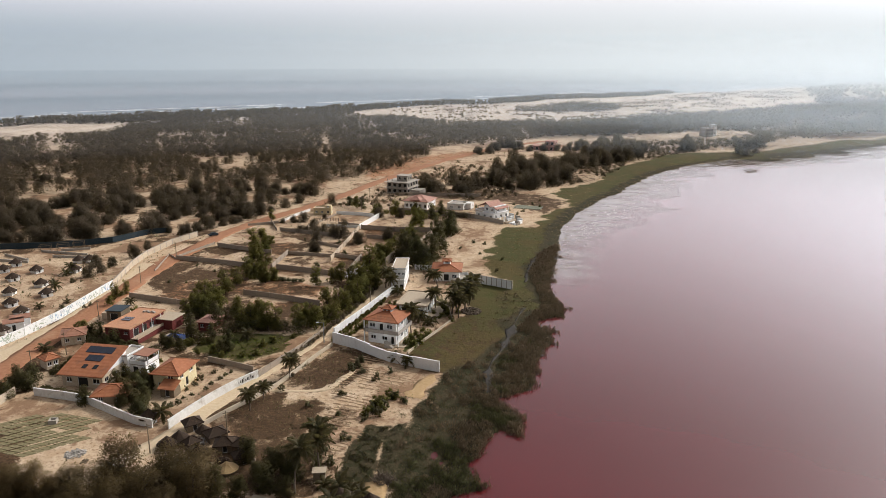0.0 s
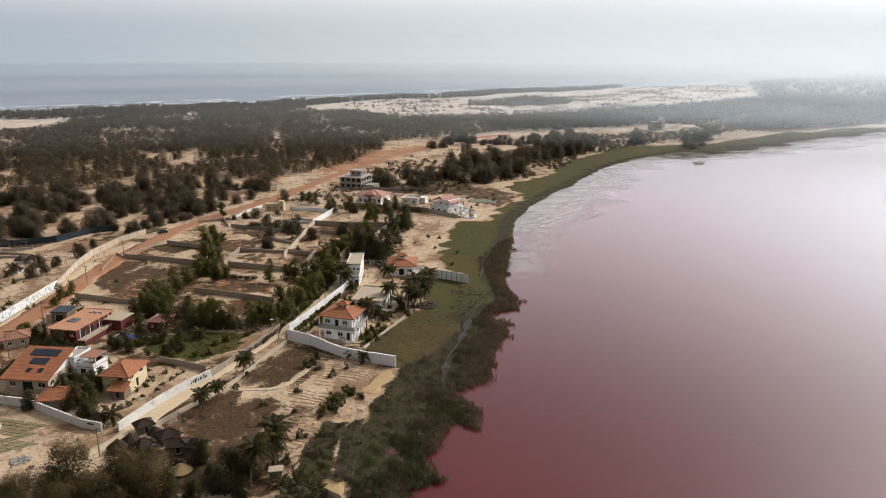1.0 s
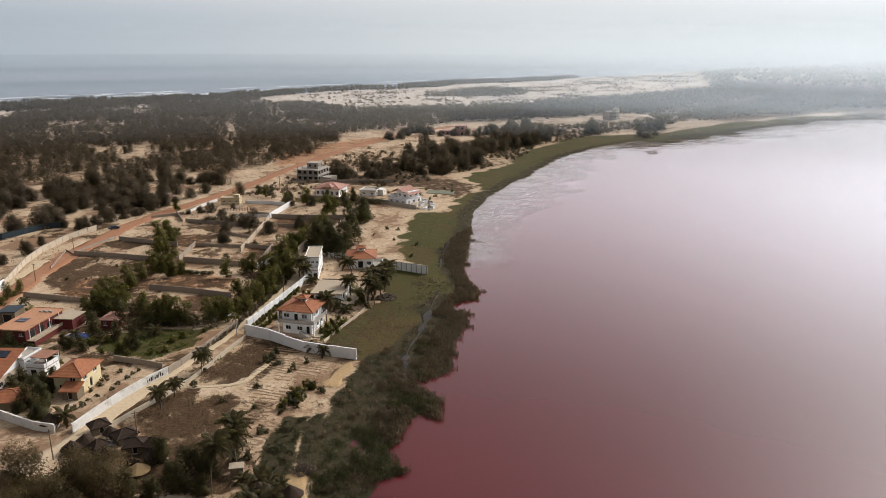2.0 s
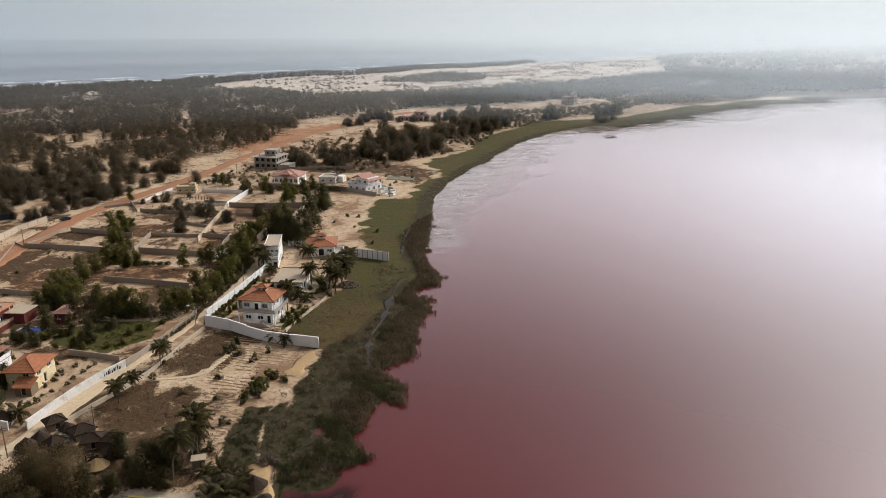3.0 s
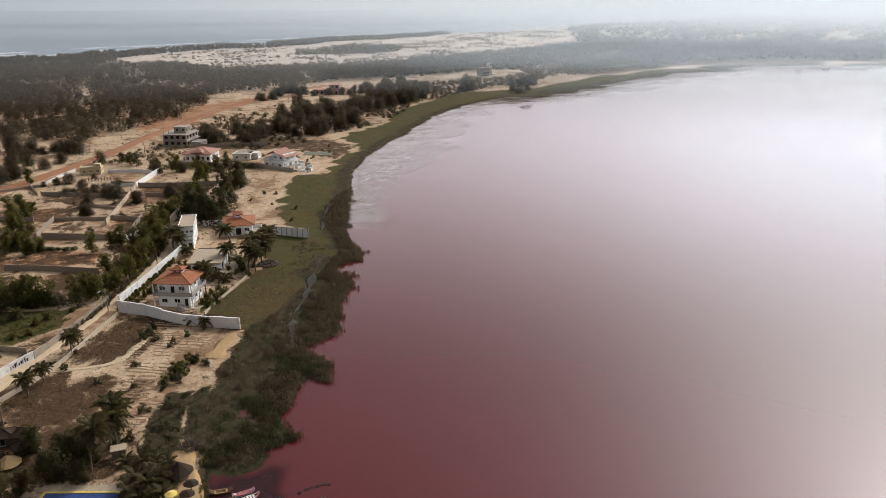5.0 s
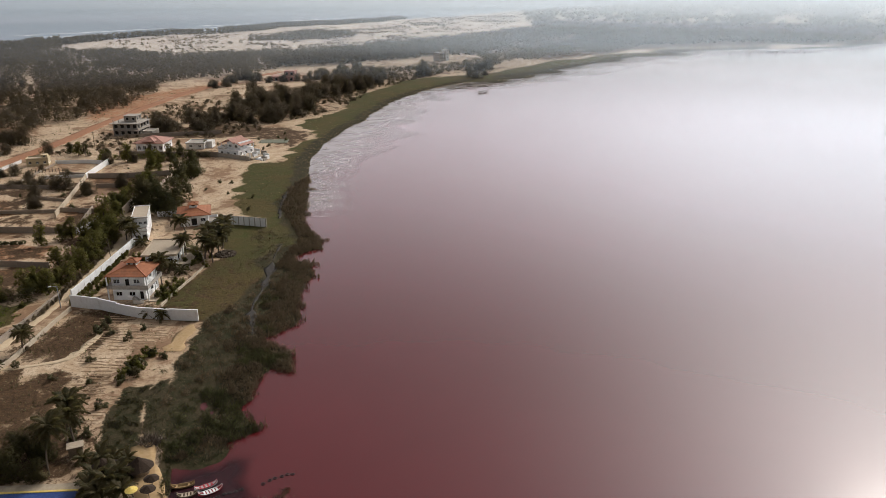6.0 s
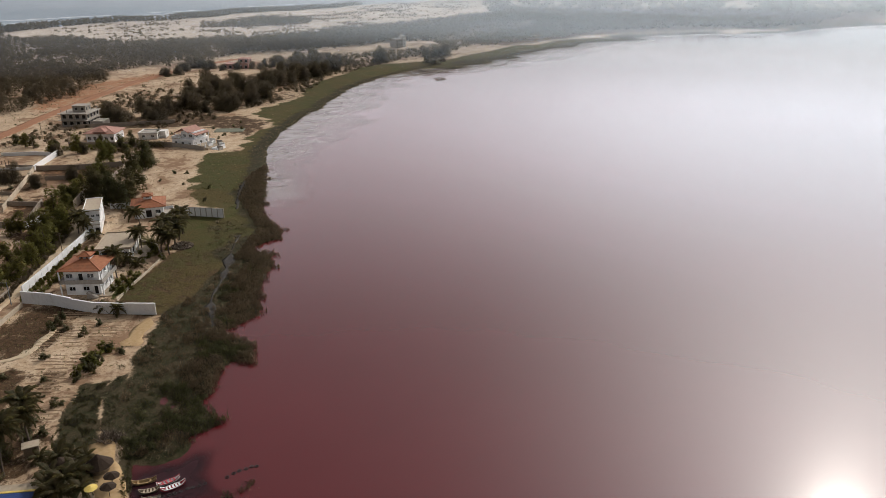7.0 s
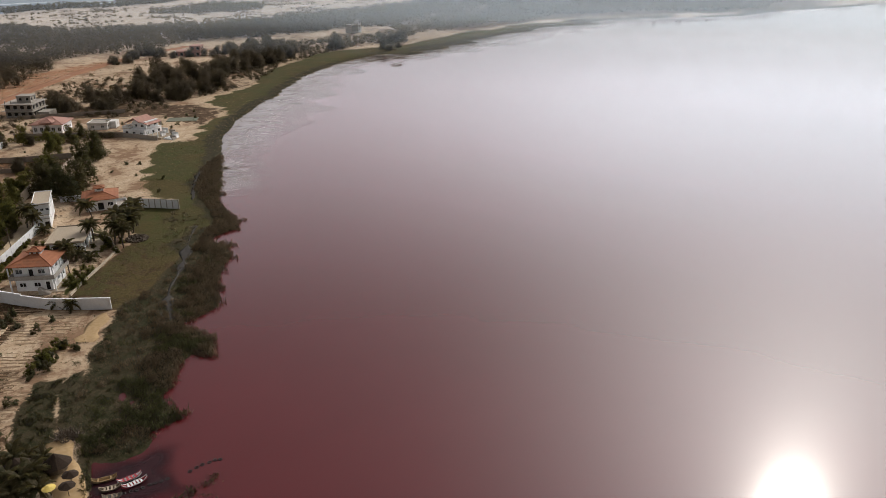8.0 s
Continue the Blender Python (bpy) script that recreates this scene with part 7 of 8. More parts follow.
for _x, _y in [(-13.1, 148.3), (-14.7, 146.4), (-15.7, 144.3), (-10.9, 150.1), (-13.4, 144.6), (-16.6, 142.0), (-12.2, 151.0), (-60.4, 176.2), (-57.4, 173.6), (-57.5, 178.8), (-51.6, 173.6), (-48.3, 175.1), (-48.3, 181.1), (-45.9, 183.9), (-41.1, 186.8), (-64.1, 176.2), (-68.3, 181.9), (-72.4, 170.7), (-76.0, 165.6), (-26.9, 185.1), (-26.0, 187.6), (-25.2, 190.2), (-24.4, 192.8), (-23.3, 194.5), (-13.0, 186.0), (-16.6, 214.0), (-14.6, 211.4), (-5.9, 181.9), (-8.3, 183.9), (-13.2, 209.8), (-22.7, 196.8), (-21.4, 200.0), (-8.9, 186.4), (-7.4, 188.6), (-6.1, 185.2), (-4.6, 187.4), (-3.7, 190.2), (-6.0, 191.8), (-9.6, 182.2), (-7.7, 180.4), (-2.2, 200.3), (-0.6, 202.8), (1.2, 205.5), (-2.6, 206.5), (0.4, 209.6), (2.6, 200.0), (4.6, 206.8), (3.4, 213.8), (6.2, 217.0)]:
    green_bushes.plant(_x, _y, 0.6 + 0.6 * rnd.random(), rnd)
for _x, _y in [(-110.5, 211.4), (-126.8, 237.4), (-113.2, 237.4), (-110.0, 214.0), (-133.6, 237.4), (-140.3, 237.4), (-117.4, 211.4), (-129.4, 250.9), (-88.0, 237.4), (-46.9, 258.2), (-49.8, 250.9), (-38.5, 274.1), (-22.1, 328.9), (-28.3, 282.8), (-82.4, 250.9), (-90.9, 258.2), (-93.8, 237.4), (-71.4, 291.9), (-58.2, 296.7), (-43.2, 291.9), (-3.7, 334.9), (7.1, 282.8), (14.6, 274.1), (24.0, 341.0), (31.0, 344.0), (36.5, 349.0), (40.0, 355.0), (28.0, 352.0), (33.0, 358.0), (21.0, 350.0), (37.0, 372.0), (47.0, 374.0), (50.0, 366.0), (52.0, 382.0), (30.0, 330.0), (36.0, 334.0), (26.0, 372.0), (17.0, 366.0), (12.7, 291.9), (17.3, 290.0), (22.8, 266.0), (19.6, 250.9)]:
    bushes.plant(_x, _y, 0.6 + 0.7 * rnd.random(), rnd)

# hedges: close-set foliage along a line
def hedge(pts, wide, tall, leaf, label, per=95, size=0.24):
    rs = np.random.RandomState(int(abs(pts[0][0]) * 7))
    lobes = []
    for (ax, ay), (bx, by) in zip(pts, pts[1:]):
        n = max(2, int(math.hypot(bx - ax, by - ay) / 0.9))
        for k in range(n):
            x, y = ax + (bx - ax) * k / n, ay + (by - ay) * k / n
            q = wide * (0.4 + 0.25 * rs.rand())
            lobes.append((x + 0.3 * rs.randn(), y + 0.3 * rs.randn(), ground_z(x, y) + tall * 0.5, q, q, tall * (0.42 + 0.2 * rs.rand())))
    v, f, out = leaf_cloud(rs, lobes, per * len(lobes), size, 0.0, False)
    tagged(part("hedge", face_out(array_mesh("hedge", v, f), out), leaf), label, "hedge", kind="stuff")


hedge([(-95.0, 180.9), (-86.8, 178.0), (-79.1, 175.9), (-73.7, 174.1)], 2.6, 2.4, DARKLEAF, "dense dark green hedge beside the red house")
hedge([(-63.1, 190.2), (-54.9, 191.9), (-45.3, 191.9), (-38.6, 190.2)], 3.0, 3.6, DARKLEAF, "dense dark hedge at the end of a lawn")
hedge([(-29.7, 185.1), (-24.7, 200.0), (-17.9, 219.5)], 0.9, 1.0, BROADLEAF, "low green hedge inside a white wall")
hedge([(-40.1, 170.7), (-36.2, 181.1), (-32.6, 192.3), (-29.3, 203.9), (-25.6, 216.2), (-22.4, 229.9)], 1.0, 1.3, CANE, "strip of dry cane and weeds along the lane")
hedge([(-41.3, 154.6), (-37.4, 161.3), (-34.2, 170.0)], 0.9, 0.8, CANE, "strip of dry cane and weeds along the lane")
hedge([(-65.1, 242.6), (-55.6, 240.0), (-47.3, 237.4)], 1.6, 1.2, SHRUB, "scrubby weeds along a plot wall")
hedge([(-29.0, 350.2), (-17.7, 347.5), (-6.6, 346.2)], 2.2, 2.4, BROADLEAF, "green hedge in front of a tiled house")
hedge([(-3.9, 354.2), (4.4, 343.6), (12.5, 339.8)], 3.0, 3.0, DARKLEAF, "dark bushes between the far houses")


hedge([(-92.6, 153.4), (-87.1, 151.7), (-81.1, 150.0)], 2.0, 1.8, DARKLEAF, "dark bushes inside a white wall")
hedge([(-98.3, 186.0), (-92.6, 181.9), (-81.0, 179.6)], 2.2, 1.8, DARKLEAF, "dense dark green hedge between two houses")
hedge([(-72.6, 161.3), (-68.6, 154.6), (-65.3, 144.0), (-66.7, 140.4)], 2.6, 2.6, DARKLEAF, "dark garden bushes beside a yellow house")
hedge([(-73.3, 180.4), (-68.8, 181.1), (-63.1, 183.5)], 2.0, 1.6, BROADLEAF, "green garden bushes round a pool")
hedge([(-75.7, 201.4), (-68.1, 203.9), (-58.9, 201.0), (-49.3, 195.4)], 3.4, 3.4, DARKLEAF, "thicket of dark green trees behind a garden")
hedge([(-101.3, 151.7), (-99.1, 154.6), (-96.2, 156.4)], 3.0, 3.0, DARKLEAF, "dark thicket at a plot corner")
hedge([(-93.9, 170.7), (-94.5, 165.6), (-94.8, 161.3)], 1.6, 1.6, DARKLEAF, "dark bushes beside a tiled house")
X, Y = scatter([(-65.0, 183.5), (-60.3, 188.5), (-49.7, 190.2), (-40.5, 187.6), (-40.7, 181.1), (-49.4, 170.7), (-57.9, 172.9)], 0.26, 18)
lawn_xy = (X, Y)

# ---------------------------------------------------------------- far woods, joined
def far_trees(name, outline, gap, seed, tall, wide, clear, label, blades=24, keep=1.0, size=1.15, belts=0):
    rs = np.random.RandomState(seed)
    X, Y = (outline[:, 0], outline[:, 1]) if gap == 0 else scatter(outline, gap, seed, keep)
    n_all = ripple(X, Y, 90, seed) + 0.5 * ripple(X, Y, 35, seed + 1)
    dw = np.minimum(dist_line(X, Y, ROAD)[0], 1e3)
    ok = (n_all < clear + 0.5 * rs.rand(len(X))) & (dw > 10) & (in_clearing(X, Y) < 0)
    if belts:  # long thin belts of trees with open sand between
        ok &= ripple(X * 0.3, Y, belts, seed + 2) > 0.1
    X, Y = X[ok], Y[ok]
    n = len(X)
    Z = np.array([ground_z(x, y) for x, y in zip(X, Y)])
    s = (0.7 + 0.6 * rs.rand(n))[:, None]
    c = np.repeat(np.stack([X, Y, Z], 1), blades, 0)
    h = rs.rand(n * blades, 1) ** 0.8
    S = np.repeat(s, blades, 0)
    a = rs.rand(n * blades, 1) * math.tau
    r = wide * S * np.sqrt(np.clip(1 - ((h - 0.36) / 0.68) ** 2, 0.06, 1)) * np.sqrt(rs.rand(n * blades, 1)) * (0.75 + 0.5 * np.sin(3 * a + np.repeat(X, blades)[:, None]))
    off = np.concatenate([r * np.cos(a), r * np.sin(a), tall * S * (0.08 + 0.9 * h)], 1)
    c = c + off
    out = off / np.array([wide, wide, tall * 0.5]) - np.array([0, 0, 0.3]) + 0.15 * rs.normal(size=off.shape)
    u = rs.normal(size=(n * blades, 3)) * np.array([1, 1, 0.55])
    u /= np.linalg.norm(u, axis=1, keepdims=True)
    w = np.cross(u, rs.normal(size=(n * blades, 3)))
    w /= np.linalg.norm(w, axis=1, keepdims=True)
    q = size * (0.6 + 0.8 * rs.rand(n * blades, 1))
    v = np.stack([c - u * q, c + w * q * 0.6, c + u * q, c - w * q * 0.6], 1).reshape(-1, 3)
    f = np.arange(len(v)).reshape(-1, 4)
    tagged(part(name, face_out(array_mesh(name, v, f), np.repeat(out, 4, 0)), CASUARINA), label, "trees", kind="stuff")


far_trees("casuarina_wood", WOOD_REST, 0, 2, 6.6, 4.8, 9.0, "grey-green casuarina wood behind the road", 340, size=0.46)
far_trees("casuarina_wood", [(-381.1, 494.3), (-278.8, 521.3), (-211.8, 560.9), (-132.5, 599.3), (-40.1, 614.6), (-13.5, 599.3), (7.8, 626.5), (40.1, 612.3), (74.6, 634.6), (86.0, 684.7), (116.8, 704.5), (155.7, 688.0),
                             (226.0, 710.0), (281.0, 725.0), (230.3, 796.5), (252.3, 896.5), (135.5, 813.9), (42.3, 829.2), (-29.0, 861.6), (-93.4, 880.2), (-130.0, 970.0), (-240.0, 920.0), (-296.0, 870.0), (-335.0, 810.0), (-330.0, 720.0), (-380.9, 627.4), (-420.0, 560.0)],
          7.4, 3, 6.2, 5.0, 0.45, "dark grey-green casuarina wood behind the dunes", 95, size=0.7)
far_trees("coastal_wood", [(-640.0, 690.0), (-491.9, 780.3), (-381.9, 828.4), (-296.2, 866.6), (-174.3, 963.9), (-109.7, 1018.5), (-73.3, 1092.2), (71.6, 1176.6), (216.1, 1266.8), (295.1, 1348.2), (420.0, 1479.2), (508.1, 1602.3),
                           (355.2, 1472.9), (224.9, 1362.7), (99.5, 1285.7), (70.0, 1200.6), (14.7, 1184.9), (-72.2, 1125.9), (-175.6, 1023.9), (-248.1, 968.8), (-345.1, 928.9), (-400.2, 891.9), (-489.6, 811.2), (-640.0, 735.0)],
          6.0, 4, 7.0, 4.6, 2.2, "dense belt of trees behind the ocean beach", 30, size=1.2)
far_trees("shore_wood", [(85.9, 692.7), (158.6, 687.7), (189.3, 716.6), (259.2, 724.6), (301.8, 737.9), (349.7, 770.8), (425.6, 858.9), (529.8, 922.4), (629.4, 982.7), (650.8, 1010.4), (640.0, 1060.0), (590.0, 1095.0), (474.6, 1015.2), (353.4, 931.5), (257.6, 871.3), (148.4, 802.8)],
          7.0, 5, 8.6, 5.2, 2.2, "dense hazy wood along the far lake shore", 36, size=1.3)
far_trees("shore_wood", [(507.2, 778.7), (561.0, 786.4), (656.5, 810.1), (705.8, 803.6), (770.5, 776.0), (886.4, 763.1), (979.7, 823.2), (897.1, 901.5), (780.7, 939.9), (755.7, 1032.8), (694.0, 1053.0), (610.0, 930.0)],
          9.0, 15, 8.0, 6.0, 0.75, "hazy wood with clearings on the far shore", 28, size=1.8)
far_trees("shore_scrub", [(50.1, 422.6), (66.2, 424.6), (81.1, 433.4), (104.2, 462.3), (133.8, 520.2), (170.5, 560.9), (213.5, 590.2), (227.1, 612.2), (172.2, 640.3), (150.0, 600.0), (102.4, 501.6), (73.3, 454.7), (52.6, 441.5)], 4.6, 17, 1.7, 1.8, 0.35, "low scrub between tall trees and wet grass", 60, size=0.4)
far_trees("plot_scrub", [(-60.0, 372.0), (-30.0, 366.0), (0.0, 372.0), (30.0, 390.0), (45.0, 400.0), (36.0, 420.0), (30.0, 480.0), (36.0, 540.0), (10.0, 540.0), (-20.0, 470.0), (-40.0, 420.0)], 5.2, 18, 1.6, 1.7, 0.0, "low dry scrub on sandy plots", 60, size=0.36)
far_trees("far_wood", [(302.2, 670.6), (360.0, 690.0), (406.2, 716.9), (482.1, 735.5), (540.0, 775.0), (600.0, 960.0), (520.0, 915.0), (425.0, 856.0), (350.0, 768.0), (300.0, 732.0)], 7.0, 16, 3.8, 3.6, 0.4, "scrubby bushes round the huts on the far shore", 22, size=1.0)
far_trees("dune_wood", [(96.6, 1038.9), (182.4, 1101.3), (232.8, 1142.5), (258.0, 1060.0), (240.0, 1020.0), (190.0, 990.0), (130.0, 1000.0)], 8, 12, 6.0, 4.6, 0.6, "dark patch of wood among pale dunes", 26, size=1.3)
far_trees("dune_wood", [(-75.3, 1000.0), (-34.3, 1085.5), (210.7, 1203.5), (519.8, 1500.7), (829.7, 1700.2), (632.3, 1300.9), (547.8, 1201.8), (390.6, 1052.0), (291.1, 985.0), (241.9, 934.5), (154.5, 858.2), (48.7, 885.2), (-33.1, 913.7)], 9, 8, 1.8, 3.6, 0.2, "thin belts of low dark bushes on pale dunes", 14, size=1.0, belts=34)
far_trees("far_wood", [(520.0, 800.0), (606.6, 799.9), (663.2, 770.1), (745.5, 760.9), (884.4, 750.3), (1076.4, 868.7), (926.5, 952.9), (799.9, 983.9), (758.1, 1060.1), (695.5, 1074.3), (600.6, 964.1)], 10, 6, 9.0, 6.0, 0.5, "hazy wood on the far shore", 18, size=2.0)
far_trees("far_wood", [(560.0, 960.0), (620.0, 900.0), (700.0, 1080.0), (760.0, 1180.0), (660.0, 1330.0), (600.0, 1180.0)], 10, 13, 6.0, 6.0, 0.25, "hazy wood beyond the far shore", 20, size=2.2)
far_trees("far_wood", [(700.0, 1190.0), (760.0, 1060.0), (930.0, 955.0), (1080.0, 870.0), (1250.0, 800.0), (1700.0, 800.0), (2600.0, 900.0), (3000.0, 2400.0), (2000.0, 2450.0), (1200.0, 2000.0), (830.0, 1700.0), (660.0, 1320.0)], 24, 7, 9.0, 12.0, 0.6, "hazy belts of trees far beyond the lake", 16, size=4.0, belts=60)
far_trees("far_wood", [(330.0, 690.0), (367.6, 725.8), (404.0, 750.1), (424.4, 735.1), (470.3, 777.4), (541.2, 865.3), (600.2, 952.6), (469.2, 844.1), (361.6, 743.1)], 9, 9, 4.0, 3.5, 0.3, "low bushes between huts on the far shore", 20, size=1.1)
far_trees("far_wood", [(172.0, 637.7), (206.9, 657.0), (254.3, 655.4), (313.3, 684.1), (296.0, 645.7), (231.8, 606.6), (184.4, 590.9), (156.9, 580.8)], 6.5, 10, 3.0, 2.6, 0.25, "low dark bushes on pale shore sand", 36, size=0.7)


# ---------------------------------------------------------------- marsh and reeds
def blades(name, X, Y, Z, tall, wide, rs, leaf, label, lean=0.5, category="reeds"):
    n = len(X)
    a, l = rs.rand(n) * math.tau, lean * rs.rand(n)
    h = tall * (0.5 + rs.rand(n)) * (0.45 + 1.1 * smooth01(ripple(X, Y, 4.5, 91) + 0.6 * ripple(X, Y, 2.0, 92), -0.5, 0.9))
    base = np.stack([X, Y, Z - 0.15], 1)
    tip = base + np.stack([np.cos(a) * l * h, np.sin(a) * l * h, h], 1)
    side = np.stack([-np.sin(a), np.cos(a), np.zeros(n)], 1) * (wide * (0.6 + 0.8 * rs.rand(n)))[:, None]
    mid = (base + tip) / 2 - np.stack([np.cos(a), np.sin(a), np.zeros(n)], 1) * (0.12 * h)[:, None]
    v = np.stack([base - side * 0.5, base + side * 0.5, mid + side, tip, mid - side], 1).reshape(-1, 3)
    f = (np.arange(n)[:, None] * 5 + np.array([[0, 1, 2, 4]])).reshape(-1, 4)
    g = np.stack([np.arange(n) * 5 + 4, np.arange(n) * 5 + 2, np.arange(n) * 5 + 3, np.arange(n) * 5 + 3], 1)[:, :3]
    m = bpy.data.meshes.new(name)
    m.from_pydata(v.tolist(), [], f.tolist() + g.tolist())
    face_out(m, np.repeat(np.stack([0.7 * np.cos(a), 0.7 * np.sin(a), 0.8 + 0 * a], 1) + 0.3 * rs.normal(size=(n, 3)), 5, 0))
    tagged(part(name, m, leaf), label, category, kind="stuff")


def land_at(X, Y):
    d = -inside(X, Y, LAKE_SHORE)
    return d + ripple(X, Y, 7, 3) * np.clip(np.abs(d), 0, 1.6)


def heights(X, Y):
    i = np.clip(np.searchsorted(axis_x, X) - 1, 0, cols_n - 2)
    j = np.clip(np.searchsorted(axis_y, Y) - 1, 0, rows_n - 2)
    return gz[j, i]


rs = np.random.RandomState(77)
MARSH = [(-9.2, 110.4), (-9.3, 127.2), (-6.6, 142.2), (-3.2, 154.6), (0.8, 165.0), (10.1, 173.6), (17.8, 186.0), (31.0, 214.0), (30.8, 234.2), (29.5, 258.2), (42.4, 282.8), (53.9, 296.7), (43.2, 203.9), (27.9, 151.7), (19.8, 129.3), (9.4, 110.4)]
X, Y = scatter(MARSH, 0.27, 12)
d, ch = land_at(X, Y), dist_line(X, Y, CHANNEL)[0]
patch = ripple(X, Y, 16, 51) + 0.6 * ripple(X, Y, 6, 52) + 0.35 * smooth01(200 - Y, 0, 70) + 1.1 * smooth01(142 - Y, 0, 22) - 0.75
pl = dist_line(X, Y, POOL)[0]
fringe = (d > -0.8) & (d < 7.0) & (ch > 0.3) & (pl > 0.9)
inner = (d >= 7.0) & (ch > 0.3) & (pl > 0.9) & (ripple(X, Y, 5, 53) > -0.6)
fringe = fringe & (rs.rand(len(X)) < 0.55)
sel = fringe & (patch < 0.4)
blades("brown_reeds", X[sel], Y[sel], heights(X[sel], Y[sel]), 0.95, 0.075, rs, REED_BROWN, "dense brown reeds along the lake edge", 0.9)
sel = fringe & (patch >= 0.4)
blades("green_reeds", X[sel], Y[sel], heights(X[sel], Y[sel]), 0.95, 0.075, rs, REED_GREEN, "dense green reeds along the lake edge", 0.9)
CX, CY = scatter(MARSH, 1.25, 23)
cd, cc = land_at(CX, CY), dist_line(CX, CY, CHANNEL)[0]
mass = ripple(CX, CY, 7, 63) + 0.5 * ripple(CX, CY, 3, 64)
cpatch = ripple(CX, CY, 16, 51) + 0.6 * ripple(CX, CY, 6, 52) + 0.35 * smooth01(200 - CY, 0, 70) + 1.1 * smooth01(142 - CY, 0, 22) - 0.75
for _leaf, _name, _hue, _say in ((REED_BROWN, "brown_sedge_clumps", cpatch < 0.4, "bushy brown sedge massed along the lake edge"), (REED_GREEN, "green_sedge_clumps", cpatch >= 0.4, "bushy green sedge massed along the lake edge")):
    keep = _hue & (cc > 0.8) & (dist_line(CX, CY, POOL)[0] > 1.3) & (((cd > -0.4) & (cd < 7) & (mass > -0.6)) | ((cd >= 7) & (mass > 0.55)))
    lobes = [(x, y, z + 0.35, 0.95, 0.95, 0.45 + 0.3 * max(0.0, q)) for x, y, z, q in zip(CX[keep], CY[keep], heights(CX[keep], CY[keep]), mass[keep])]
    v, f, out = leaf_cloud(rs, lobes, 70 * len(lobes), 0.17, -0.5, False, 1.2)
    tagged(part(_name, face_out(array_mesh(_name, v, f), out), _leaf), _say, "sedge", kind="stuff")
sel = inner & (patch >= 0.1) & (rs.rand(len(X)) < 0.7)
blades("marsh_grass", X[sel], Y[sel], heights(X[sel], Y[sel]), 0.3, 0.11, rs, REED_GREEN, "rough green marsh grass", 1.0, "grass")
sel = inner & (patch < 0.1) & (rs.rand(len(X)) < 0.7)
blades("dry_marsh_grass", X[sel], Y[sel], heights(X[sel], Y[sel]), 0.32, 0.08, rs, REED_BROWN, "rough brown marsh grass", 1.0, "grass")
# sedge along the farther shore
X, Y = scatter([(53.1, 291.9), (44.7, 317.5), (58.7, 341.1), (89.6, 427.3), (139.6, 515.6), (209.8, 577.8), (304.0, 614.6), (282.2, 551.3), (186.2, 499.4), (128.9, 447.6), (93.0, 383.5), (68.7, 323.1)], 1.3, 13)
d = land_at(X, Y)
sel = (d > -1.5) & (d < 9)
blades("shore_sedge", X[sel], Y[sel], heights(X[sel], Y[sel]), 0.3, 0.25, rs, REED_BROWN, "dark sedge along the lake shore", 1.5)
# watered lawn
X, Y = lawn_xy
blades("lawn", X, Y, heights(X, Y), 0.2, 0.2, rs, LAWN, "bright green watered lawn", 1.2, "lawn")
# turf tufts
for _pts in ([(-7.2, 175.4), (1.0, 192.3), (7.8, 205.8), (21.3, 214.0), (24.1, 199.1), (12.7, 176.2), (0.8, 165.6)], [(24.6, 318.8), (42.2, 317.5), (48.8, 318.9), (40.1, 282.8), (32.8, 250.9), (14.4, 252.9), (20.0, 297.0)]):
    X, Y = scatter(_pts, 0.8, 14, 0.8)
    blades("turf", X, Y, heights(X, Y), 0.22, 0.16, rs, REED_GREEN, "short tufty grass", 1.2, "grass")
# browned grass on the turf by the villa
X, Y = scatter([(-8.6, 176.4), (-1.0, 192.3), (5.0, 203.8), (20.3, 210.0), (24.0, 199.0), (18.0, 186.0), (12.0, 176.0), (6.0, 168.6), (0.2, 165.8)], 0.42, 34, 0.9)
sel = ripple(X, Y, 13, 67) + 0.7 * ripple(X, Y, 4, 68) > -0.35
blades("browned_turf", X[sel], Y[sel], heights(X[sel], Y[sel]), 0.16, 0.2, rs, NEARLEAF, "short browned grass between wall and reeds", 1.6, "grass")
# dense dark crop in the plot beside the reeds
X, Y = scatter([(-20.2, 121.1), (-15.7, 136.0), (-11.4, 137.0), (-12.8, 126.0), (-13.7, 115.8), (-18.9, 115.0)], 0.24, 35, 0.95)
blades("dark_crop", X, Y, heights(X, Y), 0.34, 0.12, rs, DARKLEAF, "dense dark green crop in a garden plot", 0.9, "crops")
# dry weeds on the scrubby plots
for _pts in ([(-40.0, 160.7), (-29.2, 180.0), (-18.2, 175.1), (-20.1, 165.6), (-24.2, 154.6), (-34.7, 154.6)], [(-46.9, 142.2), (-43.7, 148.9), (-27.4, 150.2), (-25.5, 142.2), (-28.7, 136.1), (-40.7, 132.6)], [(-37.2, 132.6), (-26.1, 134.9), (-20.4, 127.2), (-22.2, 111.7), (-30.2, 111.7)]):
    X, Y = scatter(_pts, 0.65, 15, 0.8)
    blades("dry_weeds", X, Y, heights(X, Y), 0.4, 0.1, rs, SHRUB, "dry brown weeds on sandy soil", 1.1, "weeds")
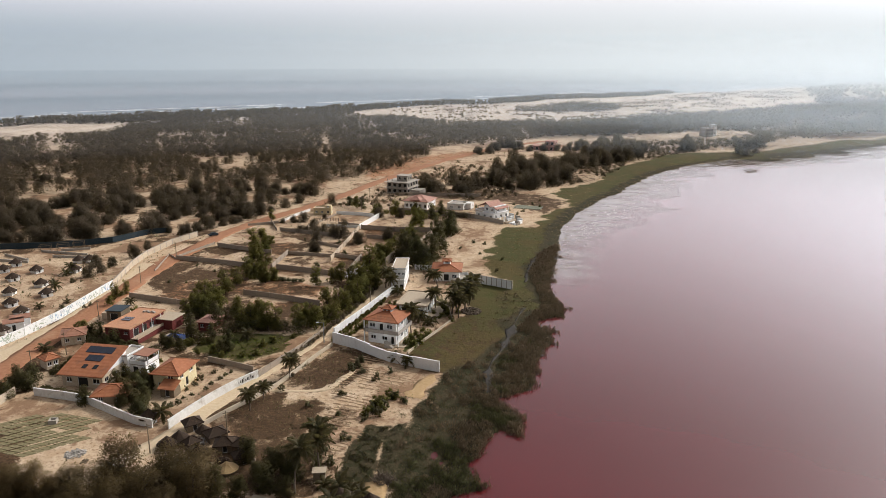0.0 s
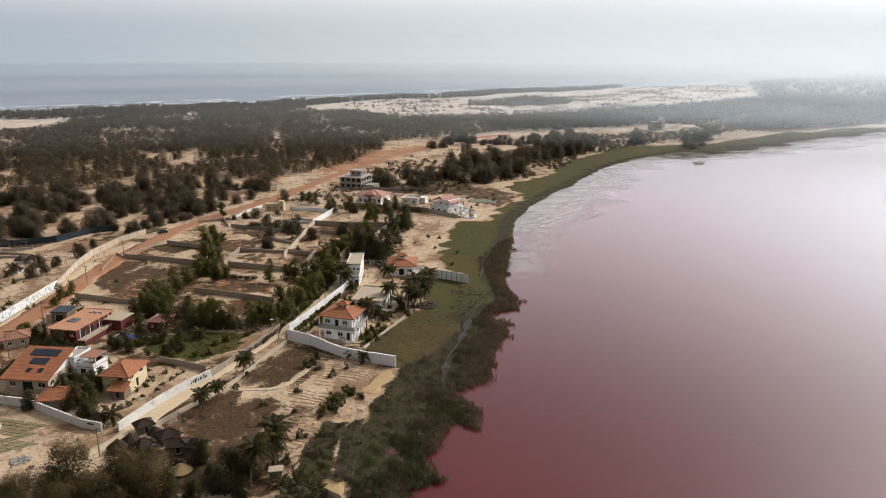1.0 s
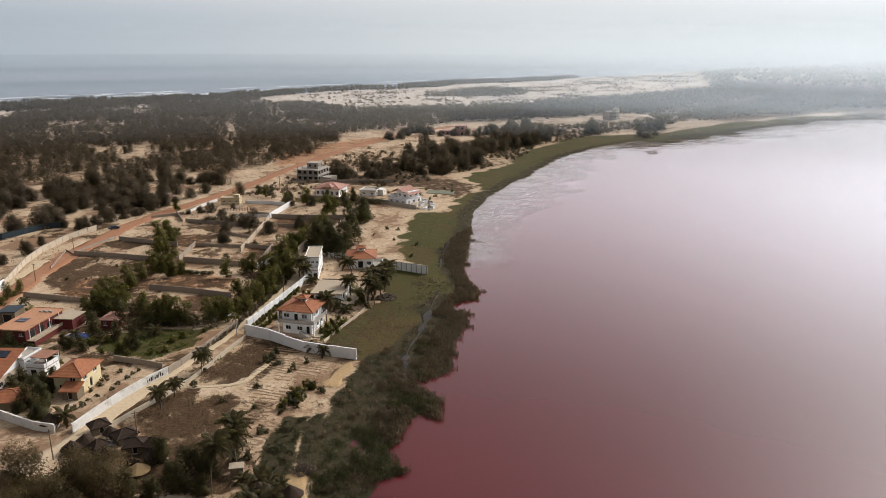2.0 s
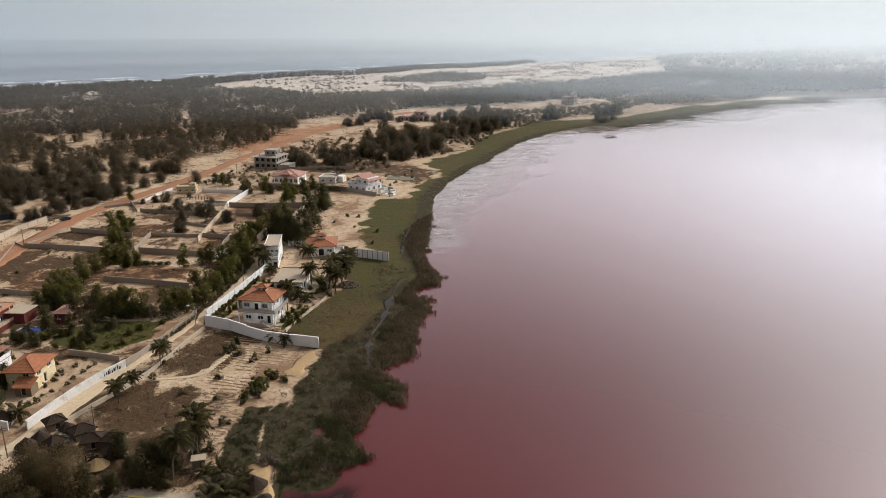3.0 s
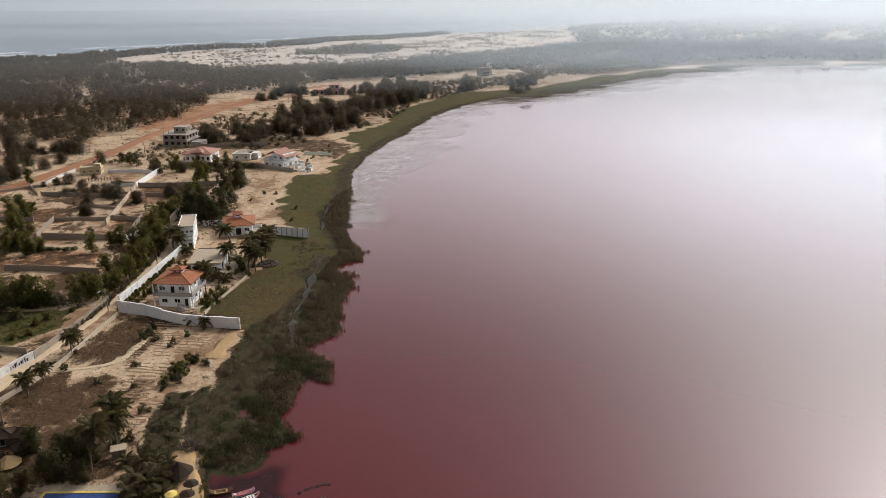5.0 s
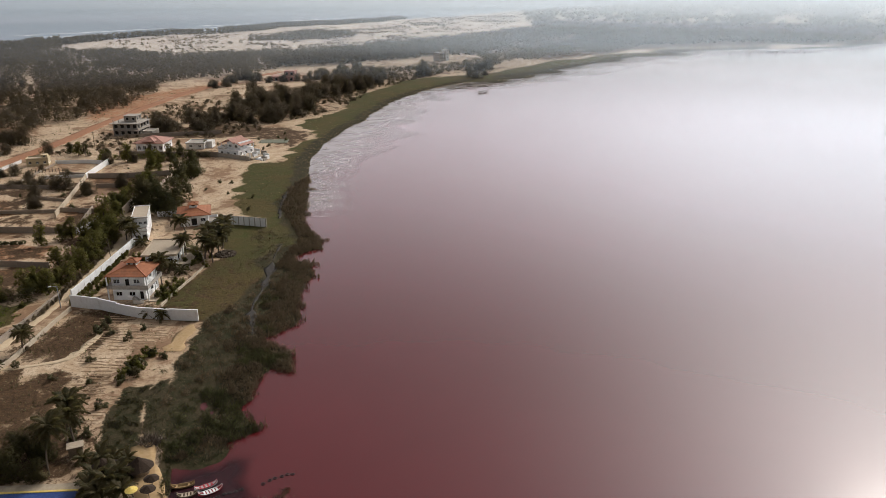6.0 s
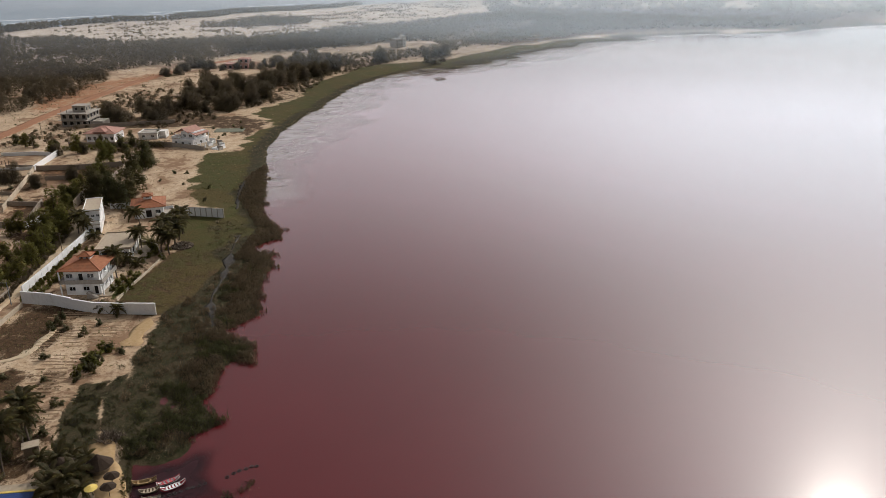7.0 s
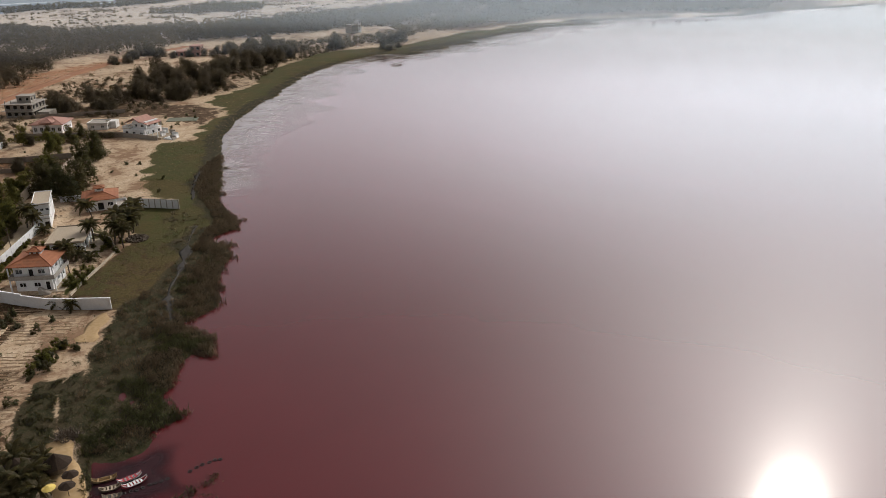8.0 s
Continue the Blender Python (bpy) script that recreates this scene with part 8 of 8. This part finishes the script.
# ploughed ridges and planted rows in the sandy plot
FURROW = surf("ploughed_sand", (0.34, 0.22, 0.13), (0.46, 0.33, 0.22), None, 1.4, 0.09, 0.95, 0.04)
_p, _q = [(-25.1, 146.3), (-15.7, 142.5)]
rowdir = Vector((_q[0] - _p[0], _q[1] - _p[1])).normalized()
X, Y = scatter([(-25.1, 151.7), (-20.3, 167.3), (-11.7, 165.6), (-3.3, 162.3), (-10.1, 139.7), (-17.5, 140.9), (-21.5, 127.2), (-25.6, 131.5)], 0.4, 16, 0.8)
acrossrow = -rowdir[1] * X + rowdir[0] * Y
sel = (np.mod(acrossrow, 1.5) < 0.4) & (ripple(X, Y, 14, 55) > -0.5)
ridges = Build()
_field = [(-23.3, 174.2), (-17.7, 174.6), (-8.3, 168.3), (-6.3, 163.5), (-9.3, 153.7), (-13.1, 141.4), (-17.4, 131.1), (-21.5, 126.0), (-23.4, 125.5), (-25.9, 133.1), (-25.3, 144.3), (-25.1, 154.7), (-24.1, 166.2)]
_fx, _fy = scatter(_field, 0.9, 26)
_far = -rowdir[1] * _fx + rowdir[0] * _fy
for _x, _y, _a in zip(_fx, _fy, _far):
    _o = round(_a / 1.35) * 1.35 - _a + 0.25 * math.sin(0.7 * _x + _y)
    if ripple(np.array([_x]), np.array([_y]), 8, 62)[0] < -0.15:
        continue
    _x, _y = _x - rowdir[1] * _o, _y + rowdir[0] * _o
    _n, _z = 0.5 + 0.5 * math.sin(7 * _x + 3 * _y), ground_z(_x, _y)
    _e, _w = rowdir * (0.6 + 0.6 * _n), Vector((-rowdir[1], rowdir[0])) * (0.16 + 0.14 * _n)
    ridges.add([(_x - _e[0] - _w[0], _y - _e[1] - _w[1], _z - 0.05), (_x + _e[0] - _w[0], _y + _e[1] - _w[1], _z - 0.05), (_x + _e[0] * 0.7, _y + _e[1] * 0.7, _z + 0.05 + 0.08 * _n),
                (_x - _e[0] * 0.7, _y - _e[1] * 0.7, _z + 0.05 + 0.08 * _n), (_x - _e[0] + _w[0], _y - _e[1] + _w[1], _z - 0.05), (_x + _e[0] + _w[0], _y + _e[1] + _w[1], _z - 0.05)],
               [(0, 1, 2, 3), (3, 2, 5, 4), (0, 3, 4), (1, 5, 2)])
tagged(part("ploughed_ridges", ridges, FURROW), "low ploughed ridges of dry brown sand", "ridges", kind="stuff")
blades("crop_rows", X[sel], Y[sel], heights(X[sel], Y[sel]), 0.28, 0.1, rs, SHRUB, "thin rows of dry crops in sand", 1.0, "crops")


# ---------------------------------------------------------------- salt foam and breakers
def streaks(name, outline, gap, seed, long, wide, turn, z, material, label, keep=0.5, clear=0.2, category="foam", stray=0.25):
    """Thin floating streaks with ragged tapered ends."""
    rs = np.random.RandomState(seed)
    X, Y = scatter(outline, gap, seed, keep)
    ok = ripple(X, Y, gap * 9, seed) > clear
    b = Build()
    for x, y in zip(X[ok], Y[ok]):
        ln, a = long * (0.4 + 1.1 * rs.rand()), turn + stray * rs.randn()
        n = 7
        up, lo = [], []
        for k in range(n):
            u = k / (n - 1)
            w = wide * math.sin(math.pi * (0.04 + 0.92 * u)) * (0.4 + 0.9 * rs.rand())
            off = 0.45 * wide * rs.randn()
            cx, cy = x + math.cos(a) * ln * (u - 0.5), y + math.sin(a) * ln * (u - 0.5)
            up.append((cx - math.sin(a) * (off + w), cy + math.cos(a) * (off + w), z))
            lo.append((cx - math.sin(a) * (off - w), cy + math.cos(a) * (off - w), z))
        b.add(lo + up, [(k, k + 1, n + k + 1, n + k) for k in range(n - 1)])
    tagged(part(name, b, material), label, category, kind="stuff")


_c = COAST[2:7]
for _k, (_off, _keep) in enumerate(((45, 0.7), (85, 0.5), (140, 0.25))):
    _line = [(x - 0.62 * _off, y + 0.78 * _off) for x, y in _c]
    _strip = _line + [(x - 12, y + 16) for x, y in _line[::-1]]
    streaks("breakers", _strip, 14, 60 + _k, 60, 7.0, 0.63, SEA_Z + 0.15, FOAM, "white breakers along the ocean beach", _keep, -0.5)
def foam_film(pts, outer, label):
    """A thin film of salt foam that drifts off the shore, thinning out over the open water."""
    way = np.array(pts, float)
    fine = np.linspace(0, len(way) - 1, 12 * len(way))
    way = np.stack([np.interp(fine, np.arange(len(way)), way[:, k]) for k in (0, 1)], 1)
    for _ in range(20):
        way[1:-1] = (way[:-2] + way[1:-1] + way[2:]) / 3
    tan = np.gradient(way, axis=0)
    tan /= np.linalg.norm(tan, axis=1, keepdims=True)
    u = np.linspace(0, 1, len(way))
    width = outer * (0.35 + 0.65 * np.sin(math.pi * u)) * (1 + 0.3 * ripple(way[:, 0], way[:, 1], 60, 81))
    steps = np.linspace(-0.12, 1, 9)
    verts = [(x + ty * w * q, y - tx * w * q, LAKE_Z + 0.03) for (x, y), (tx, ty), w in zip(way, tan, width) for q in steps]
    k = len(steps)
    faces = [(i * k + j, i * k + j + 1, (i + 1) * k + j + 1, (i + 1) * k + j) for i in range(len(way) - 1) for j in range(k - 1)]
    mesh = array_mesh("salt_film", verts, faces)
    thin = np.repeat(np.sin(math.pi * u) ** 0.35, k) * np.tile(1 - np.clip(steps, 0, 1) ** 1.3, len(way))
    mesh.attributes.new("thin", "FLOAT", "POINT").data.foreach_set("value", thin.astype(np.float32))
    tagged(part("salt_film", mesh, FILM), label, "foam", kind="stuff")


FILM, _t, _p = tree_of("salt_film")
_split = _t.nodes.new("ShaderNodeMapping")
_split.inputs["Scale"].default_value = (0.35, 1.0, 1.0)
_split.inputs["Rotation"].default_value = (0, 0, 0.25)
_t.links.new(position(_t), _split.inputs[0])
_at = _t.nodes.new("ShaderNodeAttribute")
_at.attribute_name = "thin"
_n = calc(_t, "ADD", calc(_t, "MULTIPLY", noisy(_t, _split.outputs[0], 0.09, 6, 0.62, 1.2), 1.0), calc(_t, "MULTIPLY", _at.outputs["Fac"], 0.42))
_p.inputs["Base Color"].default_value = (0.62, 0.6, 0.6, 1)
_p.inputs["Roughness"].default_value = 0.5
_clear = _t.nodes.new("ShaderNodeBsdfTransparent")
_both = _t.nodes.new("ShaderNodeMixShader")
_t.links.new(step(_t, _n, 0.36, 1.05, 0.0, 0.48), _both.inputs[0])
_t.links.new(_clear.outputs[0], _both.inputs[1])
_t.links.new(_p.outputs[0], _both.inputs[2])
_t.links.new(_both.outputs[0], _t.nodes["Material Output"].inputs[0])
foam_film(SHORE_NEAR[32:] + SHORE_FAR[:9], 34.0, "pale streaky film of salt foam along the shore")
foam_film(SHORE_FAR[7:32], 40.0, "pale streaky film of salt foam along the far shore")
streaks("salt_foam", [(49.2, 282.8), (58.4, 282.8), (75.2, 323.1), (95.3, 368.3), (133.4, 427.3), (190.2, 489.2), (211.5, 494.3), (224.9, 527.0), (186.1, 510.1), (132.5, 460.7), (93.3, 391.6), (72.3, 341.1), (54.3, 291.9)], 2.2, 64, 5.5, 0.5, 0.12, LAKE_Z + 0.02, BRINE_FOAM, "pale streaks of salt foam along the shore", 0.22, -0.2, "foam", 0.7)
streaks("mud_tongues", [(161.7, 504.3), (234.0, 518.4), (286.9, 548.1), (361.8, 606.1), (457.9, 661.8), (484.9, 691.8), (401.5, 663.5), (310.2, 604.4), (234.5, 552.9), (170.9, 533.2)], 7, 67, 30, 1.5, 0.15, LAKE_Z + 0.05, WEED, "dark muddy tongues along the far shore", 0.8, -0.5, "mud")
streaks("salt_foam", [(154.2, 480.8), (225.1, 498.4), (275.4, 525.6), (345.7, 578.5), (467.9, 648.1), (582.0, 682.1), (615.6, 722.5), (486.6, 704.2), (390.2, 644.4), (303.2, 579.9), (243.5, 540.0)], 9, 68, 45, 1.1, 0.15, LAKE_Z + 0.03, BRINE_FOAM, "pale streaks of salt foam along the far shore", 0.7, -0.5)
_edge_in = SHORE_NEAR[33:] + SHORE_FAR[:8]
streaks("weed_streaks", _edge_in + [(x + 9, y - 6) for x, y in _edge_in[::-1]], 1.6, 65, 1.9, 0.26, 0.35, LAKE_Z + 0.05, WEED, "dark weed patches near the shore", 0.45, -0.1, "weed", 1.1)
streaks("weed_streaks", [(x - 3, y + 2) for x, y in _edge_in] + [(x + 20, y - 13) for x, y in _edge_in[::-1]], 2.4, 69, 1.8, 0.22, 0.3, LAKE_Z + 0.06, WEED, "scattered dark weed off the shore", 0.25, 0.45, "weed", 1.0)
streaks("weed_patch", [(206.8, 494.3), (216.7, 499.4), (211.1, 484.2), (202.3, 479.3)], 1.9, 66, 4, 0.5, 0.2, LAKE_Z + 0.05, WEED, "dark floating weed patch", 0.8, -2, "weed")
X, Y = scatter([(3.2, 95.8), (6.6, 96.6), (9.7, 97.3), (12.0, 95.7), (8.7, 94.1), (8.9, 90.6), (2.8, 93.0)], 0.22, 17, 0.9)
sel = ripple(X, Y, 5, 56) > -0.35
blades("sunken_reeds", X[sel], Y[sel], np.full(sel.sum(), LAKE_Z), 0.3, 0.12, rs, REED_BROWN, "matted brown reeds lying in the lake", 1.6)

# dry reed litter by the panelled wall, and a pale reed rim at the near bay
X, Y = scatter([(17.1, 224.3), (24.2, 231.1), (28.8, 219.8), (26.4, 206.6), (20.8, 198.1), (16.1, 199.2)], 0.28, 19, 0.8)
sel = ripple(X, Y, 4, 57) > -0.3
blades("reed_litter", X[sel], Y[sel], heights(X[sel], Y[sel]), 0.3, 0.13, rs, CANE, "dry broken reeds lying on the grass", 2.2)
X, Y = scatter([(-6.5, 109.2), (-3.4, 107.6), (0.6, 108.6), (2.4, 110.6), (2.0, 114.0), (-0.2, 113.2), (-0.8, 111.0), (-3.6, 109.9), (-6.0, 110.9)], 0.2, 20, 0.8)
blades("pale_reed_rim", X, Y, np.maximum(heights(X, Y), LAKE_Z), 0.38, 0.07, rs, CANE, "pale dry reeds along the near bay", 1.3)
X, Y = scatter([(-7.6, 143.8), (-9.2, 132.8), (-9.7, 124.7), (-10.2, 116.6), (-12.0, 117.3), (-12.6, 125.8), (-11.6, 133.6), (-9.2, 143.1)], 0.22, 31, 0.8)
blades("dry_reed_strip", X, Y, heights(X, Y), 0.3, 0.07, rs, SHRUB, "strip of dry grey-brown reeds between plots", 1.6, "grass")
X, Y = scatter([(-9.6, 118.0), (-7.4, 112.0), (-7.6, 107.0), (-8.0, 100.0), (-9.4, 100.0), (-9.9, 110.0)], 0.2, 32, 0.9)
blades("bank_grass", X, Y, heights(X, Y), 0.3, 0.09, rs, REED_GREEN, "fresh green grass on the bank by the boats", 1.2, "grass")

# small dry tufts and litter strewn over the open sand
X, Y = scatter([(-83.7, 111.7), (-155.8, 225.1), (-133.2, 282.8), (-82.7, 341.1), (-45.5, 400.0), (11.9, 323.1), (19.6, 250.9), (2.7, 203.9), (-6.4, 174.3), (-9.6, 131.5), (-14.3, 111.7)], 0.75, 21)
sel = (ripple(X, Y, 9, 58) + 0.8 * ripple(X, Y, 3.2, 59) > 0.7) & (dist_line(X, Y, ROAD)[0] > 4.5) & (dist_line(X, Y, LANE)[0] > 2.4)
blades("dry_tufts", X[sel], Y[sel], heights(X[sel], Y[sel]), 0.26, 0.14, rs, SHRUB, "small dry tufts and litter on sand", 1.4, "grass")
X, Y = scatter([(-148.7, 214.0), (-171.2, 270.0), (-129.8, 296.7), (-70.8, 400.0), (-55.8, 494.3), (36.3, 614.6), (83.7, 494.3), (36.0, 391.6), (-42.9, 375.8), (-76.1, 291.9), (-101.4, 258.2), (-111.9, 203.9)], 1.5, 22)
sel = (ripple(X, Y, 12, 60) + 0.8 * ripple(X, Y, 4, 61) > 0.35) & (dist_line(X, Y, ROAD)[0] > 5)
blades("dry_scrub", X[sel], Y[sel], heights(X[sel], Y[sel]), 0.5, 0.3, rs, SHRUB, "low dry scrub on pale sand", 1.4, "scrub")

# rough wet grass between the lake-side trees and the water
X, Y = scatter(TURF_IN[:-6] + SHORE_FAR[8::-1] + SHORE_NEAR[:30:-1], 1.1, 24)
hue = ripple(X, Y, 14, 65) + 0.6 * ripple(X, Y, 5, 66)
for _leaf, _sel, _say in ((REED_GREEN, hue > 0.3, "rough green grass on the wet shore"), (REED_BROWN, hue < -0.5, "brown sedge tufts on the wet shore")):
    blades("shore_grass", X[_sel], Y[_sel], heights(X[_sel], Y[_sel]), 0.22, 0.3, rs, _leaf, _say, 1.6, "grass")
